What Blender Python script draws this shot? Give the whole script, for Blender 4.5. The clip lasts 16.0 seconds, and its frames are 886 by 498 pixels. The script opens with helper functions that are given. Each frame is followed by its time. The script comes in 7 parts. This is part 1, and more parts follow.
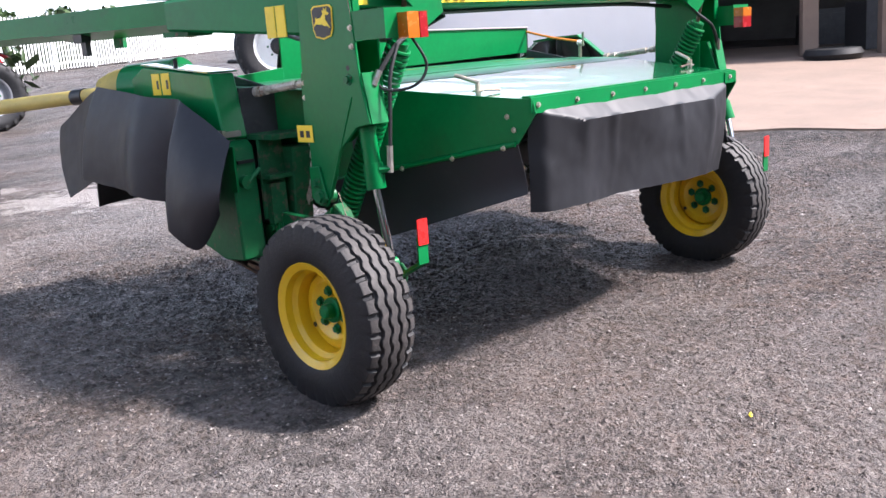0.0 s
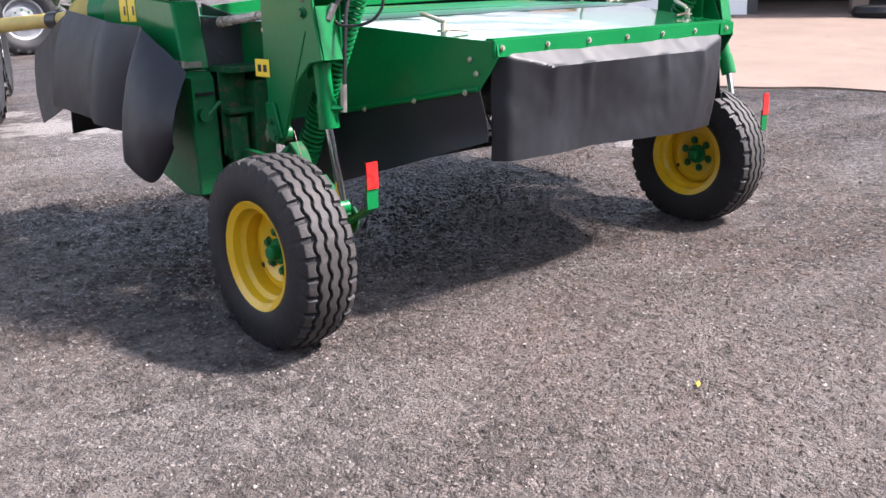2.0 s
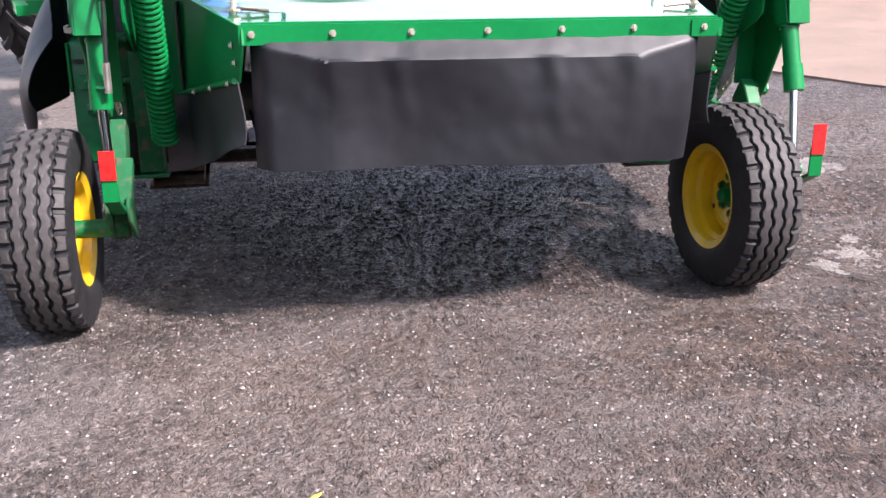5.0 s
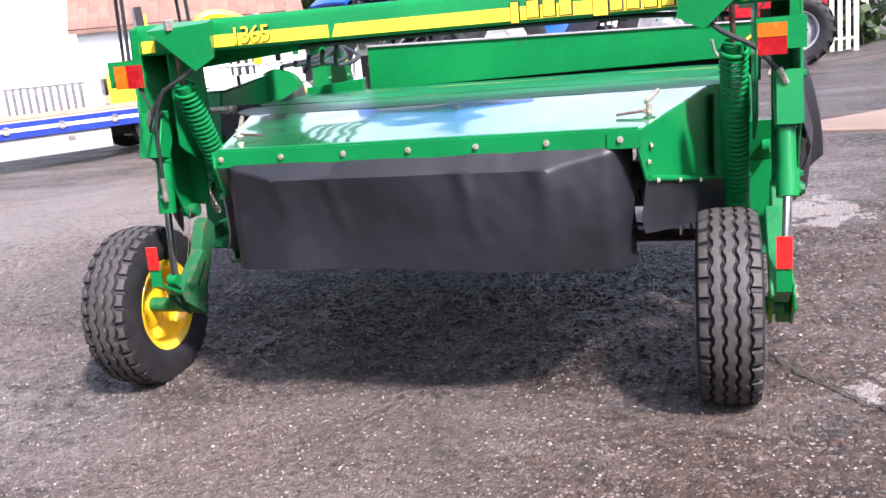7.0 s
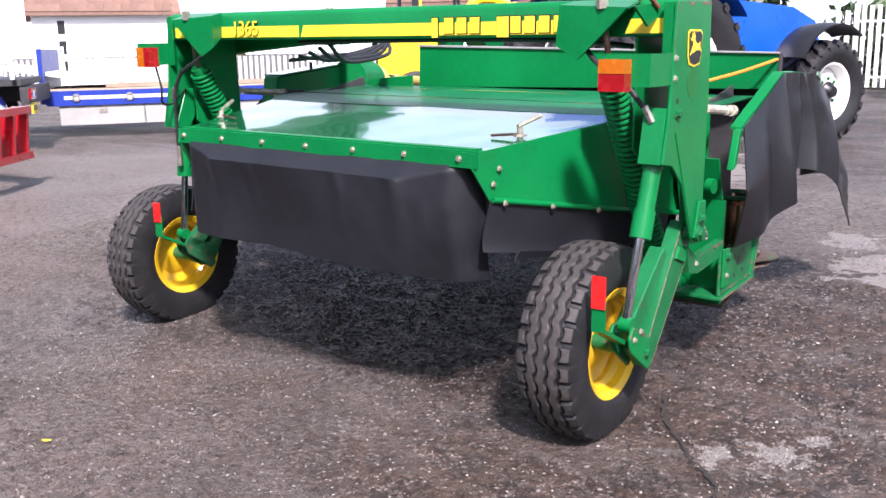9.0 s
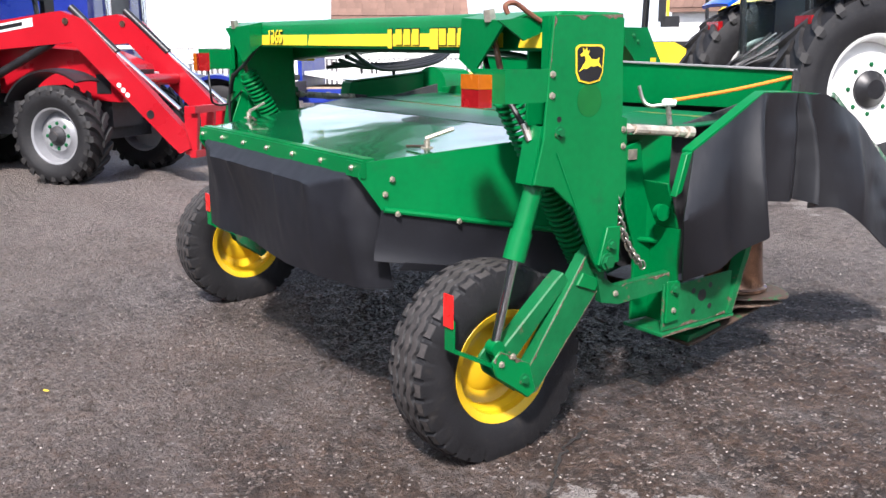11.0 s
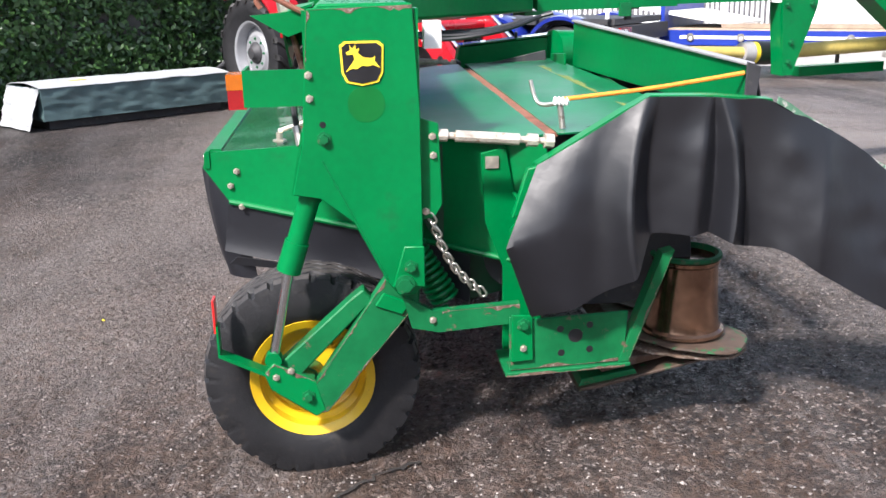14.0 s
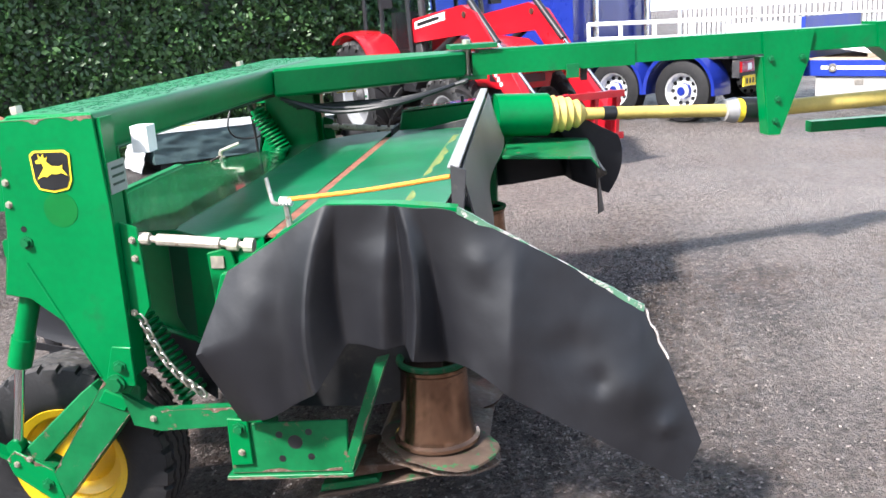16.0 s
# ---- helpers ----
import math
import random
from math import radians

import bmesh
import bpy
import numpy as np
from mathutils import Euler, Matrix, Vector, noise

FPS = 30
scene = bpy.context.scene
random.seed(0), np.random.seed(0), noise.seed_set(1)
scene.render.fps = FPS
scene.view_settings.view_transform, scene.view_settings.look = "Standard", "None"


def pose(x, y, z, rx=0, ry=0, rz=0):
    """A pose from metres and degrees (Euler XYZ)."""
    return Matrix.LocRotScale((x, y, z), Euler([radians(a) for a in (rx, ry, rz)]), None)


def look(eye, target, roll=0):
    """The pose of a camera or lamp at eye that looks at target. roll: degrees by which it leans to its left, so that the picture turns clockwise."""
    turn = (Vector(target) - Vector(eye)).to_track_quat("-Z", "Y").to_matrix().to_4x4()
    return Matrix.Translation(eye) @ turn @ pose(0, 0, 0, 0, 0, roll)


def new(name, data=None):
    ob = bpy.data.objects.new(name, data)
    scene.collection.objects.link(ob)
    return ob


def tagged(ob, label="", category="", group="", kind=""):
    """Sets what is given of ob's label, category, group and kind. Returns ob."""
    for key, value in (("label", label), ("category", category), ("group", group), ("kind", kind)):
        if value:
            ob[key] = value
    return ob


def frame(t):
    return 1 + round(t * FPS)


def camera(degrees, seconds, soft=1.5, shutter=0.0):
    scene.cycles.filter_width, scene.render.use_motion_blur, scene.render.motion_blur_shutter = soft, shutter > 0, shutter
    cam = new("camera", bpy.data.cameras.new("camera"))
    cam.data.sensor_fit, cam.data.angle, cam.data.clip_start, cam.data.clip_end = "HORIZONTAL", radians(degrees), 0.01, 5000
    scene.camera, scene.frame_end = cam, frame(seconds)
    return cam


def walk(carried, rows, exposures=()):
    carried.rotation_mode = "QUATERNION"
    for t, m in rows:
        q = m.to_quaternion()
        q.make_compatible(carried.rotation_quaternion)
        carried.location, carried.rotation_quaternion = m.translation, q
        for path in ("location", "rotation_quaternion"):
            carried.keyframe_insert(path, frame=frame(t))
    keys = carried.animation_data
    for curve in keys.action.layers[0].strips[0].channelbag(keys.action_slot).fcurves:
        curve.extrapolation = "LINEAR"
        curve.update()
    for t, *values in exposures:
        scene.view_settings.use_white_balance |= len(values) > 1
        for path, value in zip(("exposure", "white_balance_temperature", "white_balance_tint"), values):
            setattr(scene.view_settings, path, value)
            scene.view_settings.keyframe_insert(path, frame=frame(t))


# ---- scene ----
cam = camera(51.2, 16.0)
PATH = [
    (0, (-3.599, -2.773, 1.375), (-2.2451, -1.3707, 0.9271), -4.83),
    (0.5, (-3.703, -2.687, 1.368), (-2.3668, -1.2677, 0.9216), -3.69),
    (1, (-3.764, -2.599, 1.378), (-2.4078, -1.2008, 0.9245), -3.84),
    (1.5, (-3.591, -2.659, 1.362), (-2.1596, -1.3469, 0.8826), -5.33),
    (2, (-3.261, -2.924, 1.336), (-1.9968, -1.4786, 0.7767), -2.53),
    (2.5, (-2.955, -3.003, 1.309), (-1.8240, -1.4693, 0.7013), -4.07),
    (3, (-2.576, -3.048, 1.304), (-1.5941, -1.4033, 0.7283), -3.29),
    (3.5, (-2.122, -3.228, 1.248), (-1.2531, -1.5455, 0.6045), -2.88),
    (4, (-1.664, -3.306, 1.256), (-0.9070, -1.5660, 0.6240), -3.01),
    (4.2, (-1.469, -3.333, 1.248), (-0.7710, -1.5676, 0.6199), -2.67),
    (6.3, (0.554, -3.684, 1.407), (0.2359, -1.7794, 0.8860), -2.97),
    (6.4, (0.637, -3.700, 1.382), (0.2749, -1.7903, 0.9112), -3.18),
    (6.5, (0.716, -3.682, 1.376), (0.3150, -1.7731, 0.9327), -2.70),
    (7, (1.173, -3.623, 1.442), (0.6070, -1.7554, 1.0051), -5.83),
    (7.5, (1.633, -3.662, 1.465), (0.8462, -1.8883, 0.9805), -3.41),
    (8, (2.030, -3.529, 1.406), (1.1357, -1.7898, 0.9894), -1.51),
    (8.2, (2.192, -3.425, 1.446), (1.2406, -1.7170, 1.0248), -2.78),
    (10.3, (3.651, -2.500, 1.445), (2.1560, -1.2468, 1.0024), 1.44),
    (10.5, (3.757, -2.372, 1.454), (2.2081, -1.1880, 1.0077), -0.94),
    (11, (3.866, -2.023, 1.456), (2.2507, -0.9178, 1.0445), -0.33),
    (11.5, (4.052, -1.632, 1.487), (2.3555, -0.6419, 1.1119), -2.48),
    (12, (4.261, -1.293, 1.561), (2.5293, -0.4927, 0.9596), -3.26),
    (12.5, (4.302, -0.896, 1.497), (2.5606, -0.1713, 0.8325), -0.55),
    (13, (4.346, -0.531, 1.576), (2.5151, 0.0532, 1.0227), -2.11),
    (13.5, (4.421, -0.166, 1.650), (2.5270, 0.1889, 1.1148), -1.50),
    (14, (4.333, 0.156, 1.635), (2.4175, 0.3440, 1.0913), -1.05),
    (14.5, (4.254, 0.538, 1.670), (2.3108, 0.6492, 1.2097), -4.59),
    (15, (4.314, 0.976, 1.732), (2.3737, 0.9511, 1.2479), -1.27),
    (15.5, (4.264, 1.336, 1.754), (2.3295, 1.1945, 1.2660), -2.19),
    (16, (4.172, 1.753, 1.815), (2.2472, 1.5014, 1.3336), -3.02),
]
LIGHT_ROWS = [(0, 2.10, 5990, 14), (1.5, 2.13, 6060, 14), (3.5, 2.10, 6200, 18), (6.5, 2.09, 6080, 19), (8, 1.93, 6000, 21), (10.5, 1.43, 6050, 13), (13, 1.63, 6050, 11), (15, 1.85, 6050, 9), (16, 2.06, 6050, 8)]
walk(cam, [(t, look(eye, target, roll)) for t, eye, target, roll in PATH], LIGHT_ROWS)

# ---- world and light: bright hazy sky, soft sun from behind and to one side ----
SUN_TO = Vector((0.70, -0.66, 1.02)).normalized()
world = bpy.data.worlds.new("sky")
scene.world = world
world.use_nodes = True
wn, wl = world.node_tree.nodes, world.node_tree.links
sky = wn.new("ShaderNodeTexSky")
sky.sky_type, sky.sun_disc = "NISHITA", False
sky.sun_elevation = math.asin(SUN_TO.z)
sky.sun_rotation = math.atan2(SUN_TO.x, SUN_TO.y)
sky.air_density, sky.dust_density, sky.ozone_density = 1.0, 2.0, 1.5
hazy = wn.new("ShaderNodeHueSaturation")
hazy.inputs["Saturation"].default_value = 0.65
wl.new(sky.outputs[0], hazy.inputs["Color"])
# white haze that thickens evenly towards the horizon
way = wn.new("ShaderNodeTexCoord")
split = wn.new("ShaderNodeSeparateXYZ")
wl.new(way.outputs["Generated"], split.inputs[0])
low = wn.new("ShaderNodeMapRange")
low.inputs["From Min"].default_value, low.inputs["From Max"].default_value = 0.0, 0.75
low.inputs["To Min"].default_value, low.inputs["To Max"].default_value = 1.0, 0.0
wl.new(split.outputs["Z"], low.inputs["Value"])
thick = wn.new("ShaderNodeMath")
thick.operation = "POWER"
wl.new(low.outputs[0], thick.inputs[0])
thick.inputs[1].default_value = 2.0
haze = wn.new("ShaderNodeMix")
haze.data_type = "RGBA"
wl.new(thick.outputs[0], haze.inputs[0])
wl.new(hazy.outputs[0], haze.inputs[6])
haze.inputs[7].default_value = (7.1, 7.5, 8.0, 1)
wl.new(haze.outputs[2], wn["Background"].inputs[0])
wn["Background"].inputs[1].default_value = 0.088
sun = new("sun", bpy.data.lights.new("sun", "SUN"))
sun.data.energy, sun.data.angle, sun.data.color = 3.3, radians(5.0), (1.0, 0.90, 0.82)
sun.matrix_world = look((0, 0, 20), Vector((0, 0, 20)) - SUN_TO)


# ---- materials ----
def material(name, base, rough=0.5, metal=0.0, var=0.25, scale=3.0, second=None, patch=0.5, fine=40.0, bump=0.0,
             bump_scale=60.0, coat=0.0, spread=0.12, by_object=0.0, spec=0.5, coat_rough=0.12, coat_ior=1.5, rough_var=0.12):
    """A painted or raw surface: base colour varied at two scales, a second colour in patches (rust, dust), fine relief."""
    m = bpy.data.materials.new(name)
    m.use_nodes = True
    n, l = m.node_tree.nodes, m.node_tree.links
    p = n["Principled BSDF"]
    p.inputs["Metallic"].default_value = metal
    p.inputs["Coat Weight"].default_value = coat
    p.inputs["Coat Roughness"].default_value = coat_rough
    p.inputs["Coat IOR"].default_value = coat_ior
    p.inputs["Specular IOR Level"].default_value = spec
    tc = n.new("ShaderNodeTexCoord")
    big = n.new("ShaderNodeTexNoise")
    big.inputs["Scale"].default_value, big.inputs["Detail"].default_value = scale, 6
    small = n.new("ShaderNodeTexNoise")
    small.inputs["Scale"].default_value, small.inputs["Detail"].default_value = fine, 4
    l.new(tc.outputs["Object"], big.inputs["Vector"])
    l.new(tc.outputs["Object"], small.inputs["Vector"])
    dark = tuple(c * (1 - var) for c in base[:3]) + (1,)
    lite = tuple(min(1, c * (1 + var)) for c in base[:3]) + (1,)
    mix = n.new("ShaderNodeMix")
    mix.data_type = "RGBA"
    mix.inputs[6].default_value, mix.inputs[7].default_value = dark, lite
    add = n.new("ShaderNodeMath")
    add.operation = "MULTIPLY_ADD"
    add.inputs[1].default_value = 0.35
    l.new(small.outputs["Fac"], add.inputs[0])
    l.new(big.outputs["Fac"], add.inputs[2])
    ramp0 = n.new("ShaderNodeMapRange")
    ramp0.inputs["From Min"].default_value, ramp0.inputs["From Max"].default_value = 0.4, 0.95
    l.new(add.outputs[0], ramp0.inputs["Value"])
    l.new(ramp0.outputs[0], mix.inputs[0])
    colour = mix.outputs[2]
    if second:
        blotch = n.new("ShaderNodeTexNoise")
        blotch.inputs["Scale"].default_value, blotch.inputs["Detail"].default_value = scale * 2.3, 8
        blotch.inputs["Roughness"].default_value = 0.68
        l.new(tc.outputs["Object"], blotch.inputs["Vector"])
        step = n.new("ShaderNodeMapRange")
        step.inputs["From Min"].default_value, step.inputs["From Max"].default_value = 1 - patch, 1 - patch + spread
        l.new(blotch.outputs["Fac"], step.inputs["Value"])
        over = n.new("ShaderNodeMix")
        over.data_type = "RGBA"
        over.inputs[7].default_value = (*second[:3], 1)
        l.new(step.outputs[0], over.inputs[0])
        l.new(colour, over.inputs[6])
        colour = over.outputs[2]
    if by_object:
        info = n.new("ShaderNodeObjectInfo")
        hsv = n.new("ShaderNodeHueSaturation")
        rng = n.new("ShaderNodeMapRange")
        rng.inputs["To Min"].default_value, rng.inputs["To Max"].default_value = 1 - by_object, 1 + by_object
        l.new(info.outputs["Random"], rng.inputs["Value"])
        l.new(rng.outputs[0], hsv.inputs["Value"])
        l.new(colour, hsv.inputs["Color"])
        colour = hsv.outputs[0]
    l.new(colour, p.inputs["Base Color"])
    rr = n.new("ShaderNodeMapRange")
    rr.inputs["To Min"].default_value, rr.inputs["To Max"].default_value = max(0.03, rough - rough_var), min(1, rough + rough_var)
    l.new(big.outputs["Fac"], rr.inputs["Value"])
    l.new(rr.outputs[0], p.inputs["Roughness"])
    if bump:
        bn = n.new("ShaderNodeTexNoise")
        bn.inputs["Scale"].default_value, bn.inputs["Detail"].default_value = bump_scale, 5
        l.new(tc.outputs["Object"], bn.inputs["Vector"])
        b = n.new("ShaderNodeBump")
        b.inputs["Strength"].default_value, b.inputs["Distance"].default_value = bump, 0.01
        l.new(bn.outputs["Fac"], b.inputs["Height"])
        l.new(b.outputs[0], p.inputs["Normal"])
    return m


GREEN = material("green_paint", (0.002, 0.146, 0.037), 0.33, var=0.22, scale=2.2, second=(0.014, 0.095, 0.034), patch=0.42, spread=0.2,
                 coat=0.07, bump=0.05, bump_scale=14, spec=0.24)
GREEN_WORN = material("worn_green_paint", (0.006, 0.115, 0.036), 0.42, var=0.25, scale=7, second=(0.12, 0.085, 0.06), patch=0.40,
                      spread=0.05, coat=0.05, bump=0.15, bump_scale=40, spec=0.30)
# dusty green, its dark tone also holding shade on the left arm and recess
GREEN_DULL = material("dusty_shade_green_paint", (0.010, 0.085, 0.032), 0.75, var=0.3, scale=9, second=(0.10, 0.075, 0.055), patch=0.48, spread=0.15, bump=0.2, bump_scale=40, spec=0.2)
HOOD = material("hood_green_paint", (0.005, 0.125, 0.042), 0.16, var=0.25, scale=2.0, second=(0.03, 0.11, 0.06), patch=0.45, spread=0.3,
                coat=0.9, bump=0.03, bump_scale=7, coat_rough=0.05, coat_ior=1.75)
HOOD_SATIN = material("satin_hood_paint", (0.006, 0.125, 0.048), 0.36, var=0.3, scale=3.0, second=(0.035, 0.115, 0.075), patch=0.46, spread=0.25,
                      coat=0.12, bump=0.05, bump_scale=30, spec=0.4)
# the mower's green, darkened to hold the shade on the inner wall
GREEN_SHADE = material("shaded_green_paint", (0.004, 0.046, 0.020), 0.4, var=0.3, scale=5, second=(0.012, 0.030, 0.018), patch=0.45, spread=0.3)
YELLOW = material("wheel_yellow_paint", (0.70, 0.44, 0.008), 0.35, var=0.12, scale=6, second=(0.30, 0.15, 0.03), patch=0.33, spread=0.06,
                  coat=0.3)
YELLOW_TAPE = material("yellow_decal", (0.85, 0.62, 0.03), 0.45, var=0.1, scale=9, second=(0.45, 0.36, 0.12), patch=0.33)
YELLOW_OLD = material("faded_yellow_plastic", (0.50, 0.385, 0.10), 0.5, var=0.2, scale=6, second=(0.30, 0.24, 0.10), patch=0.42, spread=0.2)
BLACK = material("black_paint", (0.012, 0.012, 0.014), 0.4, var=0.4, scale=8)
CURTAIN = material("black_rubber_sheet", (0.0070, 0.0072, 0.0095), 0.43, var=0.3, scale=3.5, second=(0.012, 0.0122, 0.0155), patch=0.40,
                   spread=0.25, bump=0.06, bump_scale=40, spec=0.55, rough_var=0.03)
CURTAIN_DUSTY = material("dusty_black_rubber_sheet", (0.0075, 0.0080, 0.0115), 0.52, var=0.3, scale=3.5, second=(0.018, 0.0185, 0.023), patch=0.44,
                         spread=0.25, bump=0.08, bump_scale=22, spec=0.5, rough_var=0.05)
TYRE = material("tyre_rubber", (0.0115, 0.0115, 0.0130), 0.60, var=0.35, scale=9, second=(0.026, 0.023, 0.021), patch=0.45, spread=0.2, spec=0.38,
                bump=0.2, bump_scale=80)
TREAD = material("worn_tread_rubber", (0.036, 0.032, 0.031), 0.68, var=0.4, scale=14, second=(0.100, 0.085, 0.077), patch=0.45, spread=0.25,
                 bump=0.25, bump_scale=90)
LUG = material("dusty_lug_rubber", (0.016, 0.0155, 0.016), 0.6, var=0.4, scale=6, second=(0.055, 0.050, 0.047), patch=0.45, spread=0.2)
SEAL = material("dirty_yellow_seal", (0.17, 0.19, 0.045), 0.7, var=0.4, scale=25, second=(0.03, 0.12, 0.05), patch=0.5, spread=0.1)
STEEL = material("bright_steel", (0.45, 0.42, 0.38), 0.38, metal=0.85, var=0.3, scale=14, second=(0.20, 0.14, 0.10), patch=0.42)
DUSTY_STEEL = material("dusty_pale_steel", (0.50, 0.45, 0.38), 0.5, metal=0.35, var=0.3, scale=20, second=(0.26, 0.17, 0.11), patch=0.44, spread=0.1, bump=0.2)
CURTAIN_STRIP = material("scraped_green_steel", (0.10, 0.22, 0.14), 0.5, metal=0.2, var=0.3, scale=14, second=(0.50, 0.47, 0.44), patch=0.5, spread=0.06)
TORN_WEAVE = material("torn_pale_weave", (0.38, 0.35, 0.33), 0.9, var=0.3, scale=40, second=(0.16, 0.14, 0.13), patch=0.45)
CHROME = material("chrome_rod", (0.75, 0.76, 0.78), 0.10, metal=1.0, var=0.05)
ZINC = material("zinc_bolt", (0.55, 0.50, 0.42), 0.45, metal=0.8, var=0.3, scale=30, second=(0.22, 0.12, 0.06), patch=0.35)
RUST = material("brown_worn_steel", (0.085, 0.050, 0.034), 0.40, metal=0.5, var=0.5, scale=8, second=(0.15, 0.115, 0.095), patch=0.48, spread=0.15,
                bump=0.3, bump_scale=30)
DRUM = material("polished_brown_steel", (0.22, 0.130, 0.085), 0.19, metal=0.92, var=0.45, scale=5, second=(0.05, 0.032, 0.024), patch=0.45, spread=0.3,
                bump=0.12, bump_scale=18)
DISC = material("rubbed_disc_steel", (0.078, 0.052, 0.038), 0.6, metal=0.2, var=0.5, scale=9, second=(0.012, 0.11, 0.035), patch=0.44, spread=0.05, bump=0.3, bump_scale=30)
TOUCH_UP = material("touch_up_green", (0.002, 0.118, 0.020), 0.34, var=0.15, scale=8)
BARE = material("bare_scuffed_edge", (0.125, 0.082, 0.058), 0.6, metal=0.2, var=0.5, scale=30, second=(0.34, 0.30, 0.26), patch=0.48, spread=0.15)
RUST_SEAM = material("rusty_seam", (0.20, 0.075, 0.045), 0.8, var=0.4, scale=20, second=(0.05, 0.14, 0.06), patch=0.42, bump=0.3)
RED_LENS = material("red_lens", (0.26, 0.005, 0.008), 0.25, var=0.15, scale=20, coat=0.6)
AMBER_LENS = material("amber_lens", (0.42, 0.105, 0.005), 0.25, var=0.15, scale=20, coat=0.6)
REFLECT = material("red_reflector", (0.72, 0.014, 0.012), 0.3, var=0.25, scale=40, coat=0.3)
WHITE = material("white_paint", (0.78, 0.78, 0.76), 0.45, var=0.06, scale=3, second=(0.55, 0.53, 0.5), patch=0.36, spread=0.2)
GREY_RIM = material("silver_rim_paint", (0.30, 0.305, 0.32), 0.35, metal=0.3, var=0.12, scale=6)
HOSE = material("black_hose", (0.015, 0.015, 0.017), 0.5, var=0.3, scale=30)
ROPE = material("orange_bungee_cord", (0.75, 0.235, 0.018), 0.7, var=0.2, scale=60, bump=0.4, bump_scale=200)
RED = material("red_tractor_paint", (0.36, 0.006, 0.014), 0.3, var=0.12, scale=2, coat=0.6)
BLUE = material("blue_tractor_paint", (0.008, 0.085, 0.55), 0.3, var=0.12, scale=2, coat=0.6)
RAVE_BLUE = material("navy_blue_rave_paint", (0.010, 0.030, 0.26), 0.4, var=0.2, scale=4, second=(0.10, 0.10, 0.14), patch=0.36)
LOCKER = material("pale_locker_sheet", (0.33, 0.325, 0.315), 0.5, var=0.12, scale=3, second=(0.26, 0.24, 0.22), patch=0.4)
TRUCK_BLUE = material("dark_blue_lorry_paint", (0.012, 0.025, 0.22), 0.3, var=0.15, scale=2, coat=0.6)
DIGGER = material("digger_yellow_paint", (0.85, 0.58, 0.01), 0.4, var=0.1, scale=3, coat=0.3)
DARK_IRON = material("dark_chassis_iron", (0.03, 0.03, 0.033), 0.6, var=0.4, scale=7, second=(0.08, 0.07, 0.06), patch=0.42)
TARP = material("grey_green_tarpaulin", (0.060, 0.098, 0.100), 0.5, var=0.25, scale=4, bump=0.3, bump_scale=12)
TARP_TOP = material("pale_tarpaulin", (0.36, 0.375, 0.385), 0.5, var=0.1, scale=4, bump=0.3, bump_scale=12)
WOOD = material("weathered_planks", (0.36, 0.28, 0.20), 0.8, var=0.3, scale=5, bump=0.3, by_object=0.2)
PLASTER = material("white_render", (0.80, 0.79, 0.77), 0.85, var=0.05, scale=1.2, second=(0.62, 0.61, 0.58), patch=0.35, spread=0.3, bump=0.2)
ROOF_TILE = material("brown_roof_tile", (0.17, 0.10, 0.075), 0.8, var=0.25, scale=3, bump=0.3, by_object=0.15)
CONCRETE = material("worn_concrete", (0.185, 0.134, 0.105), 0.9, var=0.18, scale=1.5, second=(0.11, 0.085, 0.074), patch=0.45, spread=0.3, bump=0.4,
                    bump_scale=90)
ALLOY = material("polished_alloy", (0.72, 0.72, 0.72), 0.32, metal=0.35, var=0.1, scale=9)
CRACK = material("crack_dirt", (0.020, 0.017, 0.015), 0.95, var=0.4, scale=30)
DARK_INSIDE = material("dark_inside", (0.05, 0.047, 0.045), 0.85, var=0.4, scale=2)
GREY_SHEET = material("grey_sheet_metal", (0.32, 0.31, 0.31), 0.5, metal=0.3, var=0.2, scale=2)
WALL_SHEET = material("grey_brown_sheeting", (0.12, 0.11, 0.10), 0.6, var=0.25, scale=1.0, second=(0.20, 0.18, 0.16), patch=0.42, spread=0.3)
BARK = material("bark", (0.09, 0.07, 0.055), 0.9, var=0.4, scale=12, bump=0.6)


def leaf_material(name, dark, lite):
    m = bpy.data.materials.new(name)
    m.use_nodes = True
    n, l = m.node_tree.nodes, m.node_tree.links
    p = n["Principled BSDF"]
    geo = n.new("ShaderNodeNewGeometry")
    mix = n.new("ShaderNodeMix")
    mix.data_type = "RGBA"
    mix.inputs[6].default_value, mix.inputs[7].default_value = (*dark, 1), (*lite, 1)
    l.new(geo.outputs["Random Per Island"], mix.inputs[0])
    l.new(mix.outputs[2], p.inputs["Base Color"])
    p.inputs["Roughness"].default_value = 0.42
    return m


LEAF = leaf_material("hedge_leaf", (0.012, 0.035, 0.010), (0.055, 0.125, 0.030))
TREE_LEAF = leaf_material("tree_leaf", (0.02, 0.04, 0.015), (0.06, 0.10, 0.03))


def glass_material():
    m = bpy.data.materials.new("cab_glass")
    m.use_nodes = True
    p = m.node_tree.nodes["Principled BSDF"]
    p.inputs["Base Color"].default_value = (0.75, 0.85, 0.85, 1)
    p.inputs["Roughness"].default_value = 0.03
    p.inputs["Transmission Weight"].default_value = 1.0
    p.inputs["IOR"].default_value = 1.1
    return m


GLASS = glass_material()


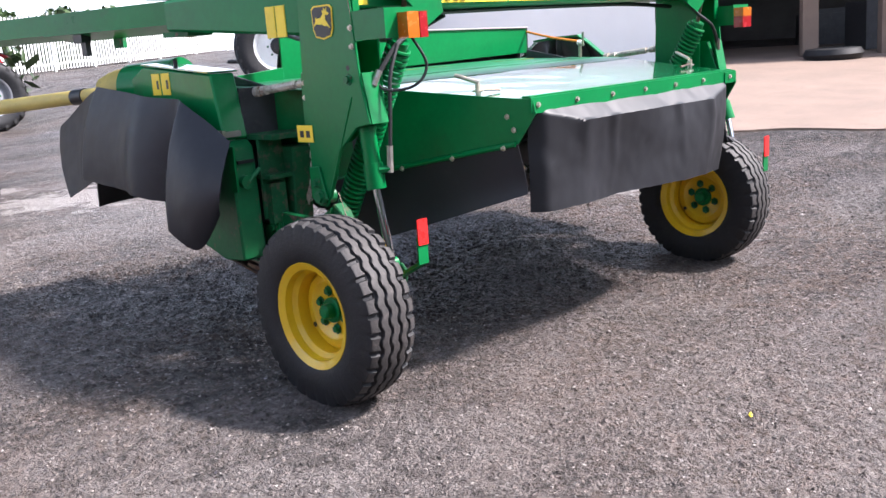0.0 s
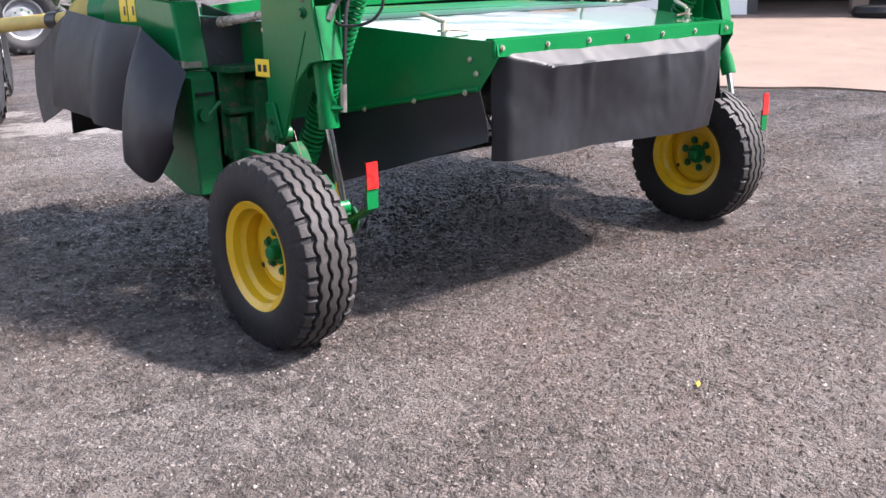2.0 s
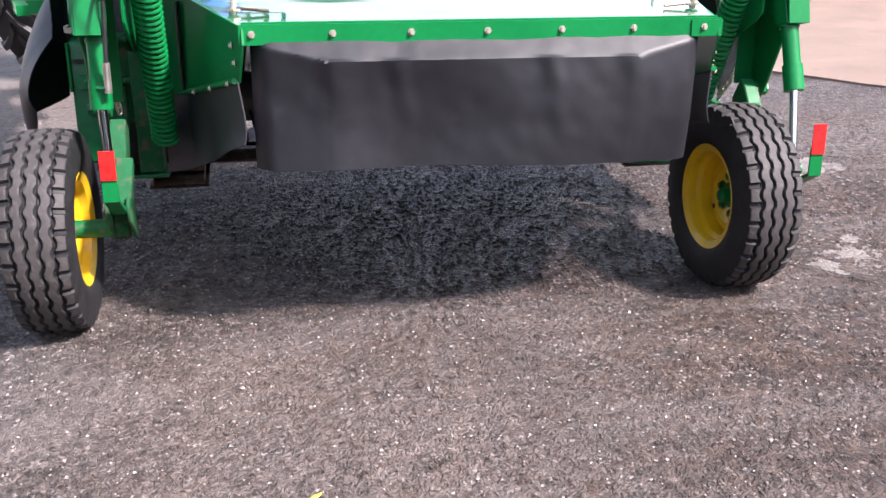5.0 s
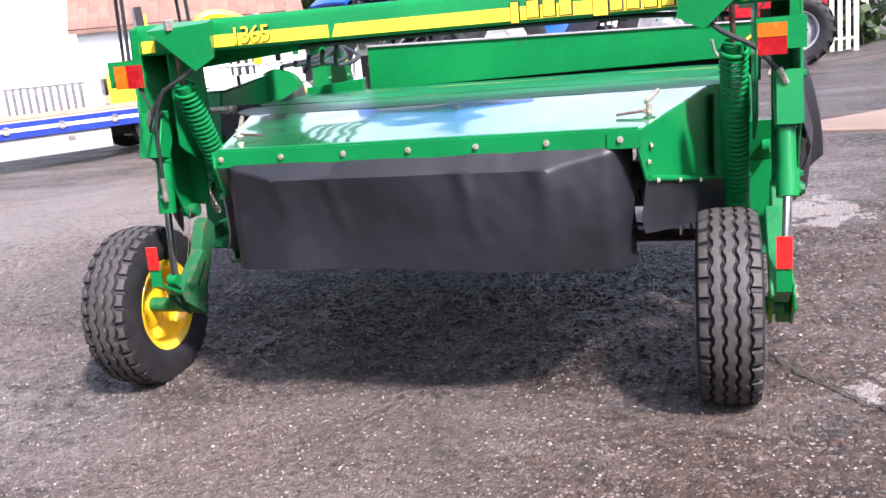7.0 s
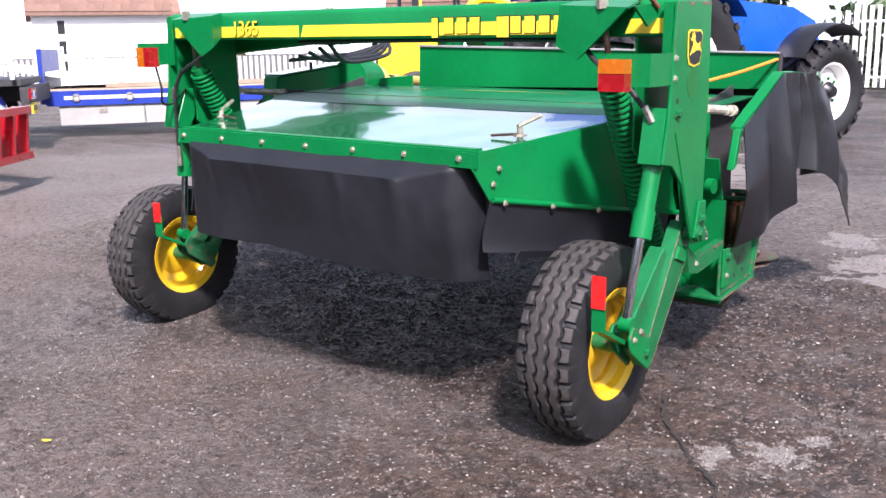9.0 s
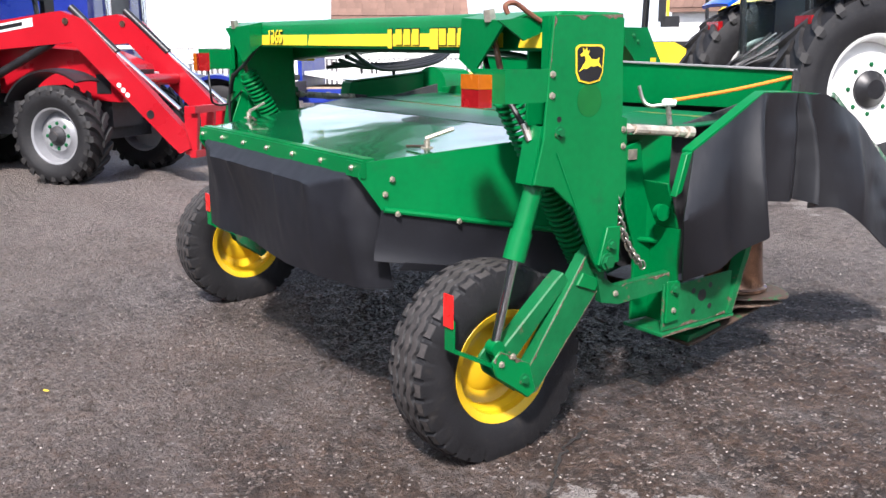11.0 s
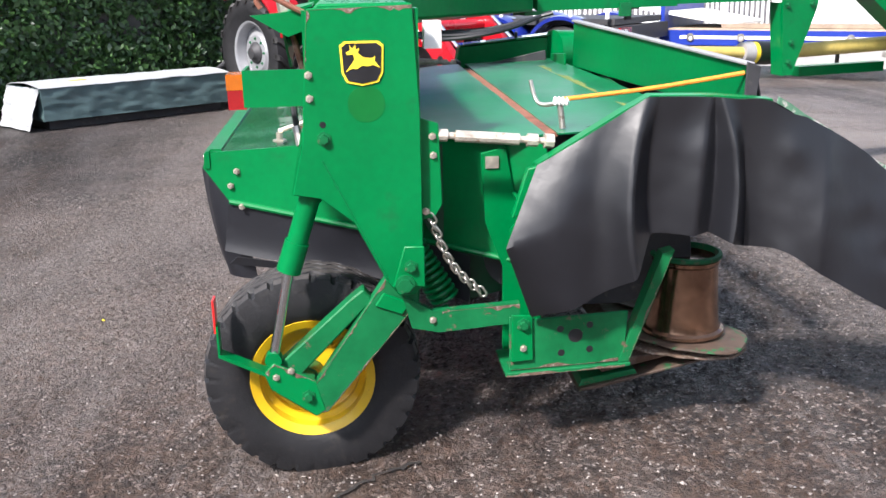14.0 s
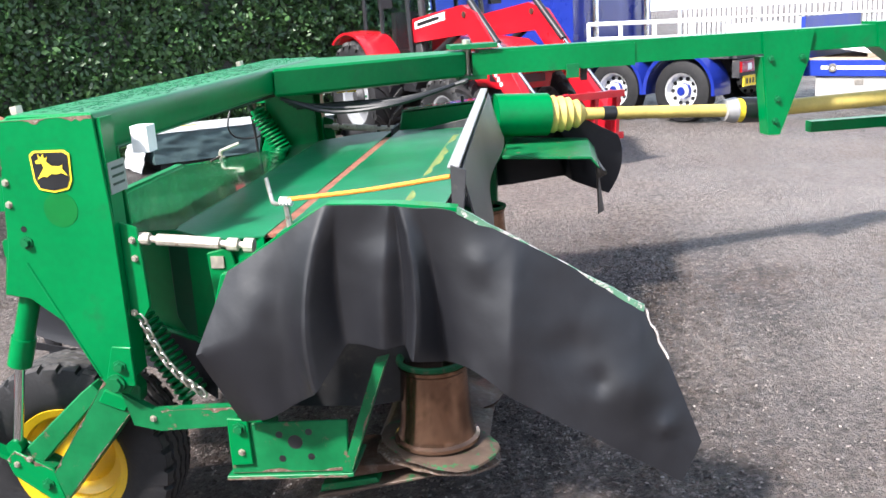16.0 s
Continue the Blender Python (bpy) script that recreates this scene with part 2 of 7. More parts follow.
def asphalt_material():
    """Worn tarmac: dark binder, exposed stones at two sizes, brown stains and paler worn stretches, painted shade by
    mower and hedge, wet gloss here and there.
    """
    m = bpy.data.materials.new("worn_tarmac")
    m.use_nodes = True
    n, l = m.node_tree.nodes, m.node_tree.links
    p = n["Principled BSDF"]
    tc = n.new("ShaderNodeTexCoord")

    def noise_tex(scale, detail=4, rough=0.5):
        t = n.new("ShaderNodeTexNoise")
        t.inputs["Scale"].default_value, t.inputs["Detail"].default_value, t.inputs["Roughness"].default_value = scale, detail, rough
        l.new(tc.outputs["Object"], t.inputs["Vector"])
        return t.outputs["Fac"]

    def rng(v, a, b, c=0.0, d=1.0):
        r = n.new("ShaderNodeMapRange")
        for key, x in zip(("From Min", "From Max", "To Min", "To Max"), (a, b, c, d)):
            r.inputs[key].default_value = x
        l.new(v, r.inputs["Value"])
        return r.outputs[0]

    def mixed(fac, a, b, mode="MIX"):
        x = n.new("ShaderNodeMix")
        x.data_type, x.blend_type = "RGBA", mode
        for sock, val in ((x.inputs[0], fac), (x.inputs[6], a), (x.inputs[7], b)):
            if isinstance(val, (int, float)):
                sock.default_value = val
            elif isinstance(val, tuple):
                sock.default_value = (*val, 1)
            else:
                l.new(val, sock)
        return x.outputs[2]

    def math_op(op, a, b):
        x = n.new("ShaderNodeMath")
        x.operation = op
        for sock, val in zip(x.inputs, (a, b)):
            if isinstance(val, (int, float)):
                sock.default_value = val
            else:
                l.new(val, sock)
        return x.outputs[0]

    # every stone is an uneven cell with its own grey; the gaps are dark, and brown dust fills them in places
    warp = n.new("ShaderNodeTexNoise")
    warp.inputs["Scale"].default_value, warp.inputs["Detail"].default_value = 70, 2
    l.new(tc.outputs["Object"], warp.inputs["Vector"])
    bent = n.new("ShaderNodeVectorMath")
    bent.operation = "MULTIPLY_ADD"
    l.new(warp.outputs["Color"], bent.inputs[0])
    bent.inputs[1].default_value = (0.022, 0.022, 0.0)
    l.new(tc.outputs["Object"], bent.inputs[2])

    def cells(scale, feature="F1"):
        v = n.new("ShaderNodeTexVoronoi")
        v.feature, v.voronoi_dimensions = feature, "2D"
        v.inputs["Scale"].default_value = scale
        l.new(bent.outputs[0], v.inputs["Vector"])
        return v

    def spot(x, y, r0, r1, stretch=1.0, ragged=0.45, scale=2.2):
        """1 inside a soft patch with a ragged rim, 0 outside it."""
        at = n.new("ShaderNodeMapping")
        at.inputs["Location"].default_value = (-x, -y * stretch, 0)
        at.inputs["Scale"].default_value = (1, stretch, 0)
        l.new(tc.outputs["Object"], at.inputs["Vector"])
        far = n.new("ShaderNodeVectorMath")
        far.operation = "LENGTH"
        l.new(at.outputs[0], far.inputs[0])
        return rng(math_op("ADD", far.outputs["Value"], rng(noise_tex(scale, 7, 0.68), 0.3, 0.7, -ragged, ragged)), r0, r1, 1.0, 0.0)

    small, edge = cells(46), cells(46, "DISTANCE_TO_EDGE")
    sep = n.new("ShaderNodeSeparateColor")
    l.new(small.outputs["Color"], sep.inputs[0])
    lightness = rng(sep.outputs[0], 0.52, 0.96)
    stone = mixed(lightness, (0.040, 0.033, 0.030), (0.50, 0.415, 0.37))
    stone = mixed(rng(sep.outputs[1], 0.955, 0.965), stone, (0.50, 0.445, 0.41))
    top = rng(edge.outputs["Distance"], 0.05, 0.20)
    colour = mixed(top, (0.010, 0.009, 0.009), stone)
    brown = math_op("MAXIMUM", rng(noise_tex(0.8, 6, 0.6), 0.44, 0.62, 0.15, 0.9), math_op("MAXIMUM", spot(0.2, -1.0, 1.1, 2.3, 1.2), math_op("MAXIMUM", spot(1.7, 0.2, 0.8, 1.9), spot(2.6, 1.3, 0.9, 2.2))))
    dust = math_op("MULTIPLY", brown, rng(noise_tex(9, 6, 0.75), 0.40, 0.60, 0.22, 0.80))
    colour = mixed(dust, colour, (0.188, 0.119, 0.086))
    gap = math_op("MULTIPLY", rng(noise_tex(46, 3, 0.6), 0.34, 0.42, 1.0, 0.0), rng(noise_tex(3.5, 5, 0.6), 0.42, 0.58, 0.3, 1.0))
    colour = mixed(math_op("MULTIPLY", gap, 0.6), colour, (0.014, 0.012, 0.011))
    mud = math_op("MULTIPLY", rng(noise_tex(1.15, 7, 0.62), 0.50, 0.62, 0.0, 0.75), rng(noise_tex(16, 5, 0.7), 0.35, 0.6, 0.35, 1.0))
    colour = mixed(mud, colour, (0.104, 0.068, 0.047))
    oily = rng(noise_tex(0.45, 5, 0.55), 0.56, 0.70, 0.0, 0.55)
    colour = mixed(oily, colour, (0.018, 0.016, 0.016))
    chalk = math_op("MULTIPLY", spot(-2.08, -0.35, 0.10, 0.95), 0.9)
    chalk = math_op("MULTIPLY", chalk, rng(noise_tex(30, 5, 0.7), 0.35, 0.6, 0.25, 1.0))
    colour = mixed(chalk, colour, (0.31, 0.285, 0.275))
    flat = n.new("ShaderNodeMapping")
    flat.inputs["Scale"].default_value = (0.35, 1.5, 1.0)
    l.new(tc.outputs["Object"], flat.inputs["Vector"])
    streak = n.new("ShaderNodeTexNoise")
    streak.inputs["Scale"].default_value, streak.inputs["Detail"].default_value, streak.inputs["Roughness"].default_value = 1.3, 8, 0.68
    l.new(flat.outputs[0], streak.inputs["Vector"])
    clump = math_op("MULTIPLY", noise_tex(34, 6, 0.75), noise_tex(11, 5, 0.7))
    colour = mixed(math_op("MULTIPLY", rng(clump, 0.19, 0.285, 0.92, 0.0), rng(brown, 0.3, 0.9, 1.0, 0.55)), colour, (0.018, 0.0155, 0.0145))
    worn = math_op("MULTIPLY", rng(streak.outputs["Fac"], 0.46, 0.62), rng(noise_tex(24, 5, 0.7), 0.40, 0.60, 0.08, 0.85))
    colour = mixed(worn, colour, (0.28, 0.245, 0.23))
    for x, y, r0, r1, stretch, share in ((-0.8, -1.25, 0.6, 2.0, 1.2, 0.76), (-3.2, -1.5, 0.7, 2.2, 1.0, 0.8), (-2.8, 4.6, 1.0, 2.1, 1.0, 1.0), (0.5, 3.6, 0.7, 2.0, 1.0, 1.0), (3.4, 3.0, 0.3, 1.4, 1.0, 0.4)):
        pale = math_op("MULTIPLY", spot(x, y, r0, r1, stretch), rng(noise_tex(26, 6, 0.75), 0.38, 0.60, 0.10, share))
        colour = mixed(pale, colour, (0.32, 0.272, 0.248))
    # bluish shade along the hedge, painted on as a darker tint of the tarmac
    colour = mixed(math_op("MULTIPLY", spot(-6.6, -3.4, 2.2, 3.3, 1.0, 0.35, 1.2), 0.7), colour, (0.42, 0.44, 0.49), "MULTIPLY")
    gravel = math_op("MULTIPLY", spot(-6.6, 2.4, 3.4, 5.4), rng(noise_tex(22, 6, 0.8), 0.38, 0.58, 0.10, 0.90))
    colour = mixed(gravel, colour, (0.36, 0.305, 0.275))
    chips = cells(34)
    sep2 = n.new("ShaderNodeSeparateColor")
    l.new(chips.outputs["Color"], sep2.inputs[0])
    chip = math_op("MULTIPLY", rng(chips.outputs["Distance"], 0.18, 0.26, 1.0, 0.0), rng(sep2.outputs[1], 0.940, 0.946))
    colour = mixed(chip, colour, (0.46, 0.41, 0.38))
    patches = None
    for x, y, r in ((1.72, -0.02, 0.10), (1.90, 0.10, 0.13), (1.98, 0.26, 0.06), (2.42, 1.32, 0.22), (2.20, 1.55, 0.10), (1.72, 2.45, 0.34), (1.50, 2.95, 0.22), (2.9, 0.9, 0.2), (-0.35, 5.0, 0.8), (-0.5, 6.3, 0.25)):
        one = spot(x, y, r * 0.75 - 0.006, r * 0.75 + 0.006, 1.0, r * 0.8, 9 if r < 0.3 else 4)
        patches = one if patches is None else math_op("MAXIMUM", patches, one)
    patches = math_op("MULTIPLY", patches, rng(noise_tex(38, 6, 0.75), 0.34, 0.44, 0.55, 1.0))
    colour = mixed(patches, colour, (0.42, 0.375, 0.35))
    # shade under the mower painted into the colour, over wet ground
    damp_shade = spot(0.0, 0.95, 0.7, 1.6, 1.15)
    colour = mixed(math_op("MULTIPLY", damp_shade, 0.8), colour, (0.42, 0.42, 0.455), "MULTIPLY")
    # more wet spots; those by the wheel and curtain also hold painted shade
    seep_shade = math_op("MAXIMUM", spot(0.72, 0.38, 0.15, 0.75, 1.0, 0.3), math_op("MAXIMUM", math_op("MULTIPLY", spot(-2.9, 1.9, 0.3, 1.2, 0.8), 0.55), math_op("MULTIPLY", spot(0.7, 2.7, 0.2, 0.8), 0.4)))
    colour = mixed(math_op("MULTIPLY", seep_shade, math_op("SUBTRACT", 0.95, math_op("MULTIPLY", damp_shade, 0.6))), colour, (0.46, 0.465, 0.50), "MULTIPLY")
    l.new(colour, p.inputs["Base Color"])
    l.new(math_op("SUBTRACT", rng(noise_tex(0.6, 5), 0.3, 0.7, 0.40, 0.64), math_op("MULTIPLY", damp_shade, 0.10)), p.inputs["Roughness"])
    relief = math_op("MULTIPLY", math_op("MULTIPLY", top, rng(sep.outputs[2], 0.0, 1.0, 0.35, 1.0)), rng(dust, 0.0, 0.8, 1.0, 0.25))
    relief = math_op("ADD", relief, math_op("MULTIPLY", noise_tex(150, 3), 0.35))
    relief = math_op("ADD", relief, math_op("MULTIPLY", noise_tex(22, 6, 0.68), 5.2))
    relief = math_op("SUBTRACT", relief, math_op("MULTIPLY", gap, 1.2))
    b = n.new("ShaderNodeBump")
    b.inputs["Strength"].default_value, b.inputs["Distance"].default_value = 1.0, 0.030
    l.new(relief, b.inputs["Height"])
    l.new(b.outputs[0], p.inputs["Normal"])
    return m


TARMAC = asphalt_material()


# ---- building blocks ----
def part(name, bm, mat, parent=None, label="", smooth=True, kind="", mesh=None):
    """Links a bmesh (or a shared mesh) as one object under parent."""
    if mesh is None:
        mesh = bpy.data.meshes.new(name)
        bmesh.ops.recalc_face_normals(bm, faces=bm.faces)
        bm.to_mesh(mesh)
        bm.free()
        mesh.materials.append(mat)
        if smooth:
            mesh.shade_smooth()
            mesh.set_sharp_from_angle(angle=radians(32))
    ob = new(name, mesh)
    ob.parent = parent
    if label or kind:
        tagged(ob, label=label, kind=kind)
    return ob


def thing(name, m, label, category, group="", kind=""):
    """The Empty at a thing's base that its parts hang on."""
    ob = new(name)
    ob.empty_display_size = 0.1
    ob.matrix_world = m
    return tagged(ob, label, category, group, kind)


def box(bm, x0, x1, y0, y1, z0, z1):
    v = [bm.verts.new((x, y, z)) for z in (z0, z1) for x, y in ((x0, y0), (x1, y0), (x1, y1), (x0, y1))]
    for f in ((0, 3, 2, 1), (4, 5, 6, 7), (0, 1, 5, 4), (1, 2, 6, 5), (2, 3, 7, 6), (3, 0, 4, 7)):
        bm.faces.new([v[i] for i in f])
    return bm


def boxes(*dims, bevel=0.0):
    bm = bmesh.new()
    for d in dims:
        box(bm, *d)
    return soften(bm, bevel)


def soften(bm, width, segments=1):
    if width:
        sharp = [e for e in bm.edges if len(e.link_faces) == 2 and e.calc_face_angle(0) > 0.5]
        bmesh.ops.bevel(bm, geom=sharp, offset=width, segments=segments, affect="EDGES", clamp_overlap=True)
    return bm


def prism(bm, pts, axis, a, b):
    """A polygon of (u, v) points pushed from a to b along axis; u, v are the other two axes in order."""
    def at(u, v, w):
        return {"x": (w, u, v), "y": (u, w, v), "z": (u, v, w)}[axis]
    lo = [bm.verts.new(at(u, v, a)) for u, v in pts]
    hi = [bm.verts.new(at(u, v, b)) for u, v in pts]
    bm.faces.new(lo)
    bm.faces.new(hi[::-1])
    for i in range(len(pts)):
        j = (i + 1) % len(pts)
        bm.faces.new((lo[i], lo[j], hi[j], hi[i]))
    return bm


def plate(pts, axis, a, b, bevel=0.004):
    bm = prism(bmesh.new(), pts, axis, a, b)
    bmesh.ops.recalc_face_normals(bm, faces=bm.faces)
    return soften(bm, bevel)


def basis(d):
    d = Vector(d).normalized()
    up = Vector((0, 0, 1)) if abs(d.z) < 0.9 else Vector((1, 0, 0))
    a = d.cross(up).normalized()
    return a, a.cross(d).normalized()


def tube(bm, p0, p1, r0, r1=None, n=16):
    p0, p1 = Vector(p0), Vector(p1)
    r1 = r0 if r1 is None else r1
    a, b = basis(p1 - p0)
    rings = []
    for p, r in ((p0, r0), (p1, r1)):
        rings.append([bm.verts.new(p + (a * math.cos(t) + b * math.sin(t)) * r) for t in (2 * math.pi * i / n for i in range(n))])
    for i in range(n):
        j = (i + 1) % n
        bm.faces.new((rings[0][i], rings[0][j], rings[1][j], rings[1][i]))
    bm.faces.new(rings[0][::-1])
    bm.faces.new(rings[1])
    return bm


def sweep(bm, pts, r, n=8, closed=False):
    """A round bar of radius r along a line of points."""
    pts = [Vector(p) for p in pts]
    count = len(pts)
    rings, a = [], None
    for i, p in enumerate(pts):
        nxt = pts[(i + 1) % count] if closed or i < count - 1 else p
        prv = pts[i - 1] if closed or i > 0 else p
        d = (nxt - prv).normalized()
        if a is None:
            a = basis(d)[0]
        a = (a - d * a.dot(d)).normalized()
        b = d.cross(a)
        rings.append([bm.verts.new(p + (a * math.cos(t) + b * math.sin(t)) * r) for t in (2 * math.pi * k / n for k in range(n))])
    for i in range(count if closed else count - 1):
        r0, r1 = rings[i], rings[(i + 1) % count]
        for k in range(n):
            bm.faces.new((r0[k], r0[(k + 1) % n], r1[(k + 1) % n], r1[k]))
    if not closed:
        bm.faces.new(rings[0][::-1])
        bm.faces.new(rings[-1])
    return bm


def bend(*pts, steps=8):
    """A smooth line through points."""
    pts = [Vector(p) for p in pts]
    out = []
    for i in range(len(pts) - 1):
        p0, p1, p2, p3 = pts[max(i - 1, 0)], pts[i], pts[i + 1], pts[min(i + 2, len(pts) - 1)]
        for k in range(steps):
            t = k / steps
            out.append(0.5 * (2 * p1 + (p2 - p0) * t + (2 * p0 - 5 * p1 + 4 * p2 - p3) * t * t + (3 * p1 - p0 - 3 * p2 + p3) * t ** 3))
    return out + [pts[-1]]


def lathe(bm, profile, axis="x", n=48, centre=(0, 0, 0), closed=False, caps=True):
    """Turns (along, radius) points round an axis."""
    c = Vector(centre)
    rings = []
    for h, r in profile:
        ring = []
        for i in range(n):
            t = 2 * math.pi * i / n
            u, v = r * math.cos(t), r * math.sin(t)
            ring.append(bm.verts.new(c + Vector({"x": (h, u, v), "y": (u, h, v), "z": (u, v, h)}[axis])))
        rings.append(ring)
    pairs = list(zip(rings, rings[1:])) + ([(rings[-1], rings[0])] if closed else [])
    for a, b in pairs:
        for i in range(n):
            j = (i + 1) % n
            bm.faces.new((a[i], a[j], b[j], b[i]))
    if caps and not closed:
        for ring, (h, r) in ((rings[0], profile[0]), (rings[-1], profile[-1])):
            if r > 1e-4:
                bm.faces.new(ring)
    return bm


def helix(p0, p1, r, turns, per=14):
    p0, p1 = Vector(p0), Vector(p1)
    a, b = basis(p1 - p0)
    n = int(turns * per)
    return [p0.lerp(p1, i / n) + (a * math.cos(2 * math.pi * i / per) + b * math.sin(2 * math.pi * i / per)) * r for i in range(n + 1)]


def sheet(bm, fn, nu, nv, thick=0.006):
    """A cloth or rubber sheet with real thickness: fn(u, v) gives its places."""
    grid = [[Vector(fn(i / nu, j / nv)) for j in range(nv + 1)] for i in range(nu + 1)]
    front, back = [], []
    for i in range(nu + 1):
        fr, bk = [], []
        for j in range(nv + 1):
            du = grid[min(i + 1, nu)][j] - grid[max(i - 1, 0)][j]
            dv = grid[i][min(j + 1, nv)] - grid[i][max(j - 1, 0)]
            nn = du.cross(dv)
            nn = nn.normalized() if nn.length > 1e-9 else Vector((0, 0, 1))
            fr.append(bm.verts.new(grid[i][j] + nn * thick / 2))
            bk.append(bm.verts.new(grid[i][j] - nn * thick / 2))
        front.append(fr)
        back.append(bk)
    for i in range(nu):
        for j in range(nv):
            bm.faces.new((front[i][j], front[i + 1][j], front[i + 1][j + 1], front[i][j + 1]))
            bm.faces.new((back[i][j], back[i][j + 1], back[i + 1][j + 1], back[i + 1][j]))
    for i in range(nu):
        bm.faces.new((front[i][0], back[i][0], back[i + 1][0], front[i + 1][0]))
        bm.faces.new((front[i][nv], front[i + 1][nv], back[i + 1][nv], back[i][nv]))
    for j in range(nv):
        bm.faces.new((front[0][j], front[0][j + 1], back[0][j + 1], back[0][j]))
        bm.faces.new((front[nu][j], back[nu][j], back[nu][j + 1], front[nu][j + 1]))
    return bm


def raw_mesh(name, verts, faces, mat, smooth=False):
    me = bpy.data.meshes.new(name)
    me.from_pydata([tuple(v) for v in verts], [], [tuple(f) for f in faces])
    me.materials.append(mat)
    if smooth:
        me.shade_smooth()
    return me


def bolt_mesh(r=0.011, h=0.012):
    bm = bmesh.new()
    lathe(bm, [(0, r * 1.5), (h * 0.25, r * 1.5), (h * 0.25, r), (h, r * 0.9)], "z", 6)
    me = bpy.data.meshes.new("bolt")
    bmesh.ops.recalc_face_normals(bm, faces=bm.faces)
    bm.to_mesh(me)
    bm.free()
    me.materials.append(ZINC)
    return me


BOLT = bolt_mesh(0.0085, 0.010)
BOLT_BIG = bolt_mesh(0.0155, 0.017)
BOLT_BIG.materials[0] = GREEN_WORN
TURN = {"+x": (0, 90, 0), "-x": (0, -90, 0), "-y": (90, 0, 0), "+y": (-90, 0, 0), "+z": (0, 0, 0)}


def bolt(parent, x, y, z, facing, big=False):
    ob = part("bolt", None, None, parent, mesh=BOLT_BIG if big else BOLT)
    ob.matrix_basis = pose(x, y, z, *TURN[facing])
    return ob


# ---- ground: one sheet, rising gently ahead, level far off ----
def height(x, y):
    near = min(max((x + 7) / 4, 0), 1)
    if y < 4:
        return near * (0.0734 * max(y, -7) - 0.018 * math.exp(-((y + 0.1) / 0.8) ** 2))
    return near * 0.2936 + min(y - 4, 40) * min(max((x - 4) / 3.5, 0), 1) * 0.034


def ground():
    def steps(lo, hi, fine_lo, fine_hi, fine, grow):
        out, v, s = [], fine_lo, fine
        while v > lo:
            s *= grow
            v -= s
            out.append(max(v, lo))
        out = out[::-1]
        v = fine_lo
        while v < fine_hi:
            out.append(v)
            v += fine
        s = fine
        while v < hi:
            out.append(v)
            s *= grow
            v += s
        return out + [hi]
    xs, ys = steps(-700, 700, -8, 8, 0.25, 1.35), steps(-700, 700, -7.5, 8, 0.25, 1.35)
    verts = []
    for y in ys:
        for x in xs:
            bumpy = 0.006 * noise.noise(Vector((x * 0.8, y * 0.8, 0))) if abs(x) < 12 and abs(y) < 12 else 0
            verts.append((x, y, height(x, y) + bumpy - 0.004))
    w = len(xs)
    faces = [(j * w + i, j * w + i + 1, (j + 1) * w + i + 1, (j + 1) * w + i) for j in range(len(ys) - 1) for i in range(w - 1)]
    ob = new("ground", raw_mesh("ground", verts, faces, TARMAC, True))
    tagged(ob, "worn dark grey tarmac yard with exposed stones and brown stains", "ground", kind="structure")


ground()


# ---- the mower conditioner ----
mower = thing("mower_conditioner", pose(0.09, 0, 0, 0, 0.9, 0),
              "green trailed mower conditioner with yellow wheels and black rubber curtains", "mower")


def tyre_mesh():
    """A 0.76 m implement tyre: three wavy ribs between rows of square shoulder blocks, flat where it stands."""
    bm = bmesh.new()
    nt, lugs = 384, 32
    side = [(-0.094, 0.203), (-0.106, 0.216), (-0.115, 0.240), (-0.120, 0.275), (-0.118, 0.305)]
    across = [-1 + 2 * i / 64 for i in range(65)]
    rings = []

    def cut(d, half, soft):
        return min(max((half - d) / soft, 0), 1)
    for k in range(nt):
        th = 2 * math.pi * k / nt
        wave = 0.046 * max(-1.0, min(1.0, 1.35 * math.sin(th * lugs)))
        gaps = [cut(abs((th * lugs / (2 * math.pi) + 0.25 + 0.5 * q) % 1 - 0.5), 0.15, 0.05) for q in (0, 1)]
        row = list(side)
        row.append((-0.115, 0.335 - 0.006 * gaps[0]))
        for w in across:
            r = 0.381 - 0.015 * abs(w) ** 3
            x = 0.108 * w
            for g in (-0.62, -0.21, 0.21, 0.62):
                r -= 0.013 * cut(abs(w - g - wave), 0.062, 0.03)
            if abs(w) > 0.62:
                r -= 0.012 * gaps[w > 0] * cut(0.62 - abs(w) + wave * (1 if w > 0 else -1), 0.0, 0.04)
            row.append((x, r))
        row.append((0.115, 0.335 - 0.006 * gaps[1]))
        row += [(-x, r) for x, r in side[::-1]]
        ring = []
        for x, r in row:
            y, z = r * math.cos(th), r * math.sin(th)
            if z < -0.357:
                x *= 1 + (-0.357 - z) * 2
                z = -0.357 + (z + 0.357) * 0.15
            ring.append(bm.verts.new((x, y, z)))
        rings.append(ring)
    tread = range(len(side), len(side) + len(across))
    for k in range(nt):
        a, b = rings[k], rings[(k + 1) % nt]
        for j in range(len(a) - 1):
            f = bm.faces.new((a[j], a[j + 1], b[j + 1], b[j]))
            x = abs(f.calc_center_median().x)
            top = 0.381 - 0.015 * (x / 0.108) ** 3 - 0.005
            if j in tread and min(math.hypot(v.co.y, v.co.z) for v in f.verts) > min(top, 0.372) and x < 0.106:
                f.material_index = 1
    bmesh.ops.recalc_face_normals(bm, faces=bm.faces)
    me = bpy.data.meshes.new("tyre")
    bm.to_mesh(me)
    bm.free()
    me.materials.append(TYRE)
    me.materials.append(TREAD)
    me.shade_smooth()
    me.set_sharp_from_angle(angle=radians(40))
    return me


MOWER_TYRE = tyre_mesh()


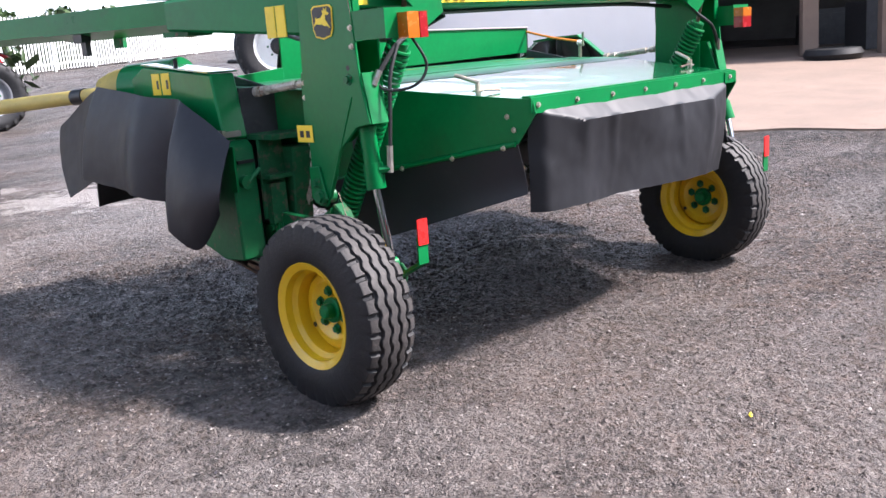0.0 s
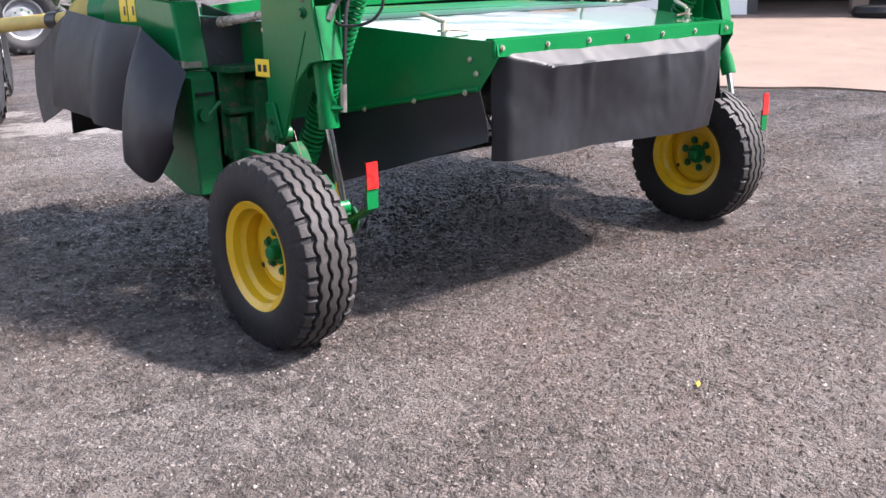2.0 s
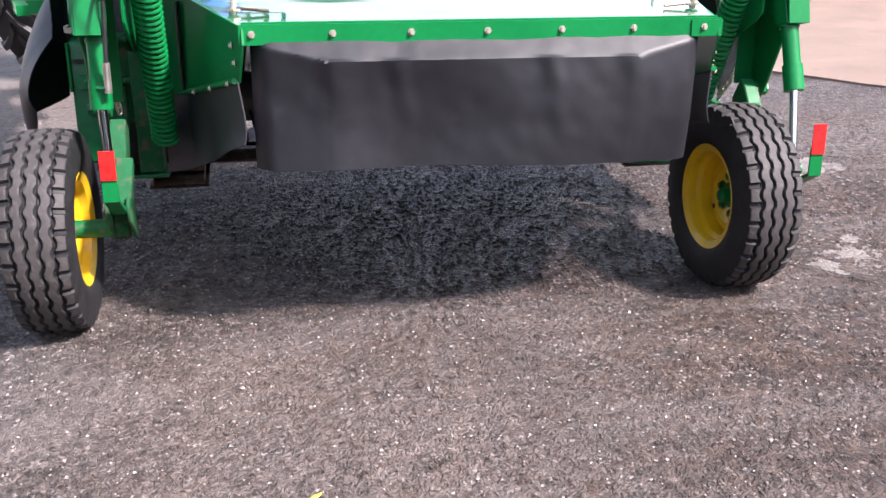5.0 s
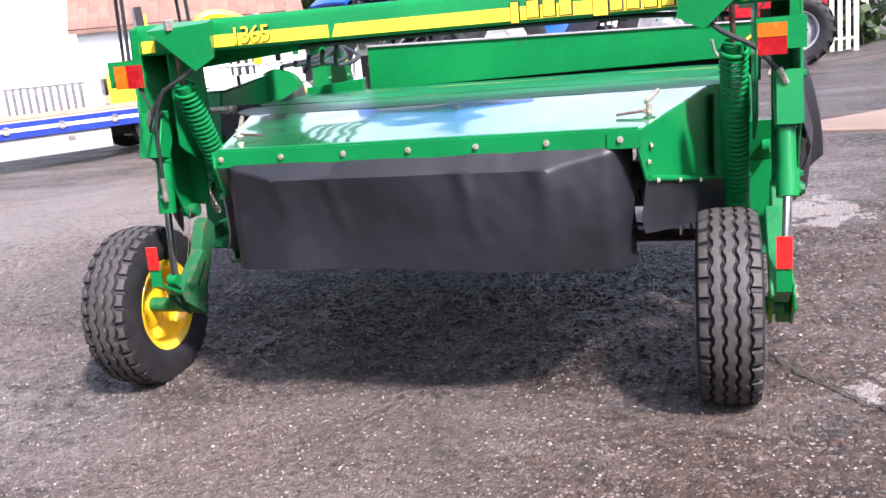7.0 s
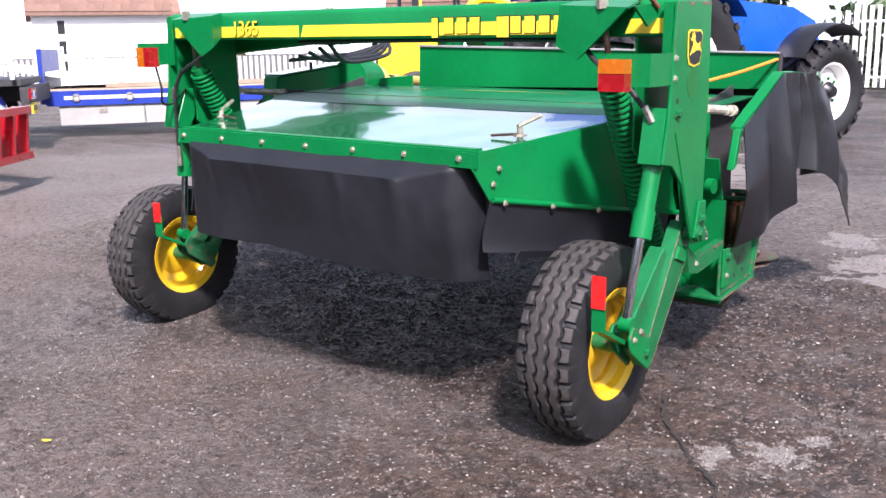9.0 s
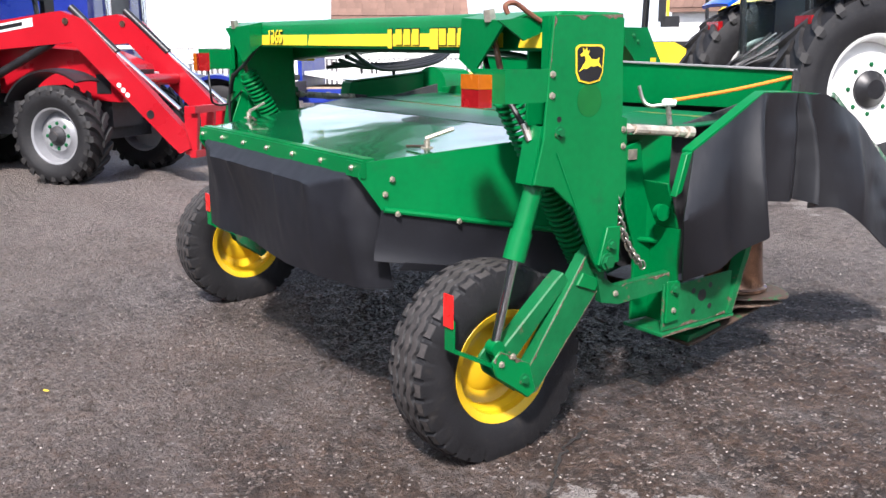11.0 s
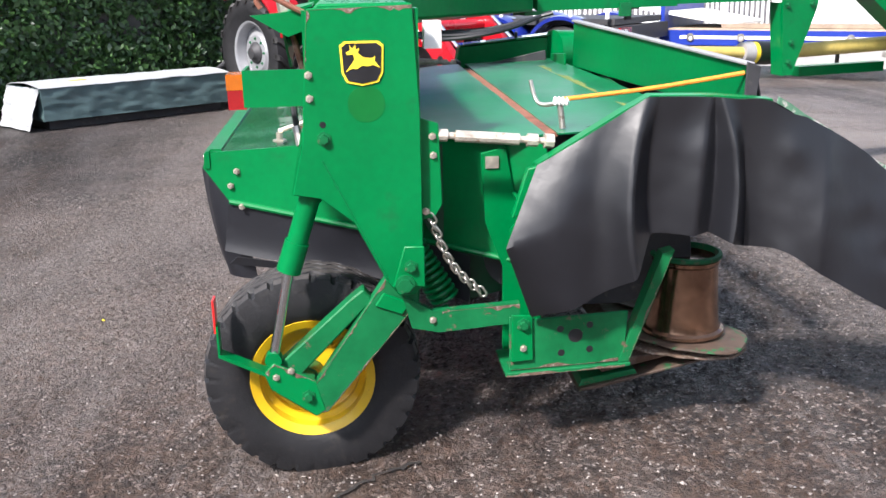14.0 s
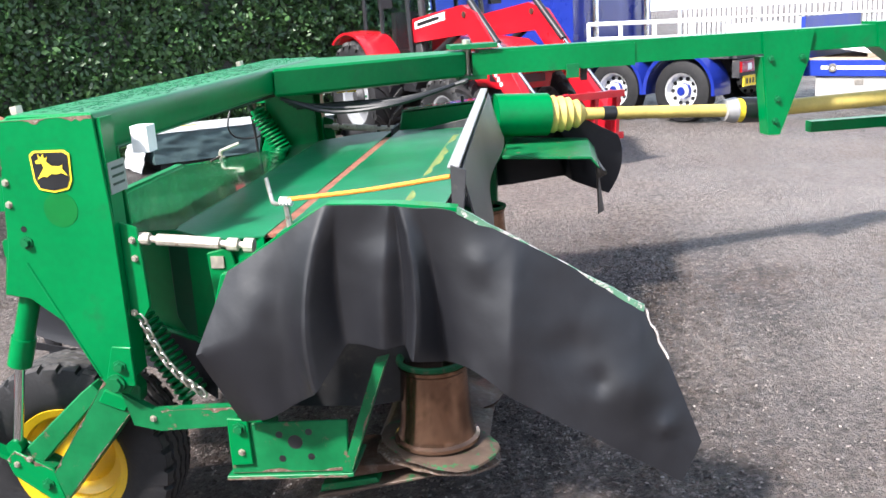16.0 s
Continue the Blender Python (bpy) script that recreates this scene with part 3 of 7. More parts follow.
def mower_wheel(x, y, z, label):
    w = new("wheel")
    w.parent, w.location = mower, (x, y, z)
    tagged(w, label)
    part("tyre", None, None, w, "black ribbed implement tyre with dusty tread", mesh=MOWER_TYRE)
    rim = [(-0.108, 0.216), (-0.102, 0.220), (-0.098, 0.212), (-0.094, 0.196), (-0.060, 0.190), (-0.050, 0.172), (0.040, 0.172), (0.060, 0.190),
           (0.094, 0.196), (0.098, 0.212), (0.102, 0.220), (0.108, 0.216), (0.104, 0.207), (0.094, 0.186), (0.062, 0.182), (0.042, 0.165),
           (-0.046, 0.165), (-0.062, 0.182), (-0.094, 0.186), (-0.104, 0.207)]
    part("rim", lathe(bmesh.new(), rim, "x", 64, closed=True), YELLOW, w, "yellow painted steel rim")
    disc = [(0.012, 0.168), (-0.004, 0.150), (-0.008, 0.120), (0.008, 0.095), (0.012, 0.03), (0.022, 0.03), (0.018, 0.098), (0.002, 0.122),
            (0.006, 0.146), (0.022, 0.168)]
    part("wheel_disc", lathe(bmesh.new(), disc, "x", 48, closed=True), YELLOW, w, "yellow dished wheel disc")
    hub = bmesh.new()
    lathe(hub, [(0.018, 0.052), (-0.004, 0.052), (-0.008, 0.047), (-0.008, 0.032), (-0.040, 0.030), (-0.048, 0.022), (-0.050, 0.0)], "x", 28)
    part("hub_cap", hub, GREEN, w, "green hub cap")
    for k in range(6):
        a = k * math.pi / 3 + 0.3
        b = bolt(w, 0.006, 0.078 * math.cos(a), 0.078 * math.sin(a), "-x", True)
        b.name = "wheel_nut"
    part("valve_hole", tube(bmesh.new(), (-0.0092, 0.112, -0.075), (-0.006, 0.112, -0.075), 0.011), BLACK, w, "dark round hole")
    part("axle", tube(bmesh.new(), (0.02, 0, 0), (0.20, 0, 0), 0.035), GREEN_WORN, w, "green stub axle")
    return w


mower_wheel(1.118, -0.012, 0.350, "ribbed wheel mounted inside its arm")
mower_wheel(-1.556, 0.107, 0.322, "ribbed wheel mounted outside its arm")


# frame beam across the top, with the swept neck that carries the drawbar
BEAM_R, BEAM_L = 1.385, -1.385
part("cross_beam", plate([(0.055, 1.485), (0.055, 1.600), (0.075, 1.618), (0.345, 1.618), (0.355, 1.605), (0.355, 1.500), (0.335, 1.485)],
                         "x", BEAM_L, BEAM_R, 0.006), GREEN, mower, "green box beam across the machine")
neck = prism(bmesh.new(), [(-1.37, 0.358), (-0.45, 0.358), (-1.22, 1.24), (-1.50, 1.24)], "z", 1.475, 1.612)
for v in neck.verts:
    if v.co.z < 1.5 and v.co.y < 0.5:
        v.co.z -= 0.075 if v.co.x < -1 else 0.0
bmesh.ops.recalc_face_normals(neck, faces=neck.faces)
part("neck", soften(neck, 0.012), GREEN, mower, "green swept neck of the beam")
rough_top = bmesh.new()
random.seed(5)
for k in range(700):
    x = random.uniform(-1.35, 1.33)
    y = random.uniform(0.09, 0.33)
    box(rough_top, x, x + random.uniform(0.008, 0.035), y, y + random.uniform(0.004, 0.009), 1.617, 1.6195)
part("anti_slip_strip", rough_top, HOOD_SATIN, mower, "rough green tread strips", kind="stuff")


def stripe(x0, x1, z0=1.497, z1=1.548):
    part("stripe", plate([(x0, z0), (x1, z0), (x1, z1), (x0 + (0.02 if x0 > -1.2 else 0), z1)], "y", 0.0515, 0.056, 0), YELLOW_TAPE, mower, "yellow stripe decal")


stripe(-1.345, -1.28)
stripe(-1.05, -0.455)
stripe(-0.44, 1.10)
stripe(1.19, 1.345)


def lettering(text, size, at, mat, parent, name="lettering"):
    """Raised characters facing the back of the machine."""
    cu = bpy.data.curves.new(name, "FONT")
    cu.body, cu.size, cu.extrude, cu.space_character = text, size, 0.002, 0.95
    tmp = new("tmp", cu)
    me = bpy.data.meshes.new_from_object(tmp.evaluated_get(bpy.context.evaluated_depsgraph_get()))
    bpy.data.objects.remove(tmp)
    me.materials.clear()
    me.materials.append(mat)
    ob = new(name, me)
    ob.parent = parent
    ob.matrix_basis = pose(*at, 90, 0, 0)
    return ob


lettering("1365", 0.098, (-0.902, 0.0495, 1.503), BLACK, mower)
lettering("1365", 0.098, (-0.905, 0.0470, 1.506), YELLOW_TAPE, mower)
# the maker's name stands as plain blocks
for k, w in enumerate((0.045, 0.06, 0.06, 0.06, 0, 0.07, 0.06, 0.06, 0.06, 0.06)):
    if w:
        x0 = 0.315 + k * 0.064
        tall = 0.016 if k in (0, 5) else 0.0
        part("name_block", boxes((x0 + 0.003, x0 + w - 0.003, 0.0500, 0.0514, 1.500 - tall, 1.570)), BLACK, mower, "dark lettering outline bar")
        part("name_block", boxes((x0 + 0.006, x0 + w - 0.010, 0.0475, 0.0500, 1.504 - tall, 1.566)), YELLOW_TAPE, mower, "yellow lettering bar")


def badge(side):
    """The maker's badge as plain shapes: a black shield, a yellow rim and a yellow leaping form."""
    x = side * 1.3925
    o = [(-0.066, 0.052), (-0.05, 0.064), (0.05, 0.064), (0.066, 0.052), (0.062, -0.03), (0.048, -0.058), (0, -0.068), (-0.048, -0.058), (-0.062, -0.03)]
    c = Vector((0.20, 1.445))
    part("badge", plate([(c.x + u, c.y + v) for u, v in o], "x", x, x + side * 0.002, 0), YELLOW_TAPE, mower, "yellow badge rim")
    part("badge", plate([(c.x + u * 0.9, c.y + v * 0.9) for u, v in o], "x", x + side * 0.002, x + side * 0.004, 0), BLACK, mower, "black badge field")
    leap = [(-0.050, -0.030), (-0.034, -0.010), (-0.022, 0.006), (-0.026, 0.022), (-0.044, 0.020), (-0.047, 0.028), (-0.034, 0.034), (-0.036, 0.050), (-0.028, 0.038),
            (-0.018, 0.050), (-0.017, 0.036), (-0.006, 0.040), (-0.012, 0.026), (0.004, 0.012), (0.030, 0.010), (0.040, 0.016), (0.038, 0.002), (0.054, -0.020),
            (0.034, -0.010), (0.018, -0.014), (0.000, -0.012), (-0.016, -0.022), (-0.030, -0.020)]
    part("badge", plate([(c.x + u, c.y + v + 0.004) for u, v in leap], "x", x + side * 0.004, x + side * 0.006, 0), YELLOW_TAPE, mower, "yellow badge shape")


def decal(x, y, z, w, h, facing, marks=2):
    """A yellow warning sticker with dark marks, on a face looking along x."""
    e = 0.0022 * facing
    part("warning_decal", boxes((min(x, x + e), max(x, x + e), y, y + w, z, z + h)), YELLOW_TAPE, mower, "yellow warning sticker")
    for k in range(marks):
        y0 = y + w * (0.18 + 0.40 * k)
        part("decal_mark", boxes((min(x + e, x + 1.5 * e), max(x + e, x + 1.5 * e), y0, y0 + w * 0.24, z + h * 0.28, z + h * 0.68)), BLACK, mower,
             "dark printed mark")


SIDE = [(0.04, 1.605), (0.355, 1.615), (0.372, 1.29), (0.372, 0.745), (0.345, 0.70), (0.29, 0.70), (0.25, 0.755), (0.155, 0.95), (0.055, 1.03),
        (-0.03, 1.045), (0.008, 1.20), (0.025, 1.42)]
INNER = [(0.06, 1.5), (0.345, 1.5), (0.36, 1.1), (0.30, 0.95), (0.20, 1.0), (0.10, 1.05), (0.06, 1.08)]


def beside(s, a, b):
    return (min(s * a, s * b), max(s * a, s * b))


def side_frame(s):
    """Upright plates, cylinder, wheel arm, spring, chain and lamp of one end of the machine; s is its side."""
    f = 0.0 if s > 0 else 0.92  # the far leg stands swung further forward
    part("side_plate", plate(SIDE, "x", *beside(s, 1.378, 1.39), 0.003), GREEN, mower, "green upright side plate")
    part("inner_plate", plate(INNER, "x", *beside(s, 1.225, 1.237), 0.003), GREEN, mower)
    part("front_flange", boxes((*beside(s, 1.30, 1.378), 0.36, 0.372, 0.76, 1.60), bevel=0.003), GREEN, mower)
    part("rear_flange", boxes((*beside(s, 1.345, 1.378), 0.026, 0.038, 1.36, 1.60), bevel=0.003), GREEN, mower)
    crease = bmesh.new()
    sweep(crease, [(s * 1.390, 0.065, 1.15), (s * 1.390, 0.255, 0.76)], 0.004, 6)
    part("weld_seam", crease, GREEN, mower)
    for y, z, big in ((0.075, 1.218, True), (0.038, 1.342, False), (0.038, 1.412, False), (0.12, 1.30, False)):
        if z != 1.30:
            bolt(mower, s * 1.39, y, z, "+x" if s > 0 else "-x", big)
    part("plate_hole", tube(bmesh.new(), (s * 1.388, 0.073, 1.262), (s * 1.3912, 0.073, 1.262), 0.010), BLACK, mower, "dark round hole")
    # pivot of the wheel arm
    part("pivot_pad", plate([(0.27, 0.73), (0.375, 0.73), (0.375, 0.865), (0.31, 0.868)], "x", *beside(s, 1.39, 1.402), 0.003), GREEN, mower)
    bolt(mower, s * 1.402, 0.33, 0.80, "+x" if s > 0 else "-x", True)
    piv = bmesh.new()
    tube(piv, (s * 1.34, 0.31, 0.742), (s * 1.412, 0.31, 0.742), 0.032)
    tube(piv, (s * 1.412, 0.31, 0.742), (s * 1.424, 0.31, 0.742), 0.024, n=6)
    part("arm_pivot", piv, GREEN_WORN, mower, "green pivot bolt")
    # wheel arm: two long plates, a boxed foot and the strip that carries the reflector
    worn, drop = (GREEN_WORN, 0.0) if s > 0 else (GREEN_DULL, 0.085)
    arm = [(0.255, 0.755 - drop), (0.30, 0.79 - drop), (0.36, 0.70 - drop / 2), (0.355, 0.655 - drop / 2), (0.04 + 0.13 * f, 0.28), (0.13 * f, 0.275), (-0.04 + 0.13 * f, 0.325), (0.06 + 0.09 * f, 0.47)]
    part("wheel_arm", plate(arm, "x", *beside(s, 1.290, 1.350), 0.005), worn, mower, "green wheel arm with chipped paint")
    arm2 = [(0.135, 0.675 - drop * 1.5), (0.175, 0.705 - drop * 1.5), (0.205, 0.665 - drop * 1.5), (-0.04 + 0.13 * f, 0.415), (-0.10 + 0.13 * f, 0.40), (-0.13 + 0.13 * f, 0.44)]
    part("wheel_arm", plate(arm2, "x", *beside(s, 1.262, 1.325), 0.005), worn, mower, "green boxed upper arm with scraped paint")
    if s > 0:
        part("arm_web", plate([(0.24, 0.70), (0.33, 0.66), (0.30, 0.62), (0.21, 0.655)], "x", *beside(s, 1.30, 1.36), 0.004), GREEN, mower)
    foot = [(y + 0.13 * f, z) for y, z in ((-0.165, 0.435), (-0.13, 0.47), (0.005, 0.40), (0.035, 0.29), (0.0, 0.268), (-0.145, 0.375))]
    part("arm_foot", plate(foot, "x", *beside(s, 1.340, 1.352), 0.004), GREEN if s > 0 else GREEN_DULL, mower, "green boxed arm foot")
    part("arm_foot", plate(foot, "x", *beside(s, 1.262, 1.276), 0.004), worn, mower)
    part("arm_brace", plate([(-0.12 + 0.13 * f, 0.455), (0.13 * f, 0.40), (-0.01 + 0.13 * f, 0.385), (-0.13 + 0.13 * f, 0.44)], "x", *beside(s, 1.276, 1.340), 0), worn, mower)
    for y, z, big in ((-0.022, 0.345, True), (-0.125, 0.42, False), (-0.075, 0.44, False)):
        bolt(mower, s * 1.352, y + 0.13 * f, z, "+x" if s > 0 else "-x", big)
    link = bmesh.new()
    prism(link, [(0.30, 0.69), (0.40, 0.63), (0.69, 0.645), (0.69, 0.575), (0.42, 0.555), (0.33, 0.575)], "x", *beside(s, 1.335, 1.365))
    part("lift_link", soften(link, 0.004), GREEN_WORN, mower, "green lift link with rust")
    bolt(mower, s * 1.365, 0.40, 0.60, "+x" if s > 0 else "-x")
    # cylinder
    top, mid, low = (s * 1.33, 0.088, 1.225), (s * 1.33, -0.062 + 0.105 * f, 0.785), (s * 1.318, -0.130 + 0.135 * f, 0.485)
    cyl = bmesh.new()
    tube(cyl, top, mid, 0.034, n=24)
    d = (Vector(mid) - Vector(top)).normalized()
    tube(cyl, Vector(mid) - d * 0.10, Vector(mid) + d * 0.004, 0.040, n=24)
    tube(cyl, Vector(top) + d * 0.2, Vector(top) + d * 0.215, 0.039, n=24)
    part("lift_cylinder", cyl, GREEN, mower, "green hydraulic lift cylinder")
    part("piston_rod", tube(bmesh.new(), Vector(mid), low, 0.017, n=20), CHROME, mower, "chrome piston rod")
    part("rod_eye", tube(bmesh.new(), (s * 1.30, -0.132 + 0.135 * f, 0.475), (s * 1.345, -0.132 + 0.135 * f, 0.475), 0.028), GREEN, mower)
    part("cylinder_guard", plate([(0.05, 1.24), (-0.028, 1.045), (0.055, 1.03), (0.10, 1.10), (0.10, 1.24)], "x", *beside(s, 1.290, 1.300), 0.003), GREEN, mower)
    part("cylinder_guard", plate([(0.005, 1.24), (-0.034, 1.045), (-0.026, 1.042), (0.013, 1.24)], "x", *beside(s, 1.296, 1.38), 0), GREEN, mower)
    # suspension spring and its adjusting rod
    spring = bmesh.new()
    s0, s1 = Vector((s * 1.150, 0.030, 1.335)), Vector((s * 1.165, 0.47, 0.59))
    sweep(spring, helix(s0, s1, 0.047, 36, 12), 0.0085, 7)
    part("suspension_spring", spring, GREEN, mower, "long green coil spring")
    ends = bmesh.new()
    tube(ends, s0 - (s1 - s0) * 0.02, s0 + (s1 - s0) * 0.06, 0.036, n=18)
    part("spring_plug", ends, GREEN, mower)
    part("adjusting_rod", tube(bmesh.new(), s0, (s * 1.140, -0.035, 1.60), 0.011, n=10), RUST, mower, "rusty adjusting rod")
    part("rod_nut", tube(bmesh.new(), (s * 1.141, -0.034, 1.585), (s * 1.139, -0.040, 1.625), 0.022, n=6), ZINC, mower)
    # folded bracket on the back of the beam
    fold = bmesh.new()
    ip, op = s * 0.985, s * 1.245
    v = [fold.verts.new(p) for p in ((op, 0.055, 1.615), (ip, 0.055, 1.615), (ip - s * 0.02, -0.03, 1.60), (op, -0.05, 1.585), (ip, 0.05, 1.50), (ip - s * 0.035, -0.03, 1.455),
                                     (ip + s * 0.06, -0.035, 1.405))]
    for face in ((0, 1, 2, 3), (1, 4, 5, 2), (2, 5, 6, 3)):
        fold.faces.new([v[i] for i in face])
    bmesh.ops.recalc_face_normals(fold, faces=fold.faces)
    bmesh.ops.solidify(fold, geom=fold.faces, thickness=0.008)
    part("spring_bracket", fold, GREEN, mower, "folded green spring bracket")
    # chain
    c0, c1 = Vector((s * 1.352, 0.400, 0.957 + 0.05 * f)), Vector((s * 1.335, 0.575 - 0.09 * f, 0.675 + 0.03 * f))
    n = 15
    for k in range(n):
        t = (k + 0.5) / n
        p = c0.lerp(c1, t) + Vector((0, -0.02, -0.03)) * math.sin(math.pi * t)
        link = part("chain_link", None, None, mower, mesh=CHAIN_LINK)
        q = (c1 - c0).to_track_quat("Z", "X").to_matrix().to_4x4()
        link.matrix_basis = Matrix.Translation(p) @ q @ pose(0, 0, 0, 0, 0, 90 * (k % 2) + 20)
    bolt(mower, s * 1.36, 0.385, 0.97, "+x" if s > 0 else "-x")
    # turnbuckle
    t0, t1 = Vector((s * 1.336, 0.375, 1.215)), Vector((s * 1.337, 0.80, 1.178))
    tb = bmesh.new()
    for a, b, r in ((0.0, 1.0, 0.011), (0.12, 0.20, 0.020), (0.26, 0.74, 0.019), (0.80, 0.88, 0.021), (0.93, 1.0, 0.024)):
        tube(tb, t0.lerp(t1, a), t0.lerp(t1, b), r, n=10)
    part("turnbuckle", tb, DUSTY_STEEL, mower, "dusty steel turnbuckle")
    part("turnbuckle_lug", plate([(0.372, 1.27), (0.43, 1.25), (0.44, 0.99), (0.415, 0.95), (0.372, 0.94)], "x", *beside(s, 1.345, 1.357), 0.003), GREEN, mower)
    bolt(mower, s * 1.357, 0.41, 1.21, "+x" if s > 0 else "-x")
    bolt(mower, s * 1.357, 0.412, 1.15, "+x" if s > 0 else "-x")
    # lamp arm
    up = 0.0 if s > 0 else 0.042
    part("lamp_arm", boxes((*beside(s, 1.378, 1.386), -0.15, 0.062, 1.32 + up, 1.43 + up), bevel=0.003), GREEN, mower, "green lamp bracket")
    part("lamp_arm", boxes((*beside(s, 1.22, 1.386), -0.158, -0.150, 1.32 + up, 1.43 + up), bevel=0.002), GREEN, mower)
    if s > 0:
        part("tail_lamp", boxes((1.222, 1.318, -0.215, -0.158, 1.365, 1.412), bevel=0.008), AMBER_LENS, mower, "amber and red tail lamp, amber half")
        part("tail_lamp", boxes((1.222, 1.318, -0.213, -0.158, 1.305, 1.364), bevel=0.008), RED_LENS, mower, "red half of the tail lamp")
    else:
        part("tail_lamp", boxes((-1.262, -1.222, -0.215, -0.158, 1.357, 1.452), bevel=0.008), RED_LENS, mower, "red half of the tail lamp")
        part("tail_lamp", boxes((-1.322, -1.263, -0.213, -0.158, 1.357, 1.452), bevel=0.008), AMBER_LENS, mower, "amber half of the tail lamp")
    if s < 0:
        cable = bend((s * 1.27, -0.15, 1.385), (s * 1.20, -0.17, 1.26), (s * 1.24, -0.14, 1.18), (s * 1.30, -0.03, 1.17), (s * 1.29, 0.05, 1.24))
        part("lamp_cable", sweep(bmesh.new(), cable, 0.006, 6), HOSE, mower, "black lamp cable")
    hose = bend((s * 1.0, 0.04, 1.50), (s * 1.10, 0.0, 1.40), (s * 1.22, -0.02, 1.33), (s * 1.30, -0.01, 1.24), (s * 1.33, 0.0, 1.19))
    part("hydraulic_hose", sweep(bmesh.new(), hose, 0.010, 8), HOSE, mower, "black hydraulic hose")
    part("hose_fitting", tube(bmesh.new(), (s * 1.305, -0.012, 1.245), (s * 1.33, 0.0, 1.19), 0.014, n=8), STEEL, mower)
    if s < 0:
        line = bend((-1.215, -0.03, 1.34), (-1.27, -0.035, 1.22), (-1.285, -0.03, 1.05), (-1.292, -0.022, 0.93), steps=7)
        part("hydraulic_hose", sweep(bmesh.new(), line, 0.008, 8), HOSE, mower, "thin black hose along the cylinder")
        part("hose_fitting", tube(bmesh.new(), (-1.292, -0.022, 0.95), (-1.294, -0.016, 0.845), 0.013, n=10), STEEL, mower, "steel hose fitting")
        part("hose_fitting", tube(bmesh.new(), (-1.294, -0.016, 0.86), (-1.33, 0.012, 0.86), 0.014, n=8), GREEN, mower)
    # reflector on its strip
    x = s * 1.30
    part("reflector_strip", plate([(y + 0.145 * f, z) for y, z in ((-0.14, 0.40), (-0.135, 0.415), (-0.305, 0.50), (-0.305, 0.60), (-0.312, 0.60), (-0.312, 0.49))], "x", x - 0.026, x + 0.026, 0),
         GREEN, mower, "bent green reflector strip")
    part("reflector", boxes((x - 0.026, x + 0.026, -0.318 + 0.145 * f, -0.312 + 0.145 * f, 0.575 - 0.008 * f, 0.69 - 0.022 * f), bevel=0.002), REFLECT, mower, "red reflector plate")


def rubbed(points, x, s, width, seed, share=0.0):
    """Bare, rusty metal along a plate's edge where the paint has chipped; points run along the edge in y, z."""
    bm = bmesh.new()
    before = None
    line = [V3 for a, b in zip(points, points[1:]) for V3 in [(a[0] + (b[0] - a[0]) * k / 24, a[1] + (b[1] - a[1]) * k / 24, b[0] - a[0], b[1] - a[1]) for k in range(24)]]
    for i, p in enumerate(line):
        w = width * (noise.noise(Vector((seed, i * 0.21, 0.3))) + 0.5 * noise.noise(Vector((seed, i * 0.9, 7))) + share)
        w = max(w, 0.0006)
        size = math.hypot(p[2], p[3])
        u, v = -p[3] / size * w, p[2] / size * w
        row = [bm.verts.new((s * (x + h), p[0] + k * u, p[1] + k * v)) for h, k in ((-0.002, 0), (0.0009, 0), (0.0009, 1), (-0.002, 1))]
        if before:
            for k in range(4):
                bm.faces.new((before[k], row[k], row[(k + 1) % 4], before[(k + 1) % 4]))
        before = row
    bmesh.ops.recalc_face_normals(bm, faces=bm.faces)
    return part("chipped_edge", bm, BARE, mower, "chipped edge, bare brown metal")


def chain_mesh():
    bm = bmesh.new()
    pts = [Vector((0.011 * math.cos(t) * (1.0), 0, 0.010 * math.sin(t) + (0.010 if math.sin(t) > 0 else -0.010))) for t in
           (2 * math.pi * (i + 0.5) / 14 for i in range(14))]
    sweep(bm, pts, 0.0042, 6, closed=True)
    bmesh.ops.recalc_face_normals(bm, faces=bm.faces)
    me = bpy.data.meshes.new("chain_link")
    bm.to_mesh(me)
    bm.free()
    me.materials.append(STEEL)
    me.shade_smooth()
    return me


CHAIN_LINK = chain_mesh()
for s in (1, -1):
    side_frame(s)
    badge(s)
    f = 0.0 if s > 0 else 0.92
    rubbed([(0.353, 1.611), (0.043, 1.601)], 1.390, s, 0.022, 1.3 + s, 0.10)
    rubbed([(0.043, 1.600), (0.027, 1.42)], 1.390, s, 0.012, 4.4 + s, 0.02)
    rubbed([(0.13 * f, 0.281), (0.04 + 0.13 * f, 0.285), (0.353, 0.658)], 1.350, s, 0.022, 2.2 + s, 0.08)
    rubbed([(0.258, 0.757), (0.062 + 0.09 * f, 0.470), (-0.036 + 0.13 * f, 0.327)][::1], 1.350, s, 0.018, 5.1 + s, 0.05)
    rubbed([(0.003 + 0.13 * f, 0.398), (-0.128 + 0.13 * f, 0.467), (-0.162 + 0.13 * f, 0.435)], 1.352, s, 0.024, 6.6 + s, 0.12)
    rubbed([(0.69, 0.641), (0.42, 0.627)], 1.365, s, 0.035, 8.2 + s, 0.22)
    rubbed([(0.658, 0.408), (1.047, 0.422)], 1.375, s, 0.022, 3.1 + s, 0.16)
    rubbed([(1.064, 0.425), (1.202, 0.806)], 1.385, s, 0.022, 9.3 + s, 0.14)
    rubbed([(0.642, 0.389), (1.068, 0.406)], 1.390, s, 0.012, 7.7 + s, 0.5)
decal(-1.3925, 0.335, 0.968, 0.105, 0.070, -1)
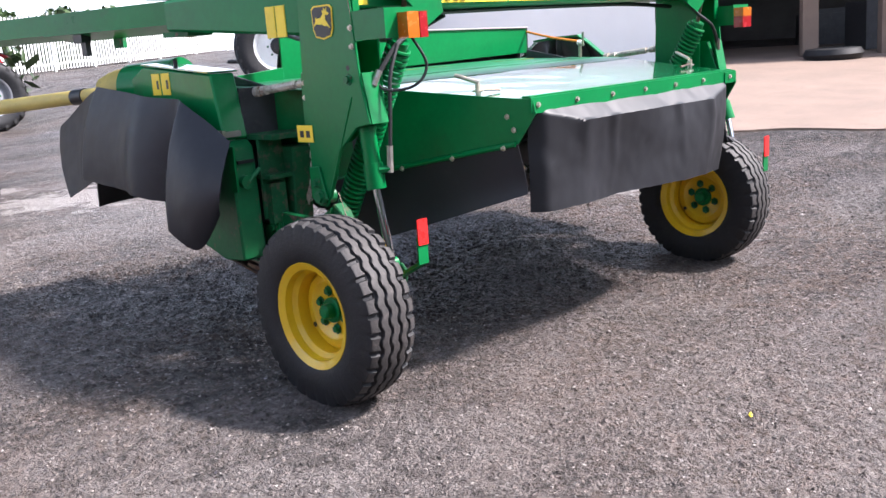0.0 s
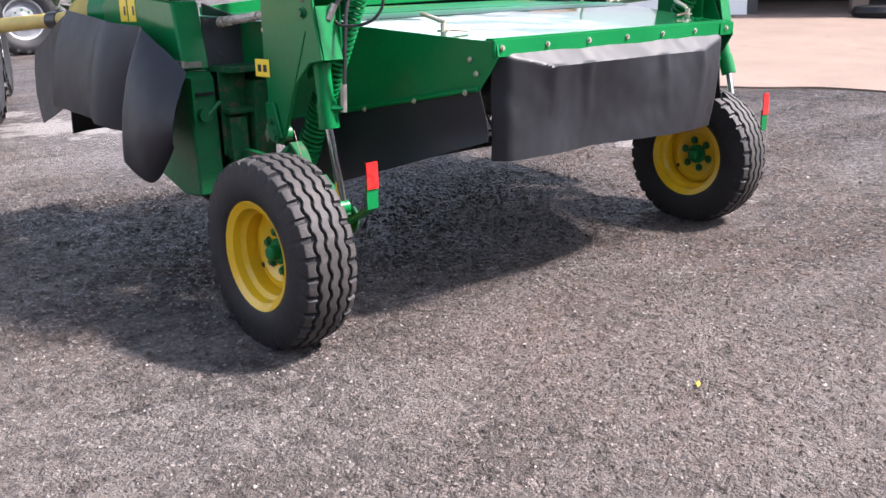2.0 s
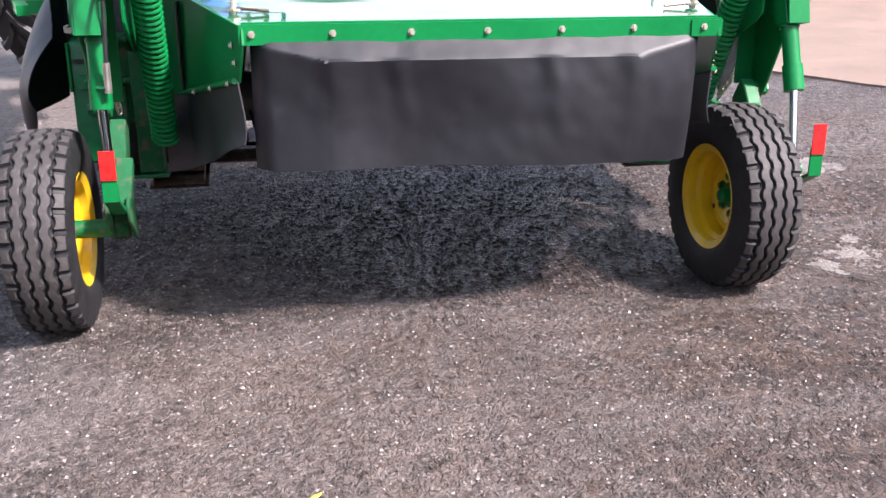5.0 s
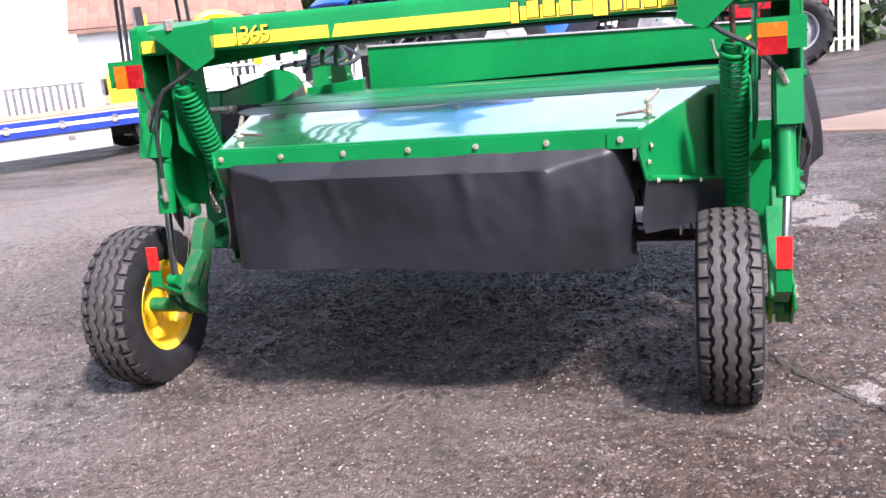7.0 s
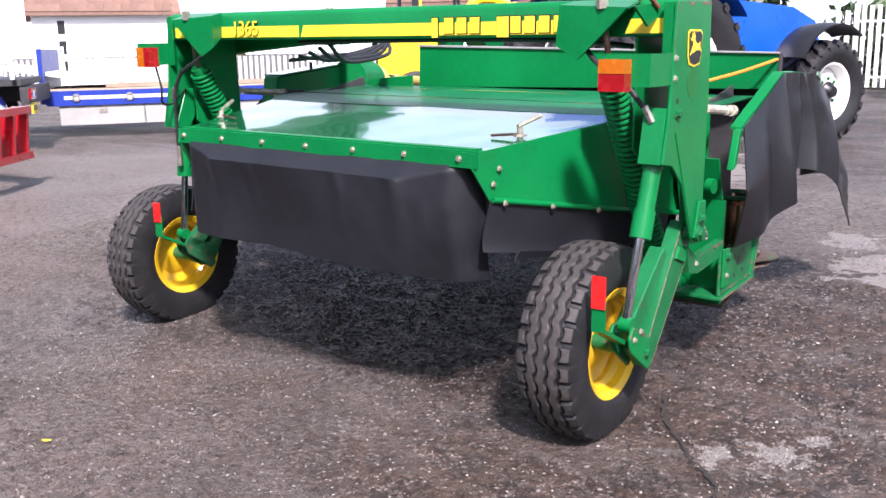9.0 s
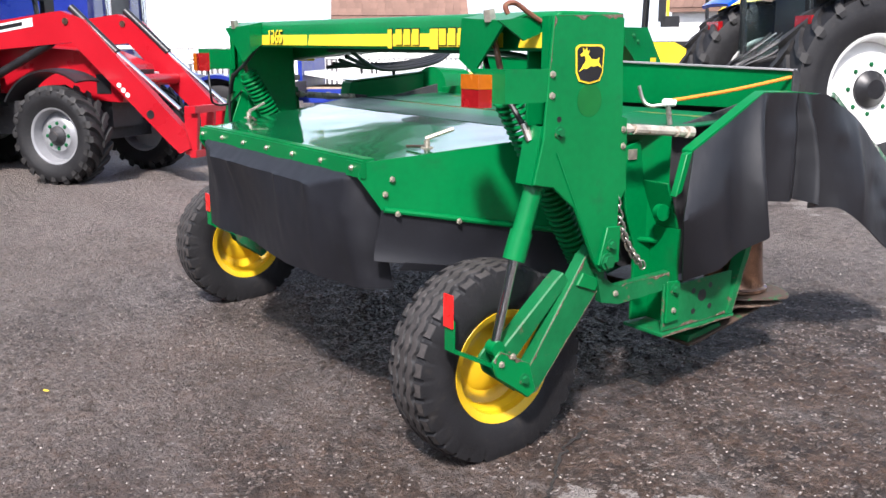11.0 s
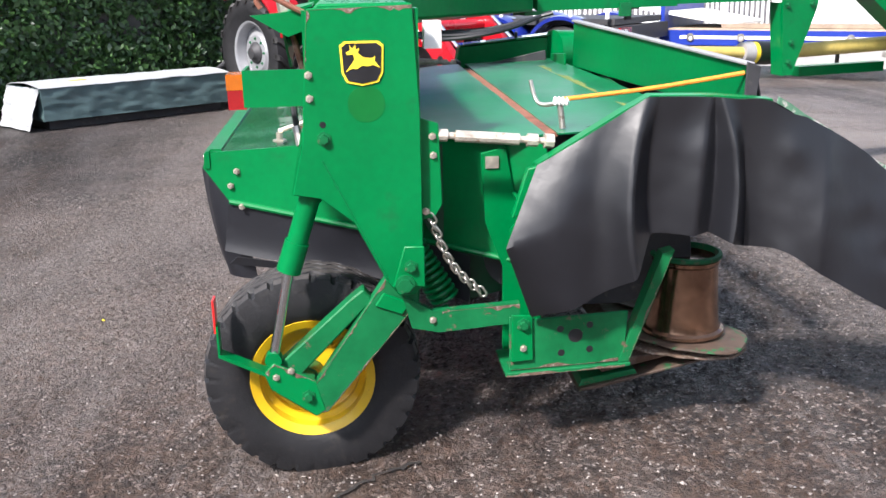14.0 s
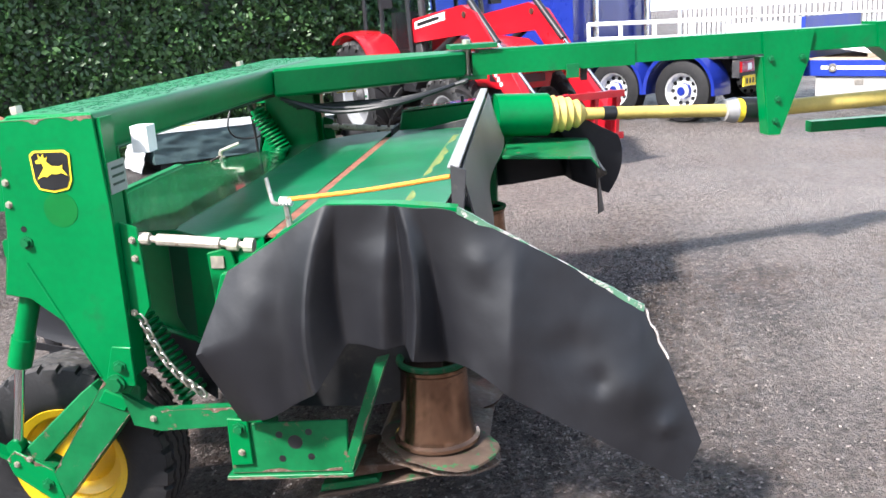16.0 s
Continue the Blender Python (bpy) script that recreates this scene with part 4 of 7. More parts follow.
part("paint_spot", tube(bmesh.new(), (1.388, 0.208, 1.322), (1.3912, 0.208, 1.322), 0.056, n=36), TOUCH_UP, mower, "darker round touch-up spot")


# hood: top skins, rear flange, slanting end panels
def hood_z(y):
    if y < -0.30:
        return 1.088
    if y < 0.42:
        return 1.088 + (y + 0.30) * 0.108
    return 1.1658 + (y - 0.42) * 0.04


def hood_half(y):
    """Half width of the hood at y."""
    if y <= -0.36:
        return 0.815
    if y < 0.42:
        return 0.815 + (y + 0.36) / 0.78 * 0.235
    return min(1.05 + (y - 0.42) * 0.9, 1.235)


def skin(name, y0, y1, rows, mat, label, lift=0.0, z_of=hood_z, trim=0.0):
    bm = bmesh.new()
    ys = [y0 + (y1 - y0) * i / rows for i in range(rows + 1)]

    def at(u, v):
        y = y0 + (y1 - y0) * v
        w = hood_half(y) - trim
        x = (2 * u - 1) * w
        dent = 0.004 * noise.noise(Vector((x * 1.6, y * 1.9, 3.1))) + 0.0015 * noise.noise(Vector((x * 6, y * 6, 1.1)))
        return (x, y, z_of(y) + lift + dent)
    sheet(bm, at, 48, rows, 0.006)
    return part(name, bm, mat, mower, label)


skin("rear_hood", -0.355, 0.42, 26, HOOD, "glossy green rear hood")
skin("front_hood", 0.425, 0.80, 14, HOOD_SATIN, "satin green front hood panel")
skin("front_hood", 0.84, 1.36, 14, HOOD_SATIN, "green front hood panel")
part("hood_seam", boxes((-1.0, 1.20, 0.795, 0.845, hood_z(0.82) - 0.014, hood_z(0.82) - 0.001)), RUST_SEAM, mower, "rusty seam strip")
part("hood_seam", boxes((-0.85, 1.10, 1.20, 1.235, hood_z(1.2) - 0.004, hood_z(1.2) + 0.0045), bevel=0.002), SEAL, mower, "dirty yellow seal strip")
part("hood_joint", boxes((-1.02, 1.02, 0.416, 0.426, hood_z(0.42) - 0.006, hood_z(0.42) + 0.004)), GREEN_WORN, mower)
part("rear_flange", boxes((-0.83, 0.83, -0.372, -0.358, 1.028, 1.092), bevel=0.003), GREEN, mower, "green bolted rear flange")
part("rear_flange", boxes((0.715, 0.83, -0.378, -0.372, 1.030, 1.085), bevel=0.002), GREEN, mower)
part("hood_lip", boxes((-0.82, 0.82, -0.356, -0.315, 1.088, 1.098), bevel=0.003), GREEN, mower)
for k in range(7):
    bolt(mower, -0.79 + k * 0.2585, -0.373 if k < 6 else -0.379, 1.062, "-y")


def end_panel(s):
    """Slanting green end of the hood and the rubber flap below it."""
    top = [(-0.372, 1.085), (-0.05, hood_z(-0.05)), (0.42, hood_z(0.42)), (0.80, hood_z(0.8))]
    low = [(-0.385, 1.03), (-0.295, 0.90), (0.42, 0.775), (0.80, 0.72)]
    bm = bmesh.new()

    def xo(y):
        return s * (hood_half(max(y, -0.36)) + 0.006)
    for rows in ((top, low),):
        up = [bm.verts.new((xo(y), y, z)) for y, z in rows[0]]
        dn = [bm.verts.new((xo(y), y, z)) for y, z in rows[1]]
        for i in range(3):
            bm.faces.new((up[i], up[i + 1], dn[i + 1], dn[i]))
    bmesh.ops.recalc_face_normals(bm, faces=bm.faces)
    bmesh.ops.solidify(bm, geom=bm.faces, thickness=0.008)
    part("end_panel", bm, GREEN, mower, "green hood end panel")
    lip = [(xo(y) + s * 0.012, y, z + 0.008) for y, z in low[1:]]
    part("panel_lip", sweep(bmesh.new(), lip, 0.011, 8), GREEN, mower)
    for y in (-0.25, -0.02, 0.22):
        z = 0.895 - (y + 0.295) * 0.175
        bolt(mower, xo(y) + s * 0.022, y, z + 0.005, "+x" if s > 0 else "-x")
    for y, z in ((-0.262, 1.02), (-0.288, 0.965)):
        bolt(mower, xo(y) + s * 0.006, y, z, "+x" if s > 0 else "-x")

    def flap(u, v):
        y = -0.30 + 0.85 * u
        z0, z1 = 0.905 - (y + 0.295) * 0.175, 0.715 - 0.13 * u if s > 0 else 0.70 - 0.27 * u
        swell = -0.03 * v + 0.012 * math.sin(u * 9) * v + 0.02 * v ** 5
        return (xo(y) + s * (0.004 + swell), y - 0.03 * v * (1 - u), z0 + (z1 - z0) * v)
    part("side_flap", sheet(bmesh.new(), flap, 30, 10, 0.005), CURTAIN_DUSTY, mower, "black rubber side flap")
    if s > 0:
        part("flap_strap", plate([(y, z + (0.0 if s > 0 else -0.03)) for y, z in ((-0.30, 0.70), (-0.27, 0.725), (0.0, 0.675), (0.0, 0.655))], "x", *beside(s, abs(xo(-0.1)) + 0.050, abs(xo(-0.1)) + 0.056), 0), CURTAIN, mower)


for s in (1, -1):
    end_panel(s)


def rear_curtain():
    def at(u, v):
        # folded over a line that runs up to the flange at both ends
        x = -0.815 + 1.625 * u
        turn = 0.24 * min(1.0, max(0.10, u / 0.17), max(0.06, (1 - u) / 0.20))
        if v < turn:
            k = v / turn
            y, z = -0.366 - 0.058 * k * turn / 0.24, 1.036 - 0.26 * turn * k
        else:
            k = (v - turn) / (1 - turn)
            y = -0.366 - 0.058 * turn / 0.24 + 0.03 * k - 0.020 * math.sin(u * 11 + 1.0) * k + 0.016 * math.sin(u * 5.3) * math.sin(k * 3)
            z = 1.036 - 0.26 * turn - (0.427 - 0.26 * turn) * k
            for c, w in ((0.17, 0.03), (0.80, 0.025), (0.30, 0.02), (0.62, 0.02)):
                y -= 0.012 * math.exp(-((u - c - 0.04 * k) / w) ** 2) * (1 - k) ** 1.5
        edge = max(0, (u - 0.93) / 0.07)
        left = max(0, (0.05 - u) / 0.05)
        y += 0.11 * edge ** 2 + 0.05 * left ** 2
        x -= 0.02 * edge ** 2 - 0.02 * left
        z += 0.012 * math.sin(u * 3.1 + 0.5) * v - 0.02 * u * v
        y += 0.007 * noise.noise(Vector((x * 5, z * 5, 0))) + 0.0025 * noise.noise(Vector((x * 17, z * 14, 3)))
        z += 0.008 * noise.noise(Vector((x * 4, 7, 0))) * v + 0.003 * noise.noise(Vector((x * 22, 3, 0))) * v
        return (x, y, z)
    part("rear_curtain", sheet(bmesh.new(), at, 130, 50, 0.006), CURTAIN_DUSTY, mower, "black rubber rear curtain bolted under the flange")


rear_curtain()


def latch(x, y, s):
    z = hood_z(y)
    lt = bmesh.new()
    tube(lt, (x, y, z), (x, y, z + 0.045), 0.012, n=10)
    tube(lt, (x, y, z + 0.012), (x, y, z + 0.02), 0.026, n=6)
    sweep(lt, [(x - s * 0.01, y, z + 0.05), (x + s * 0.03, y + 0.10, z + 0.085)], 0.009, 8)
    part("hood_latch", lt, ZINC, mower, "rusty steel hood latch")
    part("latch_bar", sweep(bmesh.new(), [(x, y, z + 0.022), (x - s * 0.12, y - 0.015, z + 0.012)], 0.006, 6), RUST, mower)


latch(0.845, -0.10, 1)
latch(-0.845, -0.10, -1)

# upright guard along the front of the hood, rubber on its far side
def swung(bm):
    """The guard stands a little askew: its far end swings forward."""
    for v in bm.verts:
        v.co.y += (v.co.x + 0.78) * 0.029
    return bm


part("front_guard", swung(plate([(-0.78, 1.20), (1.325, 1.235), (1.325, 1.405), (-0.775, 1.440)], "y", 1.372, 1.384, 0.003)), GREEN, mower, "green front guard folded upright")
part("guard_edge", swung(plate([(-0.775, 1.435), (1.325, 1.400), (1.325, 1.409), (-0.775, 1.447)], "y", 1.360, 1.396, 0.002)), GREY_SHEET, mower, "bare metal edge")
part("guard_end", plate([(1.430, 1.22), (1.462, 1.22), (1.478, 1.395), (1.430, 1.412)], "x", 1.318, 1.328, 0.002), DARK_IRON, mower)


def guard_rubber(u, v):
    x = -0.76 + 2.08 * u
    return (x, 1.40 + 0.061 * u + 0.055 * v + 0.02 * math.sin(u * 8 + v) * v, 1.425 - 0.032 * u - (0.24 + 0.05 * u) * v)


part("guard_rubber", sheet(bmesh.new(), guard_rubber, 40, 10, 0.006), CURTAIN, mower, "black rubber sheet on the guard")
part("front_guard", plate([(-1.15, 1.17), (-0.80, 1.17), (-0.80, 1.27), (-1.15, 1.24)], "y", 1.33, 1.342, 0.003), GREEN, mower)
# bungee cord from a bent pin to the guard
part("bungee_cord", sweep(bmesh.new(), bend((1.165, 0.865, 1.287), (1.24, 1.15, 1.325), (1.316, 1.428, 1.375)), 0.0075, 8), ROPE, mower, "orange bungee cord")
pin = bmesh.new()
sweep(pin, bend((1.075, 0.775, 1.345), (1.09, 0.79, 1.285), (1.12, 0.81, 1.265), (1.165, 0.865, 1.277), steps=6), 0.0075, 8)
sweep(pin, [(1.155, 0.86, 1.28), (1.165, 0.87, 1.19)], 0.011, 8)
part("bent_pin", pin, STEEL, mower, "bent steel pin")
knot = bmesh.new()
for k in range(4):
    lathe(knot, [(-0.006, 0.012), (0.0, 0.017), (0.006, 0.012)], "y", 12, (1.155 + 0.004 * k, 0.845 + 0.012 * k, 1.28))
part("cord_knot", knot, WHITE, mower, "white cord knot")


# inner bodies under the front hood
def lower_body(s):
    # wall coloured dark on both sides in place of the shade there
    part("inner_wall", plate([(0.40, 1.13), (0.72, 1.16), (0.72, 0.60), (0.55, 0.56), (0.40, 0.86)], "x", *beside(s, 1.07, 1.08), 0.003), GREEN_SHADE if s > 0 else DARK_IRON, mower, "inner wall with its shade painted in")
    if s > 0:
        part("bearing_post", plate([(0.585, 1.12), (0.67, 1.14), (0.70, 0.98), (0.775, 0.80), (0.765, 0.41), (0.66, 0.41), (0.66, 0.72), (0.60, 0.88)], "x", 1.188, 1.202, 0.003), GREEN, mower, "green folded post")
        part("post_flange", boxes((1.188, 1.345, 0.752, 0.766, 0.41, 0.80), bevel=0.003), GREEN, mower)
        part("post_flange", plate([(0.69, 0.985), (0.704, 0.985), (0.772, 0.80), (0.758, 0.80)], "x", 1.20, 1.33, 0.002), GREEN, mower)
        part("shim_plate", boxes((1.202, 1.208, 0.60, 0.645, 1.07, 1.11)), ZINC, mower)
    else:
        # post and ledges take the duller green as their shade colour
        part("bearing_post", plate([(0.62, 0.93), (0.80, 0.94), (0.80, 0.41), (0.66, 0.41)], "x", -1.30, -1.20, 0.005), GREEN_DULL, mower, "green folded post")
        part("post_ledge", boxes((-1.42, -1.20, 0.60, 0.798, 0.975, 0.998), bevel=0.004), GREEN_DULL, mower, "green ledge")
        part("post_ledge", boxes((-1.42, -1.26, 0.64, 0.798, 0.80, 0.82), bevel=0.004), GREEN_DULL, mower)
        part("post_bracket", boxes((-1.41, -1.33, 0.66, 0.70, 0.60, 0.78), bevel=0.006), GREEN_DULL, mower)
    # dark colour stands for the shaded cavity behind the curtain
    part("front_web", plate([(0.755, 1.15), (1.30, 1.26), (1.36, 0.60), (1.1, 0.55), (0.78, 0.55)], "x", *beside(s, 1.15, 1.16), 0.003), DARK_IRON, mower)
    for y, z in ((0.63, 1.02), (0.635, 0.885), (0.69, 0.80)):
        bolt(mower, s * 1.08, y - 0.03, z, "+x" if s > 0 else "-x")
    # skid side plate with its holes
    part("skid_plate", plate([(0.655, 0.405), (1.05, 0.42), (1.06, 0.60), (0.70, 0.585), (0.655, 0.60)], "x", *beside(s, 1.362, 1.375), 0.003), GREEN_WORN, mower, "green skid side plate")
    part("skid_plate", plate([(0.66, 0.44), (0.735, 0.445), (0.73, 0.605), (0.66, 0.61)], "x", *beside(s, 1.375, 1.387), 0.003), GREEN, mower)
    bolt(mower, s * 1.387, 0.70, 0.575, "+x" if s > 0 else "-x", True)
    bolt(mower, s * 1.387, 0.70, 0.49, "+x" if s > 0 else "-x")
    for y, z, r in ((0.88, 0.522, 0.025), (0.828, 0.548, 0.012), (0.928, 0.558, 0.012), (0.832, 0.462, 0.012), (0.93, 0.47, 0.012)):
        part("plate_hole", tube(bmesh.new(), (s * 1.3745, y, z), (s * 1.3758, y, z), r), BLACK, mower, "dark round hole")
    rib = bmesh.new()
    prism(rib, [(1.03, 0.42), (1.065, 0.42), (1.205, 0.81), (1.165, 0.80)], "x", *beside(s, 1.33, 1.385))
    part("skid_rib", soften(rib, 0.004), GREEN_WORN, mower, "green slanting rib, rubbed bare")
    part("skid_floor", plate([(0.64, 0.388), (1.07, 0.405), (1.07, 0.418), (0.64, 0.402)], "x", *beside(s, 1.18, 1.39), 0.002), GREEN_WORN, mower)
    part("skid_shoe", plate([(0.92, 0.288), (1.02, 0.305), (1.13, 0.326), (1.12, 0.344), (1.02, 0.330), (0.93, 0.318)], "x", *beside(s, 1.05, 1.285), 0.003), GREEN_WORN if s > 0 else RUST, mower, "skid shoe with scraped green paint")
    part("skid_edge", plate([(0.915, 0.275), (0.98, 0.283), (1.38, 0.372), (1.38, 0.380), (1.0, 0.300), (0.92, 0.287)], "x", *beside(s, 1.03, 1.30), 0.002), DISC if s > 0 else RUST, mower, "rubbed brown skid edge")
    part("skid_shoe", plate([(1.0, 0.335), (1.20, 0.375), (1.30, 0.40), (1.0, 0.385)], "x", *beside(s, 1.05, 1.28), 0.003), RUST, mower)


for s in (1, -1):
    lower_body(s)
part("cutter_bar", plate([(1.08, 0.36), (1.12, 0.41), (1.42, 0.44), (1.50, 0.42), (1.45, 0.39), (1.12, 0.345)], "x", -1.15, 1.15, 0.004), RUST, mower, "brown worn cutter bar")
drum = [(0.415, 0.0), (0.415, 0.140), (0.422, 0.148), (0.432, 0.146), (0.440, 0.134), (0.46, 0.128), (0.52, 0.122), (0.60, 0.117), (0.672, 0.113), (0.680, 0.119), (0.692, 0.120), (0.698, 0.112), (0.698, 0.104),
        (0.682, 0.100), (0.682, 0.0)]


def knife_disc(s, z, turn, mat, label, size=1.0):
    """An oval cutting disc with two worn, slightly dished wings."""
    bm = bmesh.new()
    rows = []
    for h, grow in ((0.0, 0.97), (0.004, 1.0), (0.011, 0.99), (0.015, 0.92)):
        ring = []
        for k in range(36):
            a = 2 * math.pi * k / 36
            r = size * (0.165 + 0.075 * abs(math.cos(a)) ** 2.2 + 0.016 * noise.noise(Vector((k * 0.9, z * 90, s))))
            droop = -0.012 * max(0.0, abs(math.cos(a)) - 0.6)
            ring.append(bm.verts.new((r * grow * math.cos(a + turn), r * grow * math.sin(a + turn), z + h + droop)))
        rows.append(ring)
    for p, q in zip(rows, rows[1:]):
        for k in range(36):
            bm.faces.new((p[k], p[(k + 1) % 36], q[(k + 1) % 36], q[k]))
    bm.faces.new(rows[0][::-1])
    bm.faces.new(rows[-1])
    bm.transform(Matrix.Translation((s * 1.18, 1.322, 0.0)))
    return part("cutting_disc", bm, mat, mower, label)


for s in (1, -1):
    part("crop_drum", lathe(bmesh.new(), drum, "z", 44, (s * 1.18, 1.322, 0.03)), DRUM, mower, "brown polished steel crop drum")
    cap = part("drum_cap", lathe(bmesh.new(), [(0.700, 0.102), (0.700, 0.121), (0.706, 0.126), (0.716, 0.124), (0.719, 0.112), (0.709, 0.106)], "z", 40, (s * 1.18, 1.322, 0.025), closed=True), GREEN_DULL, mower, "dusty green drum cap ring")
    knife_disc(s, 0.428, 0.75, DISC, "oval cutting disc with rubbed green paint")
    knife_disc(s, 0.392, 1.15, BARE, "rubbed brown knife plate", 0.95)
for k in range(5):
    x = -0.78 + k * 0.39
    part("cutting_disc", lathe(bmesh.new(), [(0.42, 0.0), (0.42, 0.17), (0.432, 0.175), (0.445, 0.10), (0.47, 0.05), (0.47, 0.0)], "z", 20, (x, 1.35, 0.0)), RUST, mower, "brown cutting disc")
rotor = bmesh.new()
tube(rotor, (-1.1, 0.72, 0.72), (1.1, 0.72, 0.72), 0.11, n=20)
random.seed(8)
for k in range(110):
    x, a = -1.05 + 2.1 * k / 109, k * 2.4
    sweep(rotor, [(x, 0.72 + 0.1 * math.cos(a), 0.72 + 0.1 * math.sin(a)), (x + 0.02, 0.72 + 0.24 * math.cos(a), 0.72 + 0.24 * math.sin(a))], 0.006, 5)
part("conditioner_rotor", rotor, DARK_IRON, mower, "dark tined rotor")


V = Vector


def panelled(name, panels, label, mat, nv=24, dents=(), kinked=False):
    """Stiff rubber creased into curved panels: each panel is columns of (top, middle, bottom); it creases between panels.
    dents: (y, z, radius, depth) knocked into it; kinked: its first stretch breaks sharply at half height."""
    cols = []
    for cols_in in panels:
        fine = list(zip(*[bend(*[c[i] for c in cols_in], steps=7) for i in range(3)]))
        cols += fine if not cols else fine[1:]
    # even, narrow columns; each crease is rounded over a finger's width
    dense = []
    for p, q in zip(cols, cols[1:]):
        steps = max(1, round((q[1] - p[1]).length / 0.010))
        dense += [tuple(a.lerp(b, k / steps) for a, b in zip(p, q)) for k in range(steps)]
    cols = dense + [cols[-1]]
    for _ in range(2):
        cols = [cols[0]] + [tuple((a + b * 2 + c) / 4 for a, b, c in zip(*cols[i - 1:i + 2])) for i in range(1, len(cols) - 1)] + [cols[-1]]

    def at(u, v):
        a, b, c = cols[round(u * (len(cols) - 1))]
        p = a * (1 - v) * (1 - 2 * v) + b * 4 * v * (1 - v) + c * v * (2 * v - 1)
        if kinked:
            p = (a.lerp(b, v * 2) if v < 0.5 else b.lerp(c, v * 2 - 1)).lerp(p, min(u * 5, 1))
        sag = 0.007 * noise.noise(Vector((p.y * 5, p.z * 2.2, 1))) + 0.0026 * noise.noise(Vector((p.y * 14, p.z * 14, 4)))
        sag += 0.0008 * noise.noise(Vector((p.y * 45, p.z * 38, 8)))
        sag += sum(h * math.exp(-((p.y - y) ** 2 + (p.z - z) ** 2) / r ** 2) for y, z, r, h in dents)
        return (p.x + sag, p.y, p.z + 0.006 * noise.noise(Vector((p.y * 9, 0, 2))) * v)
    return part(name, sheet(bmesh.new(), at, len(cols) - 1, nv, 0.006), mat, mower, label)


R1 = (V((1.453, 1.068, 1.326)), V((1.540, 1.004, 1.045)), V((1.572, 1.020, 0.778)))
V1 = (V((1.455, 1.105, 1.326)), V((1.442, 1.080, 1.100)), V((1.448, 1.095, 0.892)))
Q1 = (V((1.470, 1.262, 1.322)), V((1.500, 1.235, 1.100)), V((1.498, 1.222, 0.890)))
V2 = (V((1.466, 1.276, 1.321)), V((1.462, 1.290, 1.105)), V((1.460, 1.285, 0.888)))
R2 = (V((1.477, 1.294, 1.320)), V((1.540, 1.335, 1.110)), V((1.572, 1.320, 0.878)))
V3 = (V((1.478, 1.350, 1.314)), V((1.468, 1.385, 1.085)), V((1.458, 1.402, 0.838)))
SLOPE = (V((1.492, 1.639, 1.213)), V((1.572, 1.612, 1.000)), V((1.592, 1.600, 0.778)))
CORNER = (V((1.445, 1.989, 0.994)), V((1.530, 1.965, 0.800)), V((1.568, 1.925, 0.592)))
TEAR = (V((1.470, 2.058, 0.838)), V((1.525, 2.035, 0.700)), V((1.560, 2.010, 0.542)))
panelled("side_curtain", [
    [(V((1.412, 0.733, 1.116)), V((1.475, 0.625, 0.866)), V((1.400, 0.722, 0.612))),
     (V((1.430, 0.850, 1.186)), V((1.496, 0.790, 0.930)), V((1.478, 0.835, 0.655))),
     (V((1.442, 0.945, 1.246)), V((1.484, 0.915, 0.985)), V((1.490, 0.945, 0.715))), R1],
    [R1, V1],
    [V1, (V((1.462, 1.180, 1.325)), V((1.462, 1.155, 1.100)), V((1.462, 1.155, 0.891))), Q1],
    [Q1, V2], [V2, R2], [R2, V3],
    [V3, (V((1.490, 1.450, 1.306)), V((1.515, 1.470, 1.050)), V((1.545, 1.490, 0.845))), SLOPE],
    [SLOPE, (V((1.478, 1.750, 1.150)), V((1.525, 1.735, 0.945)), V((1.582, 1.740, 0.695))), CORNER],
    [CORNER, TEAR], [TEAR, (V((1.508, 2.152, 0.600)), V((1.530, 2.122, 0.545)), V((1.550, 2.090, 0.492)))]],
    "black rubber side curtain hanging in folds, creased and dented", CURTAIN,
    dents=((1.93, 0.78, 0.07, 0.015), (1.86, 0.80, 0.035, -0.010), (1.78, 0.90, 0.05, -0.010), (2.05, 0.66, 0.03, 0.012), (1.52, 1.16, 0.05, 0.012), (1.22, 1.25, 0.06, -0.010)), kinked=True)
edge = [V(p) for p in ((1.404, 0.733, 1.122), (1.447, 0.99, 1.288), (1.457, 1.075, 1.336), (1.457, 1.28, 1.331), (1.47, 1.46, 1.316))]
strip = bmesh.new()
rows = [[strip.verts.new(p + V(q)) for q in ((-0.004, 0, -0.006), (-0.05, 0, -0.004), (-0.05, 0, -0.016), (-0.004, 0, -0.018))] for p in edge]
for a, b in zip(rows, rows[1:]):
    for i in range(4):
        strip.faces.new((a[i], b[i], b[(i + 1) % 4], a[(i + 1) % 4]))
strip.faces.new(rows[0])
strip.faces.new(rows[-1][::-1])
part("curtain_rail", strip, GREEN, mower, "green edge rail of the curtain")
part("curtain_bracket", plate([(0.705, 1.105), (0.738, 1.112), (0.690, 0.960), (0.655, 0.945)], "x", 1.375, 1.405, 0.003), GREEN, mower, "green bracket strip under the rail")
part("pivot_disc", tube(bmesh.new(), (1.285, 0.700, 0.868), (1.315, 0.695, 0.868), 0.032, n=20), GREEN, mower, "green pivot disc")
